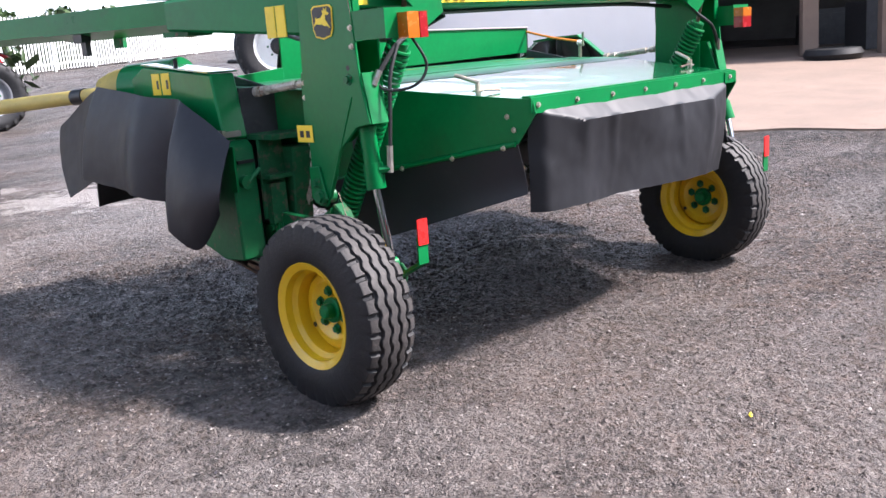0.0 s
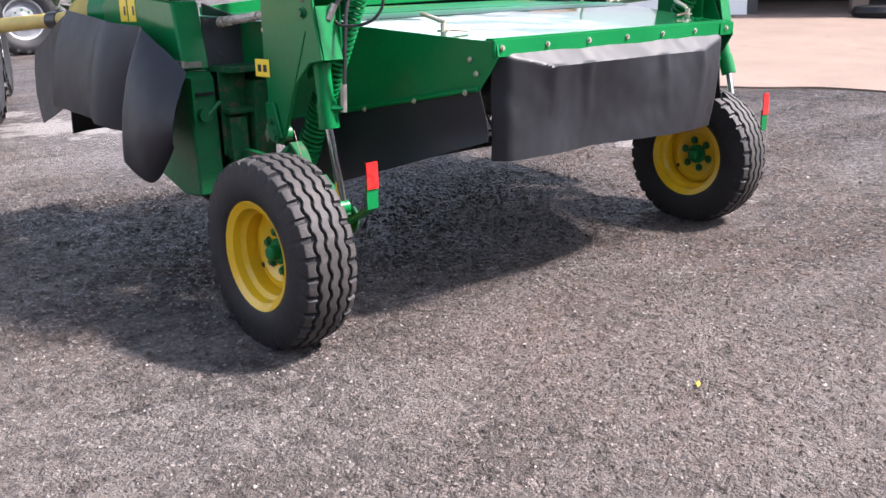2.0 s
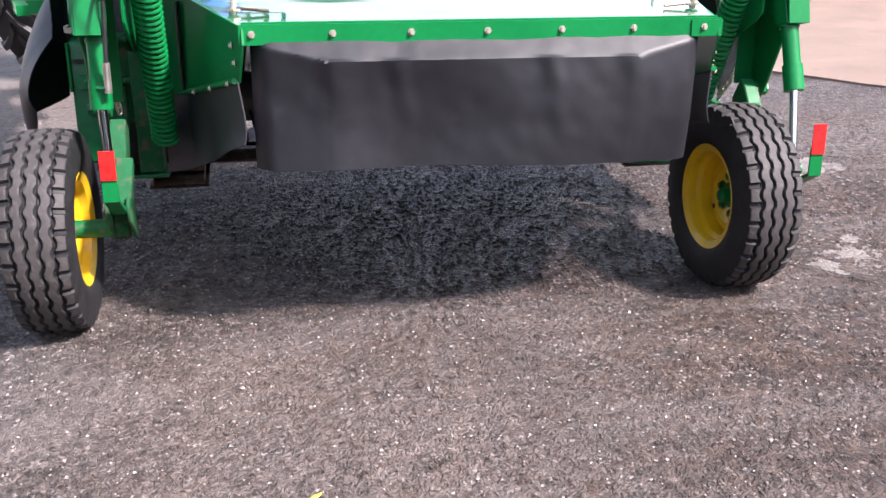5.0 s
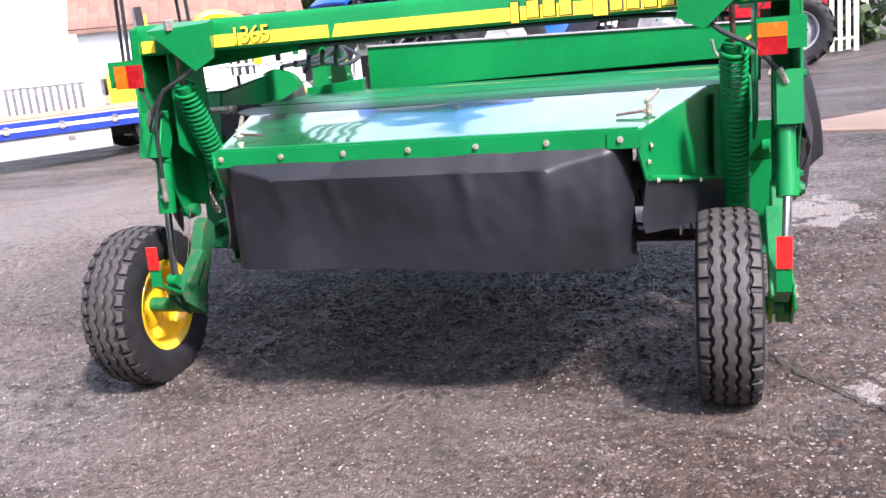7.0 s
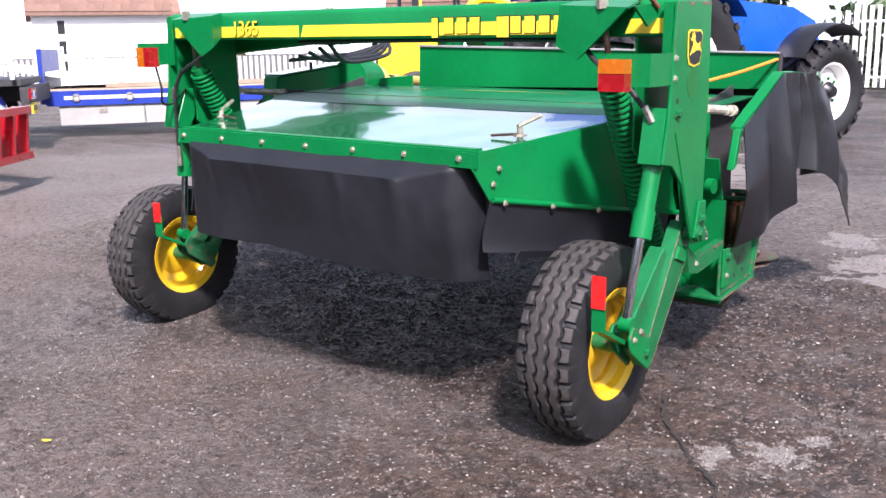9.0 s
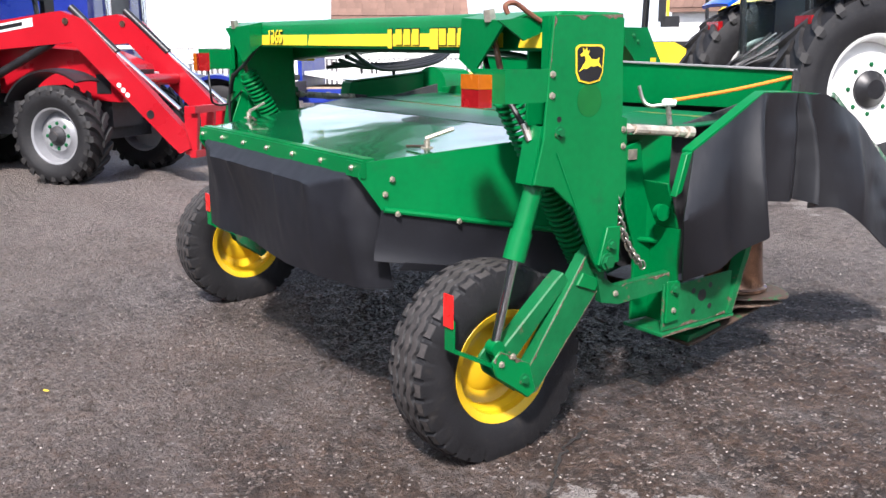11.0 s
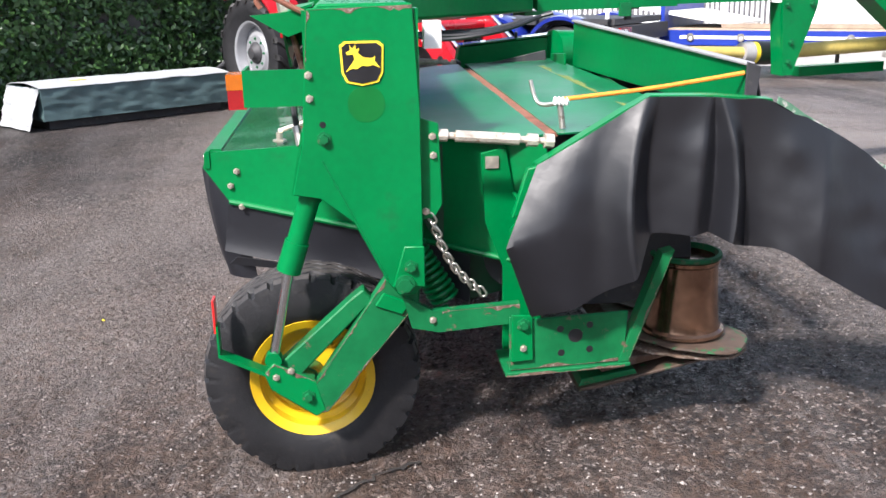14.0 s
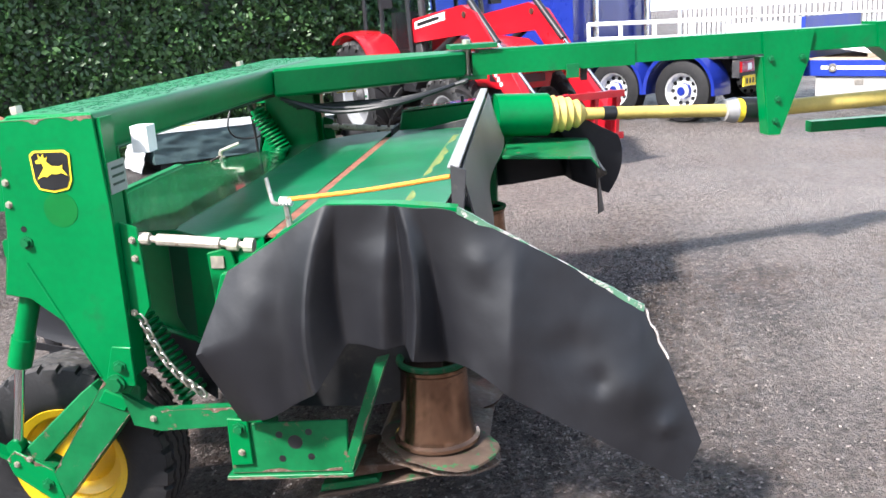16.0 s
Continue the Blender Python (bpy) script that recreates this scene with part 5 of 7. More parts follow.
# a scraped steel strip stiffens the sloping edge; below it the rubber is torn to its pale weave
strip = bmesh.new()
top, foot = V((1.490, 1.462, 1.316)), V((1.447, 1.990, 1.000))
rows = [[strip.verts.new(p + V(q)) for q in ((0.010, 0, -0.016), (0.010, 0.003, 0.004), (-0.002, 0.003, 0.004), (-0.002, 0, -0.016))]
        for p in [top.lerp(foot, k / 12) + V((0, 0, 0.002 * math.sin(k * 2.1))) for k in range(13)]]
for a, b in zip(rows, rows[1:]):
    for i in range(4):
        strip.faces.new((a[i], b[i], b[(i + 1) % 4], a[(i + 1) % 4]))
strip.faces.new(rows[0])
strip.faces.new(rows[-1][::-1])
part("curtain_rail", strip, CURTAIN_STRIP, mower, "scraped green and bare steel edge strip")
torn = bmesh.new()
sweep(torn, [CORNER[0].lerp(TEAR[0], k / 9) + V((0.002, 0.004 * math.sin(k * 1.7), 0.006 - 0.003 * math.cos(k * 2.3))) for k in range(10)], 0.0038, 6)
part("curtain_edge", torn, TORN_WEAVE, mower, "torn pale weave")

# the other end: gear housing, curtain, drive
RIDGE = (V((-1.630, 0.945, 1.163)), V((-1.752, 0.915, 0.910)), V((-1.800, 0.900, 0.622)))
VALLEY = (V((-1.588, 1.045, 1.171)), V((-1.612, 1.070, 0.935)), V((-1.625, 1.085, 0.700)))
FOLD = (V((-1.665, 1.680, 1.245)), V((-1.738, 1.740, 1.030)), V((-1.757, 1.790, 0.795)))
panelled("side_curtain", [
    [(V((-1.590, 0.655, 0.985)), V((-1.690, 0.606, 0.820)), V((-1.690, 0.650, 0.690))),
     (V((-1.610, 0.800, 1.080)), V((-1.755, 0.745, 0.820)), V((-1.735, 0.775, 0.535))), RIDGE],
    [RIDGE, VALLEY],
    [VALLEY, (V((-1.640, 1.240, 1.188)), V((-1.722, 1.270, 0.960)), V((-1.742, 1.280, 0.735))),
     (V((-1.640, 1.380, 1.207)), V((-1.700, 1.430, 0.990)), V((-1.712, 1.450, 0.755))), FOLD],
    [FOLD, (V((-1.640, 1.725, 1.230)), V((-1.668, 1.790, 1.010)), V((-1.685, 1.840, 0.770)))],
    [(V((-1.640, 1.725, 1.230)), V((-1.668, 1.790, 1.010)), V((-1.685, 1.840, 0.770))), (V((-1.645, 1.830, 1.200)), V((-1.670, 1.930, 0.980)), V((-1.695, 1.930, 0.735))),
     (V((-1.690, 2.120, 1.050)), V((-1.705, 2.140, 0.865)), V((-1.720, 2.060, 0.680)))]],
    "black rubber side curtain creased into stiff panels", CURTAIN_DUSTY)
HOUSE = [(1.42, 1.325), (0.83, 1.270), (0.775, 0.985), (1.38, 0.92), (1.57, 1.22), (1.55, 1.272)]
part("gear_housing", plate(HOUSE, "x", -1.545, -1.42, 0.008), GREEN, mower, "green folded gear housing")
part("housing_post", plate([(0.775, 0.982), (0.735, 0.95), (0.72, 0.45), (0.88, 0.44), (1.38, 0.60), (1.38, 0.918)], "x", -1.55, -1.425, 0.008), GREEN_WORN, mower, "green housing post")
part("housing_lid", plate([(1.43, 1.337), (0.835, 1.282), (0.835, 1.274), (1.43, 1.329)], "x", -1.55, -1.40, 0.002), HOOD, mower, "green housing lid")
part("housing_hinge", boxes((-1.562, -1.546, 0.755, 0.87, 1.0, 1.028), bevel=0.003), ZINC, mower, "steel hinge")
part("hinge_strap", boxes((-1.55, -1.47, 0.752, 0.768, 0.998, 1.022), bevel=0.003), STEEL, mower, "rusty hinge strap")
part("lid_knob", tube(bmesh.new(), (-1.50, 1.19, 1.31), (-1.50, 1.19, 1.345), 0.010, n=10), BLACK, mower, "small black knob")
part("housing_rib", boxes((-1.555, -1.545, 0.70, 0.745, 0.76, 0.96), bevel=0.003), GREEN, mower)
part("housing_handle", boxes((-1.53, -1.445, 0.712, 0.722, 0.88, 0.895), bevel=0.003), BLACK, mower, "dark slot")
# dark back wall added behind the ledges in place of the recess shade
part("recess_shade_wall", boxes((-1.425, -1.19, 0.80, 0.812, 0.42, 1.20), bevel=0.002), DARK_IRON, mower, "dark wall standing for the recess shade")
# panel in the duller green, shade put into its tone
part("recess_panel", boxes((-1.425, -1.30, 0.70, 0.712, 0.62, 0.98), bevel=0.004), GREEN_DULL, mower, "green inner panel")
part("housing_bracket", tube(bmesh.new(), (-1.50, 0.695, 0.80), (-1.50, 0.725, 0.80), 0.03, n=18), GREEN_WORN, mower)
part("housing_bracket", sweep(bmesh.new(), [(-1.49, 0.70, 0.80), (-1.43, 0.70, 0.85)], 0.010, 8), GREEN_WORN, mower)
for y in (1.18, 1.27):
    decal(-1.5455, y, 1.188, 0.075, 0.10, -1, 1)
for y0 in (0.455, 0.515):
    sticker = bmesh.new()
    prism(sticker, [(y0, 1.402), (y0, 1.530), (y0 + 0.052, 1.530), (y0 + 0.052, 1.402)], "x", -1.374, -1.368)
    for v in sticker.verts:
        v.co.x -= 0.1474 * (v.co.y - 0.358)
    part("warning_decal", sticker, YELLOW_TAPE, mower, "yellow warning sticker")
part("front_cover", plate([(1.45, 1.07), (1.93, 1.05), (1.975, 0.985), (1.965, 0.985), (1.925, 1.035), (1.45, 1.05)], "x", -1.6, -0.90, 0.004), GREEN_WORN, mower, "green front cover plate")


def front_rubber(u, v):
    x = -1.60 + 0.70 * u
    drop = 0.38 - 0.05 * u if u < 0.40 else 0.02 + 0.13 * max(0.0, 1 - (u - 0.40) / 0.5)
    return (x, 1.97 + 0.03 * v + 0.02 * math.sin(u * 12) * v, 0.995 - drop * v)


part("front_curtain", sheet(bmesh.new(), front_rubber, 60, 10, 0.006), CURTAIN, mower, "torn black rubber front curtain")
# drive shaft under the drawbar
P0, P1, P2 = V((-1.40, 1.50, 1.228)), V((-1.87, 2.883, 1.148)), V((-2.36, 4.50, 1.17))
axis = (P1 - P0).normalized()
part("gear_drum", tube(bmesh.new(), P0 - axis * 0.12, P0 + axis * 0.20, 0.125, 0.125, 28), GREEN, mower, "green gearbox drum")
bell = bmesh.new()
sections = [(0.20, 0.0), (0.20, 0.100), (0.24, 0.112), (0.255, 0.096), (0.29, 0.108), (0.305, 0.092), (0.335, 0.100), (0.35, 0.076), (0.385, 0.086), (0.43, 0.045), (0.43, 0.0)]
lathe(bell, sections, "z", 28)
bell.transform(Matrix.Translation(P0) @ axis.to_track_quat("Z", "Y").to_matrix().to_4x4())
part("shaft_bellows", bell, YELLOW_OLD, mower, "ribbed yellow shaft bellows")
part("drive_shaft", tube(bmesh.new(), P0 + axis * 0.42, P1 - axis * 0.10, 0.036, 0.040, 18), YELLOW_OLD, mower, "faded yellow drive shaft guard")
part("shaft_band", tube(bmesh.new(), P0 + axis * 0.55, P0 + axis * 0.63, 0.042, 0.042, 18), BLACK, mower)
part("shaft_joint", tube(bmesh.new(), P1 - axis * 0.12, P1 - axis * 0.05, 0.066, 0.080, 20), GREY_SHEET, mower, "grey joint cone")
part("shaft_joint", tube(bmesh.new(), P1 - axis * 0.05, P1 - axis * 0.01, 0.075, 0.075, 20), YELLOW_TAPE, mower, "yellow joint ring")
part("shaft_joint", tube(bmesh.new(), P1 - axis * 0.01, P1 + axis * 0.12, 0.080, 0.078, 20), BLACK, mower, "black joint cover")
part("drive_shaft", tube(bmesh.new(), P1 + axis * 0.12, P2, 0.048, 0.052, 18), YELLOW_OLD, mower, "yellow drive shaft guard")
# drawbar
D0, D1 = V((-1.37, 1.24, 1.545)), V((-2.086, 4.12, 1.558))
dv = (D1 - D0).normalized() * 1.03
side_v = V((dv.y, -dv.x, 0)).normalized()


def along_bar(y0, y1, w0, w1, z0, z1, bevel=0.008, cant=0.0):
    """A bar along the drawbar: distances from its hinge, sideways and up; cant lifts the far side of its underside."""
    bm = bmesh.new()
    box(bm, w0, w1, y0, y1, z0, z1)
    for v in bm.verts:
        if v.co.x < 0 and v.co.z < 0:
            v.co.z += cant
    soften(bm, bevel)
    m = Matrix((( side_v.x, dv.x, 0, D0.x), (side_v.y, dv.y, 0, D0.y), (0, dv.z, 1, D0.z), (0, 0, 0, 1)))
    bm.transform(m)
    return bm


part("drawbar", along_bar(0.06, 2.55, -0.075, 0.075, -0.060, 0.070, cant=0.028), GREEN, mower, "green box-section drawbar")
part("drawbar_sleeve", along_bar(0.02, 0.95, -0.082, 0.082, -0.072, 0.055, cant=0.034), GREEN, mower, "green hinge sleeve")
part("hinge_plate", along_bar(-0.10, 0.16, -0.10, 0.10, 0.080, 0.105), GREEN_WORN, mower)
part("hinge_plate", along_bar(-0.06, 0.10, -0.08, 0.08, -0.095, -0.072), GREEN_WORN, mower)
part("hinge_pin", tube(bmesh.new(), D0 + V((0, 0, -0.10)), D0 + V((0, 0, 0.13)), 0.025), ZINC, mower, "steel hinge pin")
hang = bmesh.new()
prism(hang, [(1.70, 0.062), (2.01, 0.062), (1.98, -0.12), (1.825, -0.545), (1.755, -0.545), (1.715, -0.10)], "x", 0.082, 0.094)
soften(hang, 0.004)
hang.transform(Matrix(((side_v.x, dv.x, 0, D0.x), (side_v.y, dv.y, 0, D0.y), (0, dv.z, 1, D0.z), (0, 0, 0, 1))))
part("shaft_hanger", hang, GREEN, mower, "green shaft hanger plate")
hang = bmesh.new()
prism(hang, [(1.70, -0.075), (1.714, -0.075), (1.769, -0.545), (1.755, -0.545)], "x", -0.02, 0.082)
hang.transform(Matrix(((side_v.x, dv.x, 0, D0.x), (side_v.y, dv.y, 0, D0.y), (0, dv.z, 1, D0.z), (0, 0, 0, 1))))
part("shaft_hanger", hang, GREEN, mower)
for a, z in ((1.75, -0.09), (1.94, -0.09), (1.80, -0.33), (1.79, -0.46)):
    p = D0 + dv * a + side_v * 0.094 + V((0, 0, z))
    ob = part("bolt", None, None, mower, mesh=BOLT_BIG)
    ob.matrix_basis = Matrix.Translation(p) @ side_v.to_track_quat("Z", "Y").to_matrix().to_4x4()
part("pipe_clip", along_bar(0.68, 0.74, -0.07, -0.01, -0.085, -0.030), BLACK, mower, "black pipe clip under the drawbar")
part("pipe_clip", along_bar(0.665, 0.70, -0.06, -0.03, -0.150, -0.080), BLACK, mower)
part("pipe_bracket", along_bar(0.55, 0.62, 0.075, 0.10, -0.12, -0.04), GREEN_WORN, mower)
# head of the drawbar, on the tractor's links
head = bmesh.new()
prism(head, [(2.40, 0.085), (2.77, 0.085), (3.08, -0.28), (3.42, -0.54), (3.42, -0.66), (3.12, -0.66), (2.74, -0.30), (2.42, -0.065)], "x", -0.09, 0.09)
soften(head, 0.01)
head.transform(Matrix(((side_v.x, dv.x, 0, D0.x), (side_v.y, dv.y, 0, D0.y), (0, dv.z, 1, D0.z), (0, 0, 0, 1))))
part("drawbar_head", head, GREEN, mower, "green drawbar head plate")
part("head_decal", along_bar(2.84, 2.93, 0.090, 0.093, -0.27, -0.17, 0), YELLOW_TAPE, mower, "yellow warning sticker")
part("link_bar", along_bar(3.22, 3.32, -0.42, 0.42, -0.66, -0.56), GREEN, mower, "green cross shaft on the tractor links")
part("link_bar", along_bar(2.8, 3.5, 0.30, 0.36, -0.70, -0.62), GREEN, mower)
arm = bmesh.new()
sweep(arm, bend((0.12, 2.80, -0.66), (0.13, 2.95, -0.73), (0.13, 3.3, -0.72), (0.13, 3.6, -0.64), steps=5), 0.045, 10)
arm.transform(Matrix(((side_v.x, dv.x, 0, D0.x), (side_v.y, dv.y, 0, D0.y), (0, dv.z, 1, D0.z), (0, 0, 0, 1))))
part("link_arm", arm, GREEN, mower, "green round link arm")
for a, z in ((2.55, 0.02), (2.62, -0.03), (2.92, -0.36), (3.05, -0.46)):
    ob = part("bolt", None, None, mower, mesh=BOLT_BIG)
    ob.matrix_basis = Matrix.Translation(D0 + dv * a + side_v * 0.09 + V((0, 0, z))) @ side_v.to_track_quat("Z", "Y").to_matrix().to_4x4()
part("parking_stand", along_bar(2.25, 3.0, -0.42, -0.34, -0.62, -0.55), GREEN, mower, "green folded parking stand")
random.seed(3)
for k in range(5):
    a, z = -0.55 - 0.07 * k, 1.46 - 0.02 * k
    hose = bend((a, 0.36, z), (a - 0.1, 0.6, 1.36 + 0.04 * random.random()), (a - 0.12, 0.95, 1.40), (-0.95 + 0.02 * k, 1.28, 1.48), steps=7)
    part("hydraulic_hose", sweep(bmesh.new(), hose, 0.011, 7), HOSE, mower, "black hydraulic hose")
hose = bend((-0.7, 0.30, 1.47), (-0.3, 0.30, 1.475), (0.2, 0.28, 1.478), (0.8, 0.26, 1.475), (1.15, 0.2, 1.45), steps=7)
part("hydraulic_hose", sweep(bmesh.new(), hose, 0.011, 7), HOSE, mower, "black hydraulic hose")
part("manual_tube", boxes((1.18, 1.245, 0.40, 0.455, 1.47, 1.555), bevel=0.014), WHITE, mower, "white plastic document tube")
part("type_plate", boxes((1.26, 1.372, 0.372, 0.3745, 1.36, 1.46)), GREY_SHEET, mower, "grey type plate")
for k in range(3):
    part("plate_bar", boxes((1.275, 1.355, 0.3745, 0.3755, 1.385 + 0.025 * k, 1.393 + 0.025 * k)), BLACK, mower, "dark printed bar")
wing = bmesh.new()
prism(wing, [(-0.13, 1.585), (0.05, 1.60), (0.05, 1.545), (-0.02, 1.52)], "x", 1.30, 1.31)
part("bracket_wing", wing, GREEN, mower)
strap = bend((1.314, 0.045, 1.585), (1.314, -0.01, 1.612), (1.314, -0.065, 1.640), (1.314, -0.105, 1.632), (1.314, -0.095, 1.606), steps=5)
part("rusty_hook", sweep(bmesh.new(), strap, 0.009, 8), RUST_SEAM, mower, "rusty bent hook")


# ---- things round about: tractors ----
def finish_rubber(bm, name, mat=None):
    bmesh.ops.recalc_face_normals(bm, faces=bm.faces)
    me = bpy.data.meshes.new(name)
    bm.to_mesh(me)
    bm.free()
    me.materials.append(mat or TYRE)
    me.shade_smooth()
    me.set_sharp_from_angle(angle=radians(35))
    return me


def lugged_tyre(radius, width, rim, lugs=20):
    bm = bmesh.new()
    h = width / 2
    prof = [(-h * 0.72, rim), (-h * 0.98, rim + (radius - rim) * 0.35), (-h, rim + (radius - rim) * 0.6), (-h * 0.86, radius - 0.055), (-h * 0.4, radius - 0.035),
            (h * 0.4, radius - 0.035), (h * 0.86, radius - 0.055), (h, rim + (radius - rim) * 0.6), (h * 0.98, rim + (radius - rim) * 0.35), (h * 0.72, rim)]
    lathe(bm, prof, "y", 56, closed=True)
    carcass = finish_rubber(bm, "tyre")
    blocks = []
    for side in (-1, 1):
        bm = bmesh.new()
        th = 0.0
        pts = []
        for w, ahead in ((0.03, 0.0), (0.35, 0.13), (0.70, 0.22), (0.88, 0.25), (1.02, 0.26)):
            r = radius if w < 0.75 else radius - 0.012 if w < 0.95 else radius - 0.11
            base = radius - 0.045 - (0.015 if w > 0.7 else 0)
            pts.append((side * w * h, th + ahead * 1.1, r, base))
        rows = []
        for y, t, r, base in pts:
            half = (0.030 + 0.012 * (1 - abs(y) / h)) / radius
            rows.append([bm.verts.new((q * math.cos(t + d), y, q * math.sin(t + d))) for q, d in ((base, -half * 1.5), (r, -half), (r, half), (base, half * 1.5))])
        for a, b in zip(rows, rows[1:]):
            for i in range(3):
                bm.faces.new((a[i], a[i + 1], b[i + 1], b[i]))
        bm.faces.new(rows[0])
        bm.faces.new(rows[-1][::-1])
        blocks.append(finish_rubber(bm, "tread_lug", LUG))
    return carcass, blocks, lugs


TYRES = {}


def tractor_wheel(parent, x, y, radius, width, rim, rim_mat, hub_mat, rim_label):
    key = (radius, width, rim)
    if key not in TYRES:
        TYRES[key] = lugged_tyre(radius, width, rim)
    w = new("wheel")
    w.parent, w.location = parent, (x, y, radius - 0.02)
    carcass, blocks, lugs = TYRES[key]
    tyre = part("tyre", None, None, w, "black lugged tractor tyre", mesh=carcass)
    for k in range(lugs * 2):
        lug = part("tread_lug", None, None, tyre, mesh=blocks[k % 2])
        lug.matrix_basis = pose(0, 0, 0, 0, -180 * k / lugs, 0)
    s = 1 if y > 0 else -1
    h = width / 2
    rm = lathe(bmesh.new(), [(-h * 0.74, rim * 1.03), (-h * 0.7, rim * 0.96), (-h * 0.2, rim * 0.90), (h * 0.2, rim * 0.90), (h * 0.7, rim * 0.96), (h * 0.74, rim * 1.03),
                             (h * 0.66, rim * 0.93), (h * 0.2, rim * 0.86), (-h * 0.2, rim * 0.86), (-h * 0.66, rim * 0.93)], "y", 48, closed=True)
    part("rim", rm, rim_mat, w, rim_label)
    c = s * h * 0.25
    part("wheel_disc", lathe(bmesh.new(), [(c - s * h * 0.2, rim * 0.88), (c, rim * 0.62), (c + s * 0.03, rim * 0.55), (c + s * 0.03, 0.0)], "y", 40), rim_mat, w, rim_label)
    part("hub", lathe(bmesh.new(), [(c, rim * 0.36), (c + s * 0.05, rim * 0.34), (c + s * 0.09, rim * 0.22), (c + s * 0.12, rim * 0.18), (c + s * 0.12, 0.0)], "y", 20), hub_mat, w, "dark wheel hub")
    for k in range(8):
        a = k * math.pi / 4
        b = part("wheel_nut", None, None, w, mesh=BOLT_BIG)
        b.matrix_basis = pose(rim * 0.45 * math.cos(a), c + s * 0.03, rim * 0.45 * math.sin(a), -90 * s, 0, 0)
    return w


def fender(parent, x, y, r, w, mat, a0, a1, thick=0.03, label=""):
    bm = bmesh.new()
    cz = r - 0.12
    def at(u, v):
        t = a0 + (a1 - a0) * u
        rr = r + 0.02 * math.sin(math.pi * v)
        return (x + rr * math.cos(t), y + (v - 0.5) * w, cz + rr * math.sin(t))
    part("fender", sheet(bm, at, 24, 6, thick), mat, parent, label)


def tractor(m, mat, rim_mat, hub_mat, label, colour, loader=False, rear=0.86, front=0.58):
    """A modern tractor. Its own x is ahead, its origin on the ground below the rear axle."""
    t = thing("tractor", m, label, "tractor", "tractors in the yard")
    base, fw = 2.45, 0.40
    for y in (0.86, -0.86):
        tractor_wheel(t, 0, y, rear, 0.48, rear * 0.56, rim_mat, hub_mat, "painted rear rim")
        tractor_wheel(t, base, y * 0.95, front, fw, front * 0.56, rim_mat, hub_mat, "painted front rim")
        fender(t, 0, y * 1.0, rear + 0.10, 0.52, mat, radians(35), radians(124), 0.035, colour + " rear fender")
        fender(t, base, y * 0.95, front + 0.13, 0.40, BLACK, radians(55), radians(150), 0.02, "black front mudguard")
    part("rear_axle", boxes((-0.18, 0.2, -0.75, 0.75, rear - 0.2, rear + 0.12), bevel=0.05), DARK_IRON, t, "dark axle housing")
    part("front_axle", boxes((base - 0.12, base + 0.12, -0.70, 0.70, front - 0.12, front + 0.10), bevel=0.04), DARK_IRON, t, "dark front axle")
    part("gearbox", boxes((-0.25, 1.9, -0.24, 0.24, 0.5, 1.1), bevel=0.06), DARK_IRON, t, "dark gearbox")
    part("engine", boxes((1.3, 2.75, -0.28, 0.28, 0.62, 1.05), bevel=0.04), DARK_IRON, t, "dark engine")
    hood = bmesh.new()
    prism(hood, [(1.15, 1.02), (2.95, 0.92), (3.02, 1.12), (2.92, 1.36), (2.5, 1.52), (1.15, 1.62)], "y", -0.34, 0.34)
    part("bonnet", soften(hood, 0.07, 2), mat, t, colour + " bonnet")
    part("grille", boxes((2.6, 2.80, -0.345, 0.345, 1.02, 1.25), bevel=0.02), BLACK, t, "black side grille")
    part("front_grille", boxes((2.97, 3.02, -0.22, 0.22, 1.0, 1.3), bevel=0.02), BLACK, t, "black front grille")
    for y in (-0.24, 0.24):
        part("headlight", boxes((2.95, 3.01, y - 0.09, y + 0.09, 1.18, 1.27), bevel=0.015), WHITE, t, "clear headlight")
    # cab
    post = bmesh.new()
    for y in (-0.62, 0.62):
        for a, b in (((-0.32, y, 1.15), (-0.42, y * 0.95, 2.52)), ((0.28, y * 1.05, 1.0), (0.22, y, 2.52)), ((1.12, y, 0.95), (0.92, y * 0.95, 2.52))):
            tube(post, a, b, 0.036, n=8)
        tube(post, (-0.42, y * 0.95, 2.50), (0.92, y * 0.95, 2.50), 0.035, n=8)
    part("cab_frame", post, BLACK, t, "black cab pillars")
    part("cab_roof", boxes((-0.55, 1.05, -0.66, 0.66, 2.50, 2.70), bevel=0.06), mat if not loader else GREY_SHEET, t, "cab roof")
    part("cab_floor", boxes((-0.4, 1.15, -0.60, 0.60, 0.85, 1.08), bevel=0.03), BLACK, t)
    for y in (-0.60, 0.60):
        pane = part("cab_window", plate([(-0.30, 1.17), (1.08, 1.02), (0.90, 2.48), (-0.40, 2.48)], "y", y - 0.004, y + 0.004, 0), GLASS, t, "cab side window")
        pane.visible_shadow = False
        part("mirror", boxes((0.85, 0.93, y * 1.5 - 0.09, y * 1.5 + 0.09, 2.0, 2.30), bevel=0.02), BLACK, t, "black mirror")
        part("mirror_arm", tube(bmesh.new(), (0.92, y * 0.95, 2.2), (0.90, y * 1.5, 2.2), 0.014, n=6), BLACK, t)
    for x in (-0.40, 1.02):
        pane = part("cab_window", boxes((x - 0.004, x + 0.004, -0.58, 0.58, 1.18, 2.46)), GLASS, t, "cab window")
        pane.visible_shadow = False
    part("seat", boxes((-0.15, 0.30, -0.24, 0.24, 1.10, 1.40), (-0.22, -0.08, -0.24, 0.24, 1.3, 1.95), bevel=0.04), BLACK, t, "black seat")
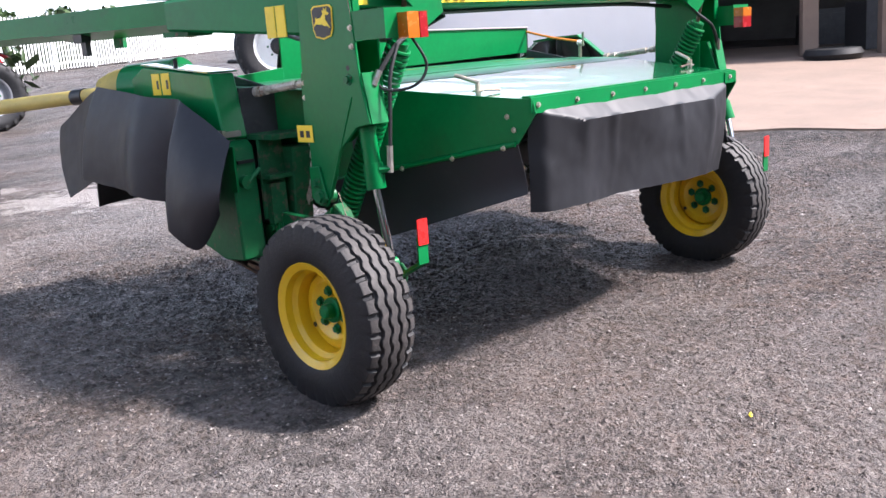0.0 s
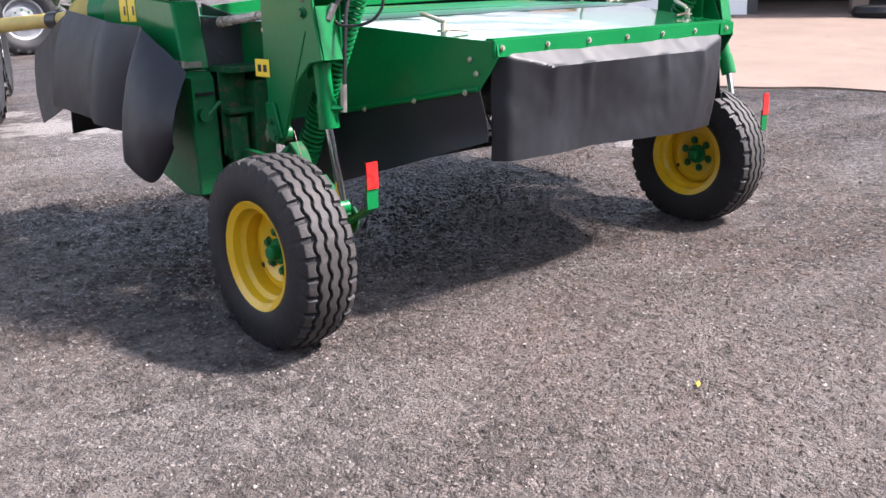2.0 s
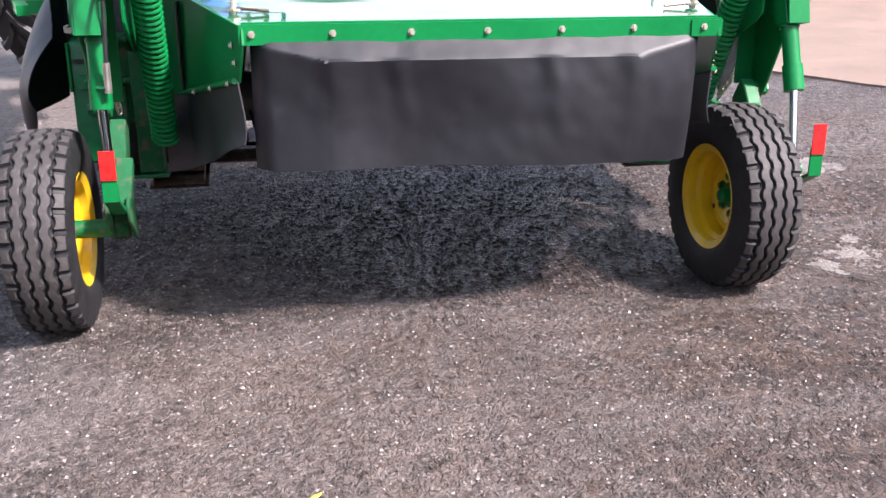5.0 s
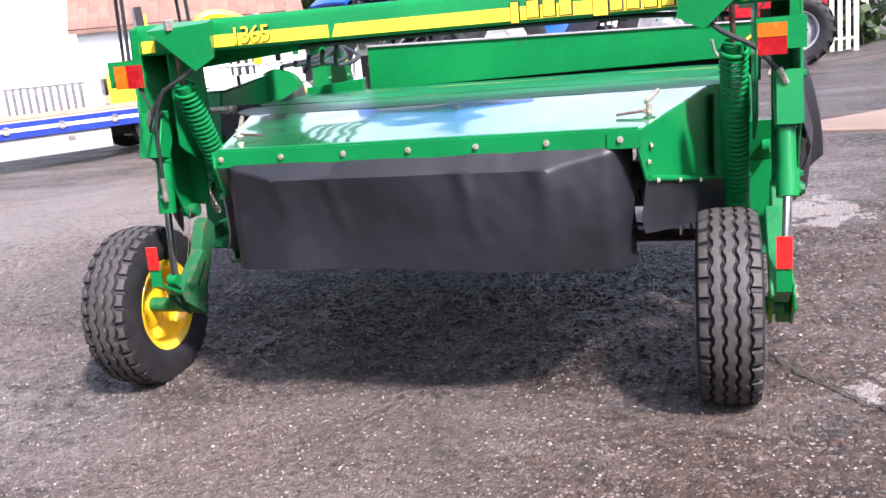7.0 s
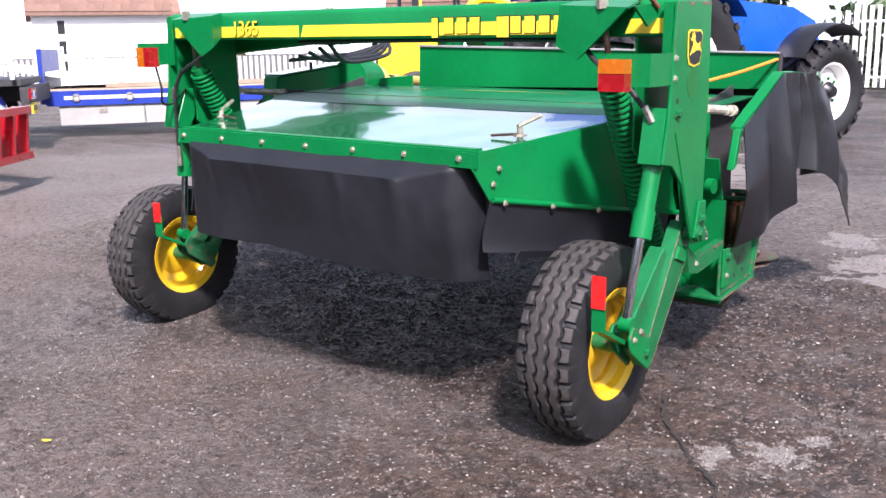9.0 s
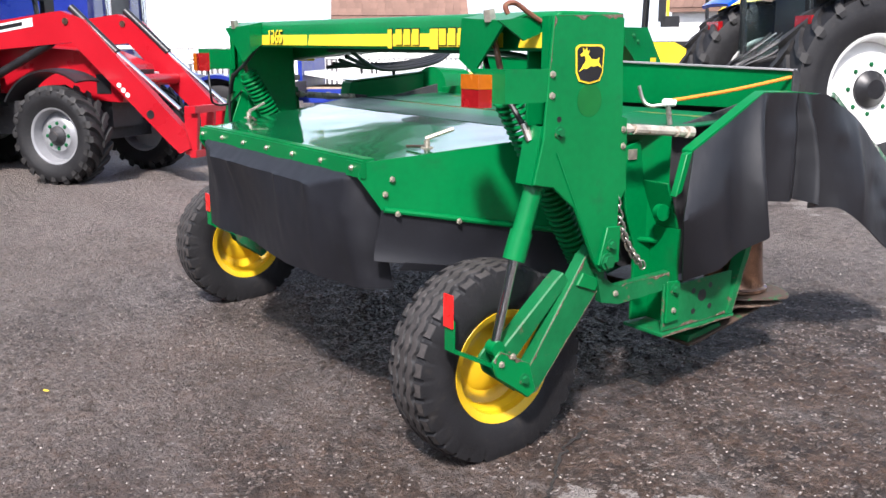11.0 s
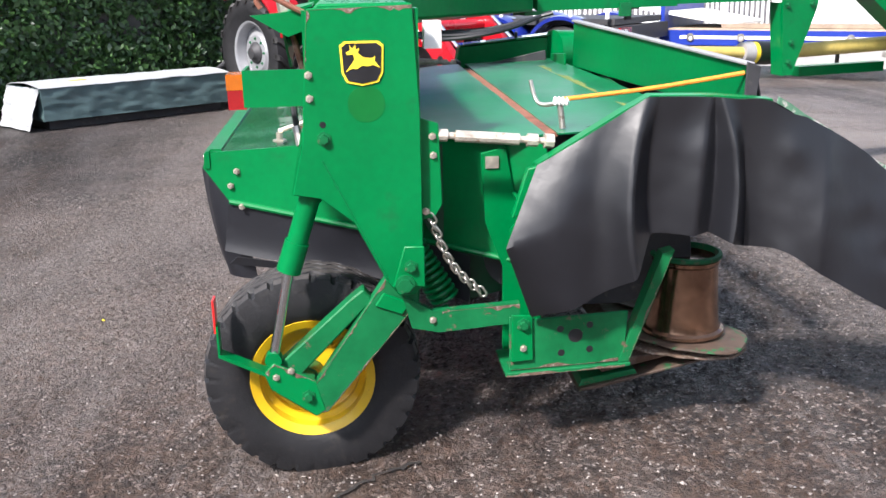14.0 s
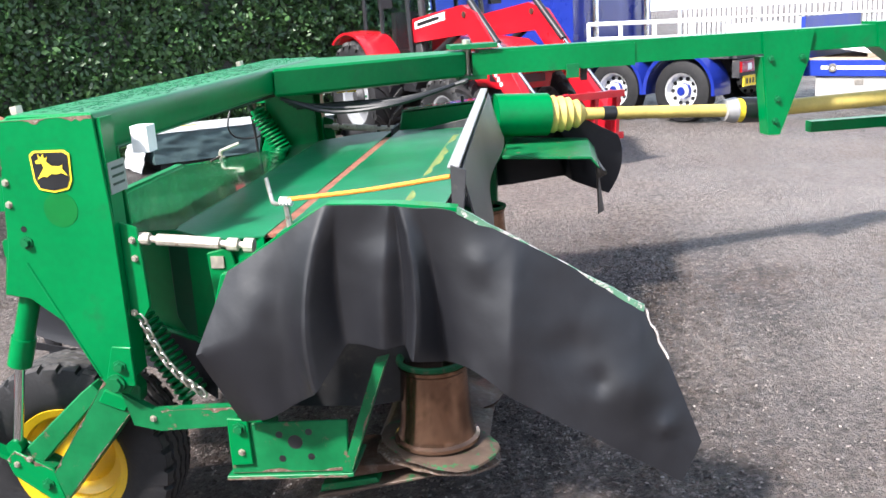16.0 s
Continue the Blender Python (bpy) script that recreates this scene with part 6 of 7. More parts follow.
    part("steering_wheel", lathe(bmesh.new(), [(0.0, 0.17), (0.02, 0.19), (0.04, 0.17), (0.02, 0.16)], "z", 20, (0.62, 0, 1.62), closed=True), BLACK, t, "black steering wheel")
    for y in (-0.45, -0.28, 0.28, 0.45):
        part("work_light", lathe(bmesh.new(), [(1.04, 0.0), (1.04, 0.05), (1.075, 0.05), (1.075, 0.0)], "x", 14, (0, y, 2.60)), WHITE, t, "round work light")
    part("exhaust", tube(bmesh.new(), (1.18, -0.45, 1.2), (1.15, -0.50, 2.6), 0.05, n=12), DARK_IRON, t, "dark exhaust stack")
    for y in (-0.78, 0.78):
        part("tail_lamp", boxes((-0.60, -0.55, y - 0.12, y + 0.12, rear + 0.52, rear + 0.62), bevel=0.012), RED_LENS, t, "red tail lamp")
        part("lift_arm", sweep(bmesh.new(), bend((-0.1, y * 0.45, 0.62), (-0.6, y * 0.5, 0.58), (-1.05, y * 0.55, 0.62), steps=4), 0.035, 8), DARK_IRON, t, "dark lower link")
        part("lift_rod", tube(bmesh.new(), (-0.55, y * 0.5, 0.60), (-0.35, y * 0.4, 1.25), 0.022, n=8), DARK_IRON, t)
        part("step", boxes((0.35, 0.75, y * 0.9 - 0.12, y * 0.9 + 0.12, 0.45, 0.50), (0.35, 0.75, y * 0.9 - 0.12, y * 0.9 + 0.12, 0.72, 0.77), bevel=0.01), BLACK, t, "black cab step")
    part("top_link", tube(bmesh.new(), (-0.25, 0, 1.15), (-0.85, 0, 1.0), 0.03, n=8), DARK_IRON, t)
    random.seed(11)
    for k in range(6):
        y = -0.25 + 0.1 * k
        hose = bend((-0.25, y, 1.35), (-0.55, y + random.uniform(-0.1, 0.1), 1.15), (-0.8, y * 0.6, 0.95 + 0.1 * random.random()), (-0.6, y, 0.8), steps=5)
        part("hydraulic_hose", sweep(bmesh.new(), hose, 0.013, 6), HOSE, t, "black hydraulic hose")
    if loader:
        for y in (-0.52, 0.52):
            arm = bmesh.new()
            prism(arm, [(0.95, 1.58), (1.05, 1.84), (2.35, 1.98), (2.66, 1.88), (3.95, 0.62), (4.0, 0.42), (3.86, 0.36), (3.72, 0.48), (2.48, 1.62), (1.05, 1.52)],
                  "y", y - 0.055, y + 0.055)
            part("loader_arm", soften(arm, 0.02, 2), mat, t, "red front loader arm")
            e = 0.058 if y > 0 else -0.058
            part("loader_decal", plate([(1.12, 1.70), (1.12, 1.80), (1.95, 1.91), (1.95, 1.81)], "y", *sorted((y + e, y + e * 1.05)), 0), WHITE, t, "white decal bar")
            part("decal_bar", plate([(1.2, 1.735), (1.2, 1.785), (1.8, 1.865), (1.8, 1.82)], "y", *sorted((y + e * 1.05, y + e * 1.1)), 0), BLACK, t, "dark lettering bar")
            for k in range(3):
                part("model_mark", tube(bmesh.new(), (3.10 + 0.055 * k, y + e, 1.13 - 0.055 * k), (3.10 + 0.055 * k, y + e * 1.06, 1.13 - 0.055 * k), 0.03, n=12), WHITE, t, "white number mark")
            part("arm_hole", tube(bmesh.new(), (3.50, y - abs(e) * 1.04, 0.80), (3.50, y + abs(e) * 1.04, 0.80), 0.05, n=16), BLACK, t, "dark hole")
            cyl = bmesh.new()
            tube(cyl, (2.45, y * 0.96, 2.02), (3.05, y * 0.96, 1.50), 0.045, n=12)
            part("tilt_cylinder", cyl, BLACK, t, "black tilt cylinder")
            part("cylinder_rod", tube(bmesh.new(), (3.05, y * 0.96, 1.50), (3.85, y * 0.96, 0.86), 0.024, n=10), CHROME, t, "chrome rod")
            part("lift_cylinder", tube(bmesh.new(), (1.15, y, 1.18), (2.15, y, 1.62), 0.05, n=12), BLACK, t, "black lift cylinder")
            tower = plate([(0.98, 0.75), (1.25, 0.75), (1.3, 1.2), (1.16, 1.75), (0.95, 1.75), (0.92, 1.2)], "y", y - 0.03, y + 0.03, 0.01)
            part("loader_tower", tower, DARK_IRON, t, "dark loader bracket")
            part("pin", tube(bmesh.new(), (2.42, y - 0.07, 1.86), (2.42, y + 0.07, 1.86), 0.04, n=10), RUST, t)
        part("cross_tube", tube(bmesh.new(), (3.15, -0.5, 1.18), (3.15, 0.5, 1.18), 0.07, n=14), mat, t, "red cross tube")
        carrier = part("tool_carrier", boxes((4.02, 4.10, -0.58, 0.58, 0.82, 0.90), bevel=0.008), mat, t, "red tool carrier frame")
        part("lower_bar", boxes((4.00, 4.08, -0.58, 0.58, 0.32, 0.40), bevel=0.008), mat, carrier)
        for y in (-0.50, -0.17, 0.17, 0.50):
            part("upright", plate([(3.90, 0.35), (4.05, 0.32), (4.10, 0.88), (3.92, 0.90)], "y", y - 0.03, y + 0.03, 0.006), mat, carrier)
    return t


def yard(x, y, az):
    return pose(x, y, height(x, y), 0, 0, az)


tractor(yard(-10.02, -0.38, 37), RED, GREY_RIM, DARK_IRON, "red tractor with a red front loader and silver wheels", "red", loader=True, rear=0.80, front=0.58)
tractor(yard(-1.75, 6.15, 69), BLUE, WHITE, BLACK, "blue tractor with white rims, hitched to the mower", "blue", rear=0.86)
tractor(yard(0.42, 16.8, -3), RED, GREY_RIM, GREY_RIM, "red tractor with grey wheels parked by the fence", "red", rear=0.98, front=0.68)
tractor(yard(7.70, 13.2, -36), BLUE, WHITE, BLACK, "blue tractor with white rims parked on the rise", "blue", rear=0.86)


# ---- lorry, flatbed and digger ----
def road_wheel(parent, x, y, r=0.5, w=0.3):
    wl = new("wheel")
    wl.parent, wl.location = parent, (x, y, r)
    h = w / 2
    tyre = lathe(bmesh.new(), [(-h, r * 0.58), (-h * 1.02, r * 0.8), (-h * 0.85, r * 0.97), (-h * 0.5, r), (h * 0.5, r), (h * 0.85, r * 0.97), (h * 1.02, r * 0.8), (h, r * 0.58)], "y", 40, closed=True)
    part("tyre", tyre, TYRE, wl, "black lorry tyre")
    s = 1 if y > 0 else -1
    part("rim", lathe(bmesh.new(), [(s * h, r * 0.6), (s * h * 0.9, r * 0.54), (s * h * 0.2, r * 0.46), (s * h * 0.3, r * 0.25), (s * h * 0.9, r * 0.22), (s * h, r * 0.1), (s * h, 0.0)], "y", 32, caps=False), ALLOY, wl, "bright alloy rim")
    part("wheel_hub", lathe(bmesh.new(), [(s * h * 0.3, r * 0.27), (s * h * 0.62, r * 0.25), (s * h * 0.78, r * 0.18), (s * h * 1.06, r * 0.13), (s * h * 1.06, 0.0)], "y", 24), TRUCK_BLUE, wl, "dark blue wheel hub")
    for k in range(10):
        a = 2 * math.pi * k / 10
        part("rim_hole", tube(bmesh.new(), (r * 0.40 * math.cos(a), s * h * 0.20, r * 0.40 * math.sin(a)), (r * 0.40 * math.cos(a), s * h * 0.36, r * 0.40 * math.sin(a)), 0.032, n=12), BLACK, wl, "dark rim hole")


def lorry():
    """A dark blue lorry unit seen from behind and the side. x ahead, origin below its tail."""
    t = thing("lorry", yard(-11.5, 5.25, 232), "dark blue lorry with chrome wheels and red tail lamps", "lorry")
    part("chassis", boxes((0.1, 6.5, -0.45, 0.45, 0.75, 0.98), bevel=0.02), DARK_IRON, t, "dark chassis frame")
    for x in (1.0, 2.3, 5.6):
        for y in (-1.05, 1.05):
            road_wheel(t, x, y)
            fender(t, x, y, 0.62, 0.50, TRUCK_BLUE, radians(-5), radians(185), 0.06, "dark blue mudguard")
    part("cab_body", boxes((3.1, 6.6, -1.22, 1.22, 1.0, 3.6), bevel=0.12), TRUCK_BLUE, t, "dark blue cab")
    part("cab_back_window", boxes((3.08, 3.095, -0.5, 0.5, 2.1, 2.7)), BLACK, t, "dark window")
    for y in (-0.8, 0.8):
        part("exhaust_pipe", tube(bmesh.new(), (2.95, y, 1.0), (2.95, y, 3.9), 0.07, n=14), CHROME, t, "chrome exhaust pipe")
    part("tail_beam", boxes((0.0, 0.12, -1.2, 1.2, 0.72, 0.98), bevel=0.02), DARK_IRON, t, "dark tail beam")
    for y in (0.95,):
        part("tail_lamp", boxes((-0.04, 0.0, y - 0.24, y + 0.24, 0.80, 0.96), bevel=0.02), RED_LENS, t, "red tail lamp")
        part("lamp_lens", boxes((-0.045, -0.04, y - 0.06, y + 0.06, 0.83, 0.93)), WHITE, t, "white lens")
    part("number_plate", boxes((-0.03, 0.0, 0.62, 1.1, 0.58, 0.74)), YELLOW_TAPE, t, "yellow number plate with dark bars")
    for k in range(4):
        part("plate_bar", boxes((-0.034, -0.03, 0.68 + 0.1 * k, 0.73 + 0.1 * k, 0.62, 0.70)), BLACK, t, "dark bar")
    part("deck", boxes((0.1, 2.8, -1.1, 1.1, 1.0, 1.10), bevel=0.02), DARK_IRON, t, "dark deck plate")
    rail = bmesh.new()
    for z in (1.35, 1.6):
        tube(rail, (0.2, 1.18, z), (2.8, 1.18, z), 0.035, n=8)
    for k in range(5):
        tube(rail, (0.2 + 0.65 * k, 1.18, 1.1), (0.2 + 0.65 * k, 1.18, 1.62), 0.035, n=8)
    part("side_rail", rail, WHITE, t, "white tubular side rail")


lorry()


def flatbed():
    """A low flatbed with blue raves, planks and pale lockers. x along it, its near side at y = 0."""
    t = thing("flatbed_truck", yard(-12.54, 5.95, 52), "blue flatbed truck with wooden deck and pale lockers", "truck")
    part("side_rave", boxes((0, 8.2, 0, 0.08, 0.56, 0.82), (0, 8.2, 2.3, 2.38, 0.56, 0.82), bevel=0.01), RAVE_BLUE, t, "blue side rave")
    part("rave_stripe", boxes((0.3, 8.0, -0.006, 0.0, 0.67, 0.73)), WHITE, t, "white stripe")
    for k in range(9):
        part("lashing_ring", lathe(bmesh.new(), [(-0.02, 0.07), (-0.02, 0.035), (0.0, 0.035), (0.0, 0.07)], "y", 16, (0.5 + 0.9 * k, -0.008, 0.70), closed=True), STEEL, t, "steel lashing ring")
    for k in range(12):
        part("plank", boxes((0.05, 8.1, 0.1 + 0.182 * k, 0.27 + 0.182 * k, 0.80, 0.85), bevel=0.006), WOOD, t, "weathered deck plank")
    part("plank", boxes((1.0, 6.4, 0.15, 0.40, 0.86, 0.93), bevel=0.01), WOOD, t, "loose plank")
    part("ramp", plate([(-1.6, 1.35), (1.2, 0.88), (1.2, 0.94), (-1.6, 1.45)], "y", 0.2, 2.2, 0.01), WHITE, t, "pale folded ramp")
    for k, w in enumerate((1.45, 1.35, 1.45, 1.35)):
        x0 = 0.2 + 1.42 * k
        lk = part("locker", boxes((x0, x0 + w, 0.04, 0.5, 0.22, 0.555), bevel=0.012), LOCKER, t, "pale side locker")
        part("locker_catch", boxes((x0 + w * 0.45, x0 + w * 0.55, 0.03, 0.04, 0.42, 0.50), bevel=0.003), STEEL, lk, "steel catch")
    part("chassis", boxes((0.2, 7.9, 0.7, 1.6, 0.35, 0.60), bevel=0.02), DARK_IRON, t, "dark chassis")
    for x in (6.75,):
        for y in (0.22, 2.15):
            w = new("wheel")
            w.parent, w.location = t, (x, y, 0.5)
            h = 0.15
            part("tyre", lathe(bmesh.new(), [(-h, 0.28), (-h, 0.44), (-h * 0.8, 0.49), (h * 0.8, 0.49), (h, 0.44), (h, 0.28)], "y", 36, closed=True), TYRE, w, "black truck tyre")
            part("rim", lathe(bmesh.new(), [(-h, 0.29), (-h * 0.8, 0.26), (-h * 0.2, 0.2), (-h * 0.3, 0.1), (-h * 0.3, 0.0)], "y", 28, caps=False), WHITE, w, "white steel rim")
    part("headboard", boxes((-0.08, 0.0, 0, 2.38, 0.60, 1.55), bevel=0.01), RAVE_BLUE, t, "blue headboard")
    part("headboard_frame", boxes((-0.10, -0.08, 0, 2.38, 0.60, 0.68), (-0.10, -0.08, 0, 0.08, 0.6, 1.55)), WHITE, t, "white headboard edge")
    return t


flatbed()


def digger():
    x, y = -8.95, 12.35
    t = thing("mini_digger", pose(x, y, height(x, y) + 0.86, 0, 0, 40), "yellow mini digger with black cab standing on the flatbed", "digger")
    for s in (-0.55, 0.55):
        tr = bmesh.new()
        prism(tr, [(-0.9, 0.08), (-0.78, 0.0), (0.78, 0.0), (0.9, 0.08), (0.78, 0.16), (-0.78, 0.16)], "y", s - 0.16, s + 0.16)
        part("track", soften(tr, 0.03), TYRE, t, "black rubber track")
    body = bmesh.new()
    prism(body, [(-1.05, 0.06), (0.6, 0.06), (0.6, 0.45), (0.0, 0.80), (-0.80, 0.80), (-1.05, 0.58)], "y", -0.72, 0.72)
    part("upper_body", soften(body, 0.10, 2), DIGGER, t, "yellow rounded upper body")
    part("tail_panel", boxes((-1.10, -1.04, -0.4, 0.4, 0.22, 0.52), bevel=0.03), BLACK, t, "black tail panel")
    cab = bmesh.new()
    for a in (-0.62, 0.58):
        for b in (-0.70, 0.30):
            tube(cab, (a, b, 0.7), (a * 0.92, b, 2.15), 0.035, n=8)
    box(cab, -0.65, 0.62, -0.74, 0.34, 2.12, 2.22)
    box(cab, -0.62, 0.58, -0.71, 0.31, 0.66, 0.82)
    part("cab_frame", cab, BLACK, t, "black cab frame")
    part("seat", boxes((-0.3, 0.05, -0.4, 0.0, 1.1, 1.3), (-0.35, -0.22, -0.4, 0.0, 1.2, 1.75), bevel=0.03), BLACK, t, "black seat")
    part("vest", boxes((-0.20, -0.15, -0.35, -0.1, 1.3, 1.6), bevel=0.02), YELLOW_TAPE, t, "yellow cloth on the seat")
    part("boom", sweep(bmesh.new(), bend((0.5, 0.35, 0.5), (1.0, 0.4, 1.5), (1.9, 0.4, 1.3), (2.0, 0.4, 0.5), steps=5), 0.10, 8), DIGGER, t, "yellow folded boom")
    for y0 in (-0.9, 0.5):
        part("mirror", boxes((0.5, 0.55, y0 - 0.1, y0 + 0.1, 1.9, 2.1), bevel=0.02), BLACK, t, "black mirror")


digger()


def tarped_mower():
    t = thing("covered_disc_mower", pose(-7.60, -3.62, 0, 0, 0, 130), "disc mower under a pale grey tarpaulin beside the hedge", "mower")
    side = bmesh.new()
    n = 30

    def wall(u, v):
        per = [(0, 0), (2.7, 0), (2.7, 0.95), (0, 0.95), (0, 0)]
        f = u * 4
        i = min(int(f), 3)
        a, b = Vector(per[i]), Vector(per[i + 1])
        p = a.lerp(b, f - i)
        rip = 0.025 * noise.noise(Vector((p.x * 4, p.y * 4, v * 2))) + 0.022 * noise.noise(Vector((p.x * 9, p.y * 9, v * 7)))
        return (p.x + rip, p.y + rip - 0.03 * v, 0.52 - 0.40 * v)
    part("tarpaulin_skirt", sheet(side, wall, 128, 16, 0.006), TARP, t, "grey-green tarpaulin skirt")

    def top(u, v):
        x, y = -0.02 + 2.74 * u, -0.02 + 0.99 * v
        return (x, y, 0.525 + 0.05 * math.sin(math.pi * v) + 0.015 * noise.noise(Vector((x * 3, y * 3, 1))))
    part("tarpaulin_top", sheet(bmesh.new(), top, 30, 12, 0.006), TARP_TOP, t, "pale tarpaulin top")

    def end(u, v):
        return (-0.03 - 0.16 * v + 0.05 * noise.noise(Vector((u * 4, v * 3, 4))) + 0.025 * noise.noise(Vector((u * 11, v * 9, 4))), 0.95 * u, 0.52 - 0.50 * v)
    part("tarpaulin_end", sheet(bmesh.new(), end, 26, 16, 0.006), TARP_TOP, t, "pale hanging tarpaulin end")
    part("cutter_bed", boxes((0.1, 2.6, 0.1, 0.85, 0.0, 0.14), bevel=0.02), DARK_IRON, t, "dark cutter bed")
    part("hitch_frame", sweep(bmesh.new(), [(2.7, 0.5, 0.45), (3.3, 0.6, 0.75), (3.4, 0.6, 0.2)], 0.04, 8), DARK_IRON, t, "dark hitch frame")
    part("sticker", boxes((0.5, 0.72, 0.25, 0.36, 0.567, 0.572)), YELLOW_TAPE, t, "yellow sticker")


tarped_mower()


# ---- hedge ----
def hedge():
    h0, d = Vector((-4.9, -9.6, 0)), Vector((-0.65, 0.76, 0)).normalized()
    nrm = Vector((d.y, -d.x, 0))
    length, tall = 12.0, 3.9
    t = thing("hedge", Matrix.Translation(h0), "tall clipped dark green leafy hedge", "hedge")
    # a solid dark sheet stands in for the shade inside the hedge
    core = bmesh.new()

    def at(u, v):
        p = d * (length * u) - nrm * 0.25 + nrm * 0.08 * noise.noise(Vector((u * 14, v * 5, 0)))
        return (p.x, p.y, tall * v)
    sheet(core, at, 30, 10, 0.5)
    part("hedge_core", core, DARK_INSIDE, t, "solid dark core standing for the shaded inside")
    rng = np.random.default_rng(4)
    n = 52000
    u, z = rng.uniform(0, length, n), rng.uniform(0, tall, n)
    verts, faces = np.zeros((n * 4, 3)), np.arange(n * 4).reshape(n, 4)
    for i in range(n):
        bulge = 0.16 * noise.noise(Vector((u[i] * 1.3, z[i] * 1.3, 0))) + 0.08 * noise.noise(Vector((u[i] * 4, z[i] * 4, 3)))
        c = d * float(u[i]) + nrm * (0.10 + bulge + float(rng.uniform(-0.09, 0.06))) + Vector((0, 0, float(z[i])))
        a = Vector(rng.normal(size=3)).normalized()
        b = (nrm * 1.1 + Vector(rng.normal(size=3)) * 0.75).normalized()
        a = (a - b * a.dot(b)).normalized()
        w = a.cross(b)
        s = float(rng.uniform(0.022, 0.048))
        for k, q in enumerate((a * s * 1.5, w * s * 0.8, -a * s * 1.5, -w * s * 0.8)):
            verts[i * 4 + k] = c + q
    ob = part("leaves", None, None, t, "small glossy dark green leaves", kind="stuff", mesh=raw_mesh("leaves", verts, faces, LEAF))


hedge()


# ---- fence, buildings, shed ----
def fence(points, tall, label, gap=0.16):
    t = thing("fence", Matrix.Identity(4), label, "fence", "white fences")
    pale = boxes((-0.045, 0.045, -0.012, 0.012, 0.06, tall), bevel=0.008)
    me = bpy.data.meshes.new("pale")
    pale.to_mesh(me)
    pale.free()
    me.materials.append(WHITE)
    made, rest = 0, bmesh.new()
    posts = []
    for (x0, y0), (x1, y1) in zip(points, points[1:]):
        a, b = Vector((x0, y0, 0)), Vector((x1, y1, 0))
        az = math.degrees(math.atan2(y1 - y0, x1 - x0))
        n = int((b - a).length / gap)
        for k in range(n):
            p = a.lerp(b, k / n)
            p.z = height(p.x, p.y)
            if made < 280:
                ob = part("pale", None, None, t, mesh=me)
                ob.matrix_basis = pose(*p, 0, 0, az)
                made += 1
            else:
                one = bmesh.new()
                box(one, -0.045, 0.045, -0.012, 0.012, 0.06, tall)
                one.transform(pose(*p, 0, 0, az))
                tmp = bpy.data.meshes.new("tmp")
                one.to_mesh(tmp)
                rest.from_mesh(tmp)
                one.free()
                bpy.data.meshes.remove(tmp)
        steps = max(1, int((b - a).length / 2.6))
        for k in range(steps + 1):
            p, q = a.lerp(b, k / steps), a.lerp(b, min(k + 1, steps) / steps)
            p.z, q.z = height(p.x, p.y), height(q.x, q.y)
            back = Vector((-(y1 - y0), x1 - x0, 0)).normalized() * 0.05
            posts.append((p + back, az))
            if k < steps:
                for z in (0.28, tall - 0.35):
                    part("rail", sweep(bmesh.new(), [p + back * 0.7 + Vector((0, 0, z)), q + back * 0.7 + Vector((0, 0, z))], 0.035, 4), WHITE, t)
    for p, az in posts:
        ob = part("post", boxes((-0.05, 0.05, -0.05, 0.05, 0, tall + 0.05), bevel=0.01), WHITE, t)
        ob.matrix_basis = pose(*p, 0, 0, az)
    if rest.verts:
        part("pales", rest, WHITE, t, "white pales far off", kind="stuff")
    else:
        rest.free()


fence([(-2.4, 19.5), (1.5, 19.2), (4.3, 18.95)], 1.85, "white painted palisade fence along the yard")
fence([(7.6, 30.0), (8.9, 31.0), (17.8, 36.8), (24.0, 41.0)], 2.0, "white painted palisade fence on the far rise", 0.2)
fence([(-2.6, 19.6), (-8.5, 18.6), (-22.0, 15.5), (-29.0, 11.5), (-33.0, 6.5)], 1.7, "white painted palisade fence behind the trucks", 0.2)


def bank(name, points, tall, label, seed):
    """A loose hedge of leaves along a line on the ground."""
    rng = np.random.default_rng(seed)
    t = thing(name, Matrix.Identity(4), label, "hedge", "hedges behind the fences")
    verts, stems = [], bmesh.new()
    for (x0, y0), (x1, y1) in zip(points, points[1:]):
        long = math.hypot(x1 - x0, y1 - y0)
        for i in range(int(long * tall * 170)):
            f = rng.uniform()
            x, y = x0 + (x1 - x0) * f, y0 + (y1 - y0) * f
            top = tall * (0.85 + 0.3 * noise.noise(Vector((x * 0.5, y * 0.5, seed))))
            c = np.array((x, y, height(x, y) + top * rng.uniform(0.0, 1.0))) + rng.normal(size=3) * np.array((0.22, 0.22, 0.04))
            a, b = rng.normal(size=3) * 0.09, rng.normal(size=3) * 0.09
            verts += [c + a, c + b, c - a, c - b]
        for k in range(int(long / 0.7)):
            f = (k + 0.5) * 0.7 / long
            x, y = x0 + (x1 - x0) * f, y0 + (y1 - y0) * f
            tube(stems, (x, y, height(x, y) - 0.05), (x + 0.1, y, height(x, y) + tall * 0.8), 0.05, 0.02, 6)
    part("stems", stems, BARK, t, "thin brown stems", kind="stuff")
    faces = np.arange(len(verts)).reshape(-1, 4)
    part("leaves", None, None, t, "grey-green leaves", kind="stuff", mesh=raw_mesh("leaves", np.array(verts), faces, TREE_LEAF))


bank("hedge", [(-3.0, 21.0), (5.0, 20.4)], 2.3, "grey-green hedge behind the white fence", 31)
bank("hedge", [(7.4, 32.5), (17.4, 39.0), (24.0, 43.5)], 2.6, "grey-green hedge on the far rise behind the fence", 32)


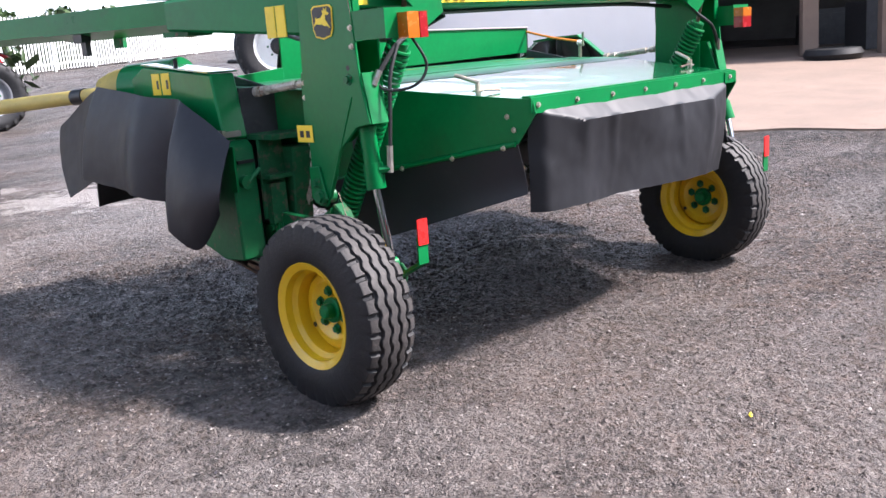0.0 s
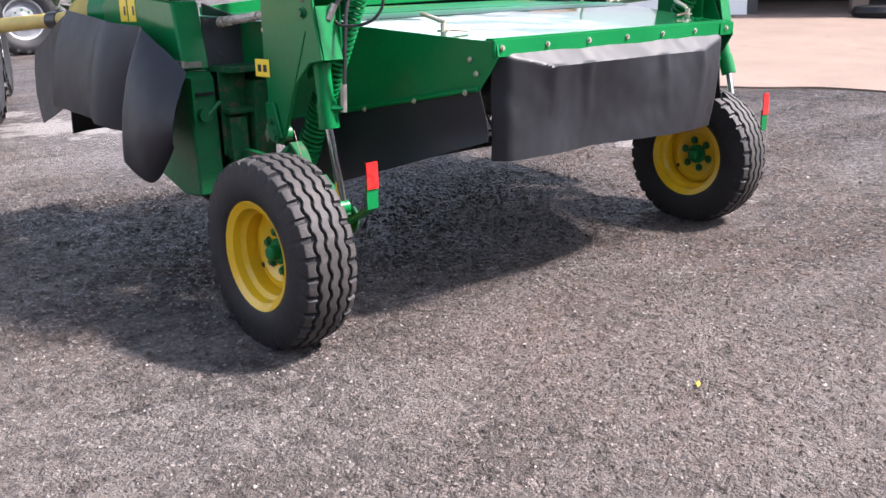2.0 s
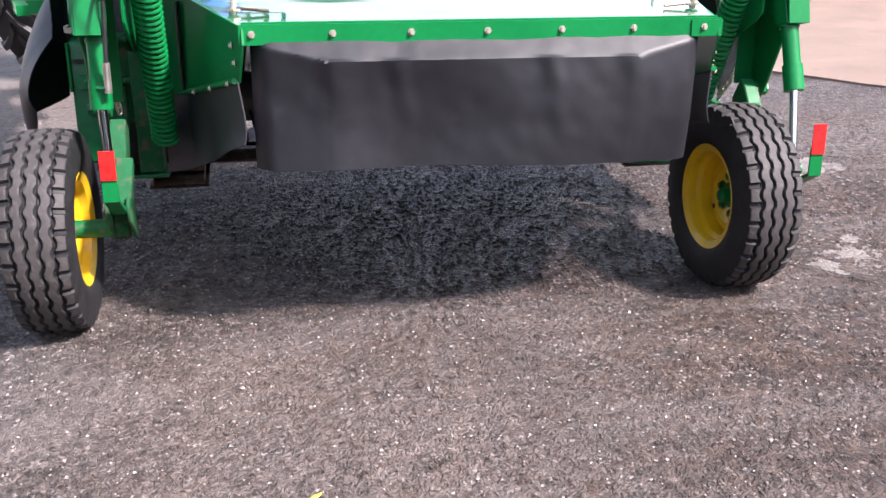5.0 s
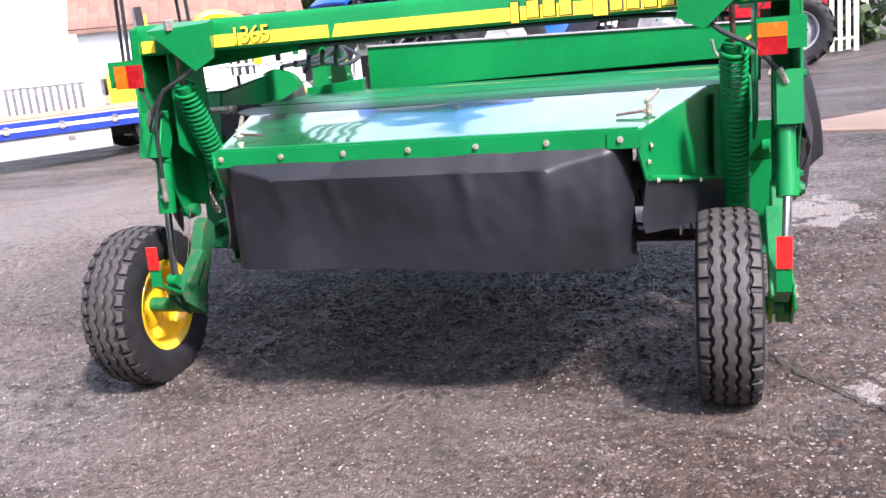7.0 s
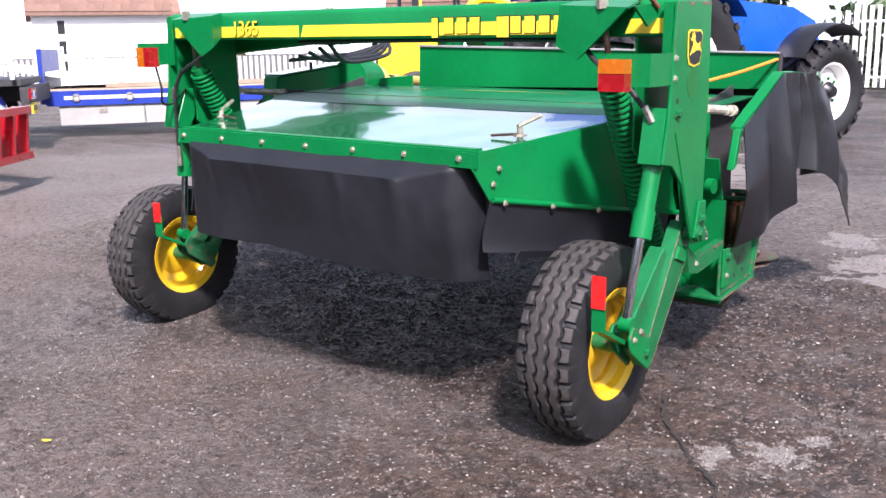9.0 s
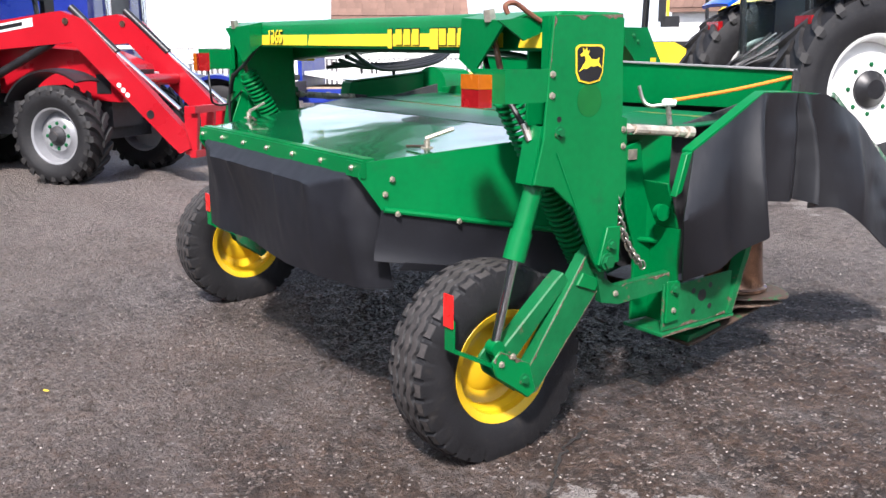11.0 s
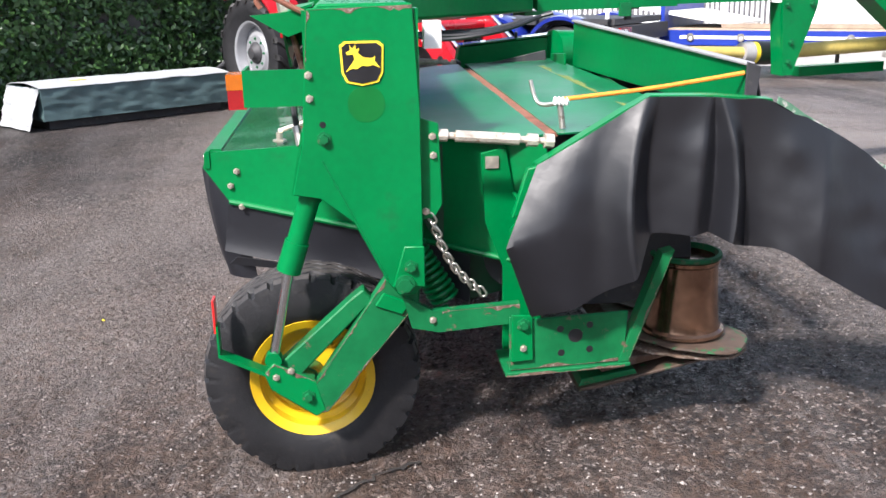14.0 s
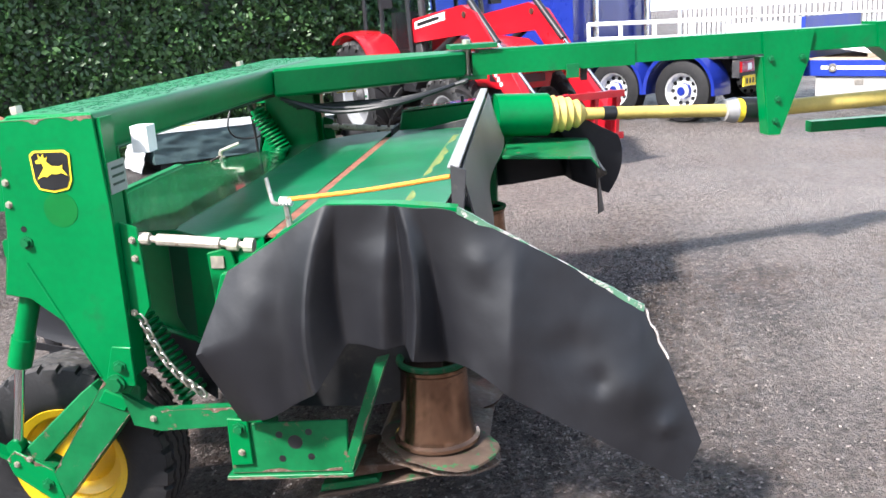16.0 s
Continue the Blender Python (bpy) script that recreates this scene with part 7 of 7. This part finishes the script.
def house(x, y, az, w, deep, eaves, ridge, label, slots=()):
    t = thing("house", pose(x, y, height(x, y), 0, 0, az), label, "house", "white buildings")
    part("wall", boxes((-w / 2, w / 2, 0, deep, 0, eaves), bevel=0.02), PLASTER, t, "white rendered wall")
    gable = bmesh.new()
    for s in (-w / 2, w / 2 - 0.25):
        prism(gable, [(0.02, eaves), (deep - 0.02, eaves), (deep / 2, ridge - 0.1)], "x", s, s + 0.25)
    part("gable", gable, PLASTER, t, "white gable")
    slope = math.hypot(deep / 2 + 0.3, ridge - eaves + 0.1)
    tile = bmesh.new()
    box(tile, -0.15, 0.15, 0, 0.40, 0, 0.03)
    soften(tile, 0.01)
    me = bpy.data.meshes.new("roof_tile")
    tile.to_mesh(me)
    tile.free()
    me.materials.append(ROOF_TILE)
    ang = math.degrees(math.atan2(ridge - eaves + 0.1, deep / 2 + 0.3))
    rf = part("roof", plate([(-0.3, eaves - 0.1), (deep / 2, ridge), (deep + 0.3, eaves - 0.1), (deep + 0.3, eaves - 0.22), (deep / 2, ridge - 0.14), (-0.3, eaves - 0.22)], "x", -w / 2 - 0.2, w / 2 + 0.2, 0), ROOF_TILE, t, "brown tiled roof")
    rows, cols = int(slope / 0.33), int((w + 0.4) / 0.31)
    count = 0
    for r in range(rows):
        for c in range(cols - 1):
            if count < 290:
                ob = part("tile", None, None, rf, mesh=me)
                f = (r * 0.33) / slope
                ob.matrix_basis = pose(-w / 2 - 0.05 + 0.31 * c + 0.05 * (r % 2), -0.3 + f * (deep / 2 + 0.3), eaves - 0.09 + f * (ridge - eaves + 0.1), ang + 3, 0, 0)
                count += 1
    for sx, sz, sw, sh in slots:
        wd = new("window")
        wd.parent, wd.location = t, (sx, 0, sz)
        part("pane", boxes((-sw / 2, sw / 2, -0.012, -0.004, 0, sh)), BLACK, wd, "dark window pane")
        part("window_frame", boxes((-sw / 2 - 0.05, -sw / 2, -0.03, 0.0, -0.05, sh + 0.05), (sw / 2, sw / 2 + 0.05, -0.03, 0.0, -0.05, sh + 0.05),
                                   (-sw / 2, sw / 2, -0.03, 0.0, sh, sh + 0.05), (-sw / 2, sw / 2, -0.03, 0.0, -0.05, 0)), WHITE, wd, "white window frame")


SLOTS = [(-1.6 + 0.5 * i, 0.7 + 0.75 * j, 0.26, 0.5) for i in range(3) for j in range(3)] + [(3.0, 1.6, 0.3, 0.6), (4.2, 1.6, 0.3, 0.6)]
house(-29.3, 18.6, 60, 5.2, 6.5, 3.1, 6.2, "white rendered house with a brown tiled roof", SLOTS[:4])
house(-15.0, 24.0, 30, 7.0, 6.0, 3.0, 5.6, "white house with a brown tiled roof behind the fence", [(-1.5, 1.0, 0.8, 1.1), (1.5, 1.0, 0.8, 1.1)])


def shed():
    """An open shed with stored gear in its shade, and the white wall beside it."""
    x, y = 14.6, 6.0
    t = thing("open_shed", pose(x, y, height(x, y) - 0.05, 0, 0, -53), "open-fronted dark shed with a pale post", "shed")
    w0, w1, deep, tall = -1.2, 12.0, 9.0, 4.2
    part("back_wall", boxes((w0, w1, deep, deep + 0.2, 0, tall)), DARK_INSIDE, t, "dark back wall")
    part("side_wall", boxes((w1, w1 + 0.2, 0, deep, 0, tall)), DARK_INSIDE, t, "dark side wall")
    part("side_wall", boxes((w0 - 0.2, w0, 0.02, deep, 0, tall)), DARK_INSIDE, t, "dark side wall")
    part("roof", boxes((w0 - 0.4, w1 + 0.4, -0.4, deep + 0.4, tall, tall + 0.15)), GREY_SHEET, t, "grey sheet roof")
    part("lintel", boxes((w0, w1, -0.05, 0.15, tall - 0.5, tall)), GREY_SHEET, t)
    for px, pw in ((0.55, 0.30), (2.05, 0.34), (5.5, 0.3), (9.0, 0.3)):
        part("post", boxes((px, px + pw, 0.0, 0.3, 0, tall - 0.5), bevel=0.01), CONCRETE, t, "pale concrete post")
    wall = thing("wall_white", pose(x, y, height(x, y) - 0.05, 0, 0, -53), "white rendered wall beside the shed", "wall", kind="structure")
    part("plaster_coat", boxes((-8.5, -1.4, 0, 0.3, 0, 3.6), bevel=0.01), PLASTER, wall, "stained white plaster")
    random.seed(21)
    for k in range(9):
        bx, by = random.uniform(0.6, 9.5), random.uniform(1.5, 6.0)
        s = random.uniform(0.3, 0.7)
        b = thing("storage_crate", pose(x, y, height(x, y) - 0.05, 0, 0, -53) @ pose(bx, by, 0, 0, 0, random.uniform(-20, 20)), "dark wooden storage crate in the shed", "crate", "crates in the shed")
        part("crate_body", boxes((-s, s, -s * 0.7, s * 0.7, 0.05, s * 1.5), bevel=0.015), DARK_IRON, b)
        part("crate_foot", boxes((-s, s, -s * 0.6, -s * 0.4, 0, 0.05), (-s, s, s * 0.4, s * 0.6, 0, 0.05)), WOOD, b)
    tyre = thing("old_tyre", pose(x, y, height(x, y) - 0.05, 0, 0, -53) @ pose(0.9, -0.9, 0), "black tyre lying at the shed front", "tyre")
    part("casing", lathe(bmesh.new(), [(0.0, 0.30), (0.02, 0.5), (0.12, 0.55), (0.22, 0.5), (0.24, 0.30)], "z", 32, closed=True), TYRE, tyre)


shed()


def reflection_walls():
    """Unseen walls behind the walk, added to darken reflections and horizon light."""
    for name, x, y, az, w, tall, mat, label in (("unseen_wall_south", 2.0, -15.0, 180, 30.0, 5.2, WALL_SHEET, "unseen grey-brown wall added to darken reflections"),
                                                ("unseen_wall_east", 17.5, -7.5, -90, 15.0, 4.6, WALL_SHEET, "unseen grey-brown wall added to darken reflections"),):
        t = thing(name, pose(x, y, height(x, y) - 0.6, 0, 0, az), label, "wall", kind="structure")
        part("plinth", boxes((-w / 2, w / 2, -0.03, 0.3, 0, 1.4), bevel=0.02), CONCRETE, t, "low concrete plinth")
        part("sheeting", boxes((-w / 2, w / 2, 0.0, 0.2, 1.4, tall)), mat, t, "grey-brown sheeting")


reflection_walls()


def concrete_pad():
    m = pose(0, 0, 0)
    a, d, n = Vector((4.2, 3.3)), Vector((0.67, -0.742)), Vector((0.742, 0.67))
    bm = bmesh.new()

    def at(u, v):
        w = 0.25 * noise.noise(Vector((u * 25, 0, 9))) * (1 - v)
        p = a + d * (-3.5 + 19.5 * u) + n * (14.0 * v + w)
        return (p.x, p.y, height(p.x, p.y) + 0.002)
    sheet(bm, at, 90, 24, 0.03)
    ob = part("pavement", bm, CONCRETE, None)
    tagged(ob, "worn pale brown concrete apron in front of the shed", "pavement", kind="structure")


concrete_pad()


def far_trees():
    rng = np.random.default_rng(9)
    for k, (x, y, h) in enumerate(((-14, 31, 6.5), (-18, 33, 7.5), (-10, 34, 6.0))):
        t = thing("tree", pose(x, y, height(x, y)), "leafy tree behind the houses", "tree", "trees behind the houses")
        tr = bmesh.new()
        tube(tr, (0, 0, 0), (0.1, 0, h * 0.5), 0.22, 0.12, 10)
        for j in range(6):
            a = j * 1.05
            tube(tr, (0.1, 0, h * (0.3 + 0.04 * j)), (1.3 * math.cos(a), 1.3 * math.sin(a), h * (0.6 + 0.04 * j)), 0.09, 0.03, 6)
        part("trunk", tr, BARK, t, "grey-brown trunk and limbs")
        n = 6000
        verts, faces = np.zeros((n * 4, 3)), np.arange(n * 4).reshape(n, 4)
        for i in range(n):
            v = rng.normal(size=3)
            v /= np.linalg.norm(v)
            lump = 1 + 0.45 * noise.noise(Vector(v * 2.3) + Vector((k * 7, 0, 0)))
            c = v * np.array((2.3, 2.3, h * 0.34)) * lump * rng.uniform(0.55, 1.0) + np.array((0, 0, h * 0.68))
            a, b = rng.normal(size=3) * 0.11, rng.normal(size=3) * 0.11
            verts[i * 4: i * 4 + 4] = c + np.array((a, b, -a, -b))
        part("crown", None, None, t, "uneven leafy crown", kind="stuff", mesh=raw_mesh("crown", verts, faces, TREE_LEAF))


far_trees()


# ---- worn patches, crack, loose stones, a leaf ----
def crack():
    pts = bend((1.38, 0.35, 0), (1.45, 0.17, 0), (1.56, 0.04, 0), (1.67, -0.10, 0), (1.80, -0.22, 0), (1.87, -0.38, 0), (2.0, -0.44, 0), (2.10, -0.70, 0), (2.35, -0.95, 0), (2.5, -1.3, 0), steps=9)
    bm = bmesh.new()
    row = None
    for i, p in enumerate(pts):
        w = 0.0032 + 0.009 * abs(noise.noise(Vector((i * 0.35, 0, 0))))
        j = 0.024 * noise.noise(Vector((i * 0.6, 4, 0))) + 0.008 * noise.noise(Vector((i * 1.9, 9, 0)))
        q = [bm.verts.new((p.x + j + s * w, p.y + j + s * w, height(p.x, p.y) + 0.0060)) for s in (-1, 1)]
        if row:
            bm.faces.new((row[0], row[1], q[1], q[0]))
        row = q
    ob = part("pavement_crack", bm, CRACK, None)
    tagged(ob, "dark jagged crack in the tarmac", "crack", kind="structure")


crack()


def scatter(name, n, seed, spread, size, flat, sink, mat, label, keep=None):
    """Uneven eight-sided stones strewn over a stretch of the yard, turned at random and partly sunk into it."""
    rng = np.random.default_rng(seed)
    x, y = rng.uniform(*spread[0], n), rng.uniform(*spread[1], n)
    if keep:
        kept = rng.random(n) < keep(x, y)
        x, y = x[kept], y[kept]
        n = len(x)
    s = rng.uniform(*size, n) * np.where(rng.random(n) > 0.985, 1.8, 1.0)
    base = np.array([(1, 0, 0), (-1, 0, 0), (0, 1, 0), (0, -1, 0), (0, 0, 1), (0, 0, -1)], float)
    tris = np.array([(0, 2, 4), (2, 1, 4), (1, 3, 4), (3, 0, 4), (2, 0, 5), (1, 2, 5), (3, 1, 5), (0, 3, 5)])
    shape = base[None] * (s[:, None] * rng.uniform(0.7, 1.3, (n, 3)) * np.array((1, 1, flat)))[:, None, :]
    shape += rng.uniform(-0.25, 0.25, (n, 6, 3)) * s[:, None, None] * np.array((1, 1, flat))
    a = rng.uniform(0, 6.28, n)
    c, d = np.cos(a)[:, None], np.sin(a)[:, None]
    lift = [height(p, q) + 0.006 * noise.noise(Vector((p * 0.8, q * 0.8, 0))) - 0.004 for p, q in zip(x, y)]
    verts = np.stack((shape[..., 0] * c - shape[..., 1] * d + x[:, None], shape[..., 0] * d + shape[..., 1] * c + y[:, None],
                      shape[..., 2] + (np.array(lift) - s * sink)[:, None]), axis=-1).reshape(-1, 3)
    faces = (tris[None] + 6 * np.arange(n)[:, None, None]).reshape(-1, 3)
    ob = new(name, raw_mesh(name, verts.tolist(), faces.tolist(), mat))
    tagged(ob, label, "stones", kind="stuff")


STONE = leaf_material("loose_stone", (0.030, 0.025, 0.023), (0.37, 0.325, 0.295))
scatter("loose_stones", 24000, 12, ((-4.2, 4.4), (-3.4, 3.4)), (0.003, 0.0062), 0.7, -0.6, STONE, "small pale loose stones scattered on the tarmac")
# coarse aggregate standing proud of the worn binder, thinner where brown dust has filled the yard
scatter("coarse_aggregate", 90000, 5, ((-4.2, 3.6), (-3.2, 2.6)), (0.006, 0.0145), 0.62, 0.05, TARMAC, "coarse grey stones standing proud of the worn tarmac",
        keep=lambda x, y: np.clip(0.85 - 0.5 * np.clip((x + 0.2) / 1.2, 0, 1), 0, 1))
leaf = thing("fallen_leaf", pose(-0.607, -1.236, height(-0.607, -1.236) + 0.006, 6, 3, 30), "small yellow fallen leaf on the tarmac", "leaf")


def leaf_at(u, v):
    w = 0.011 * math.sin(math.pi * u) ** 0.7
    return ((u - 0.5) * 0.040, (v - 0.5) * 1.3 * w, 0.004 * math.cos(3 * (v - 0.5)) + 0.004 * u)


part("leaf_blade", sheet(bmesh.new(), leaf_at, 10, 6, 0.001), YELLOW_TAPE, leaf)
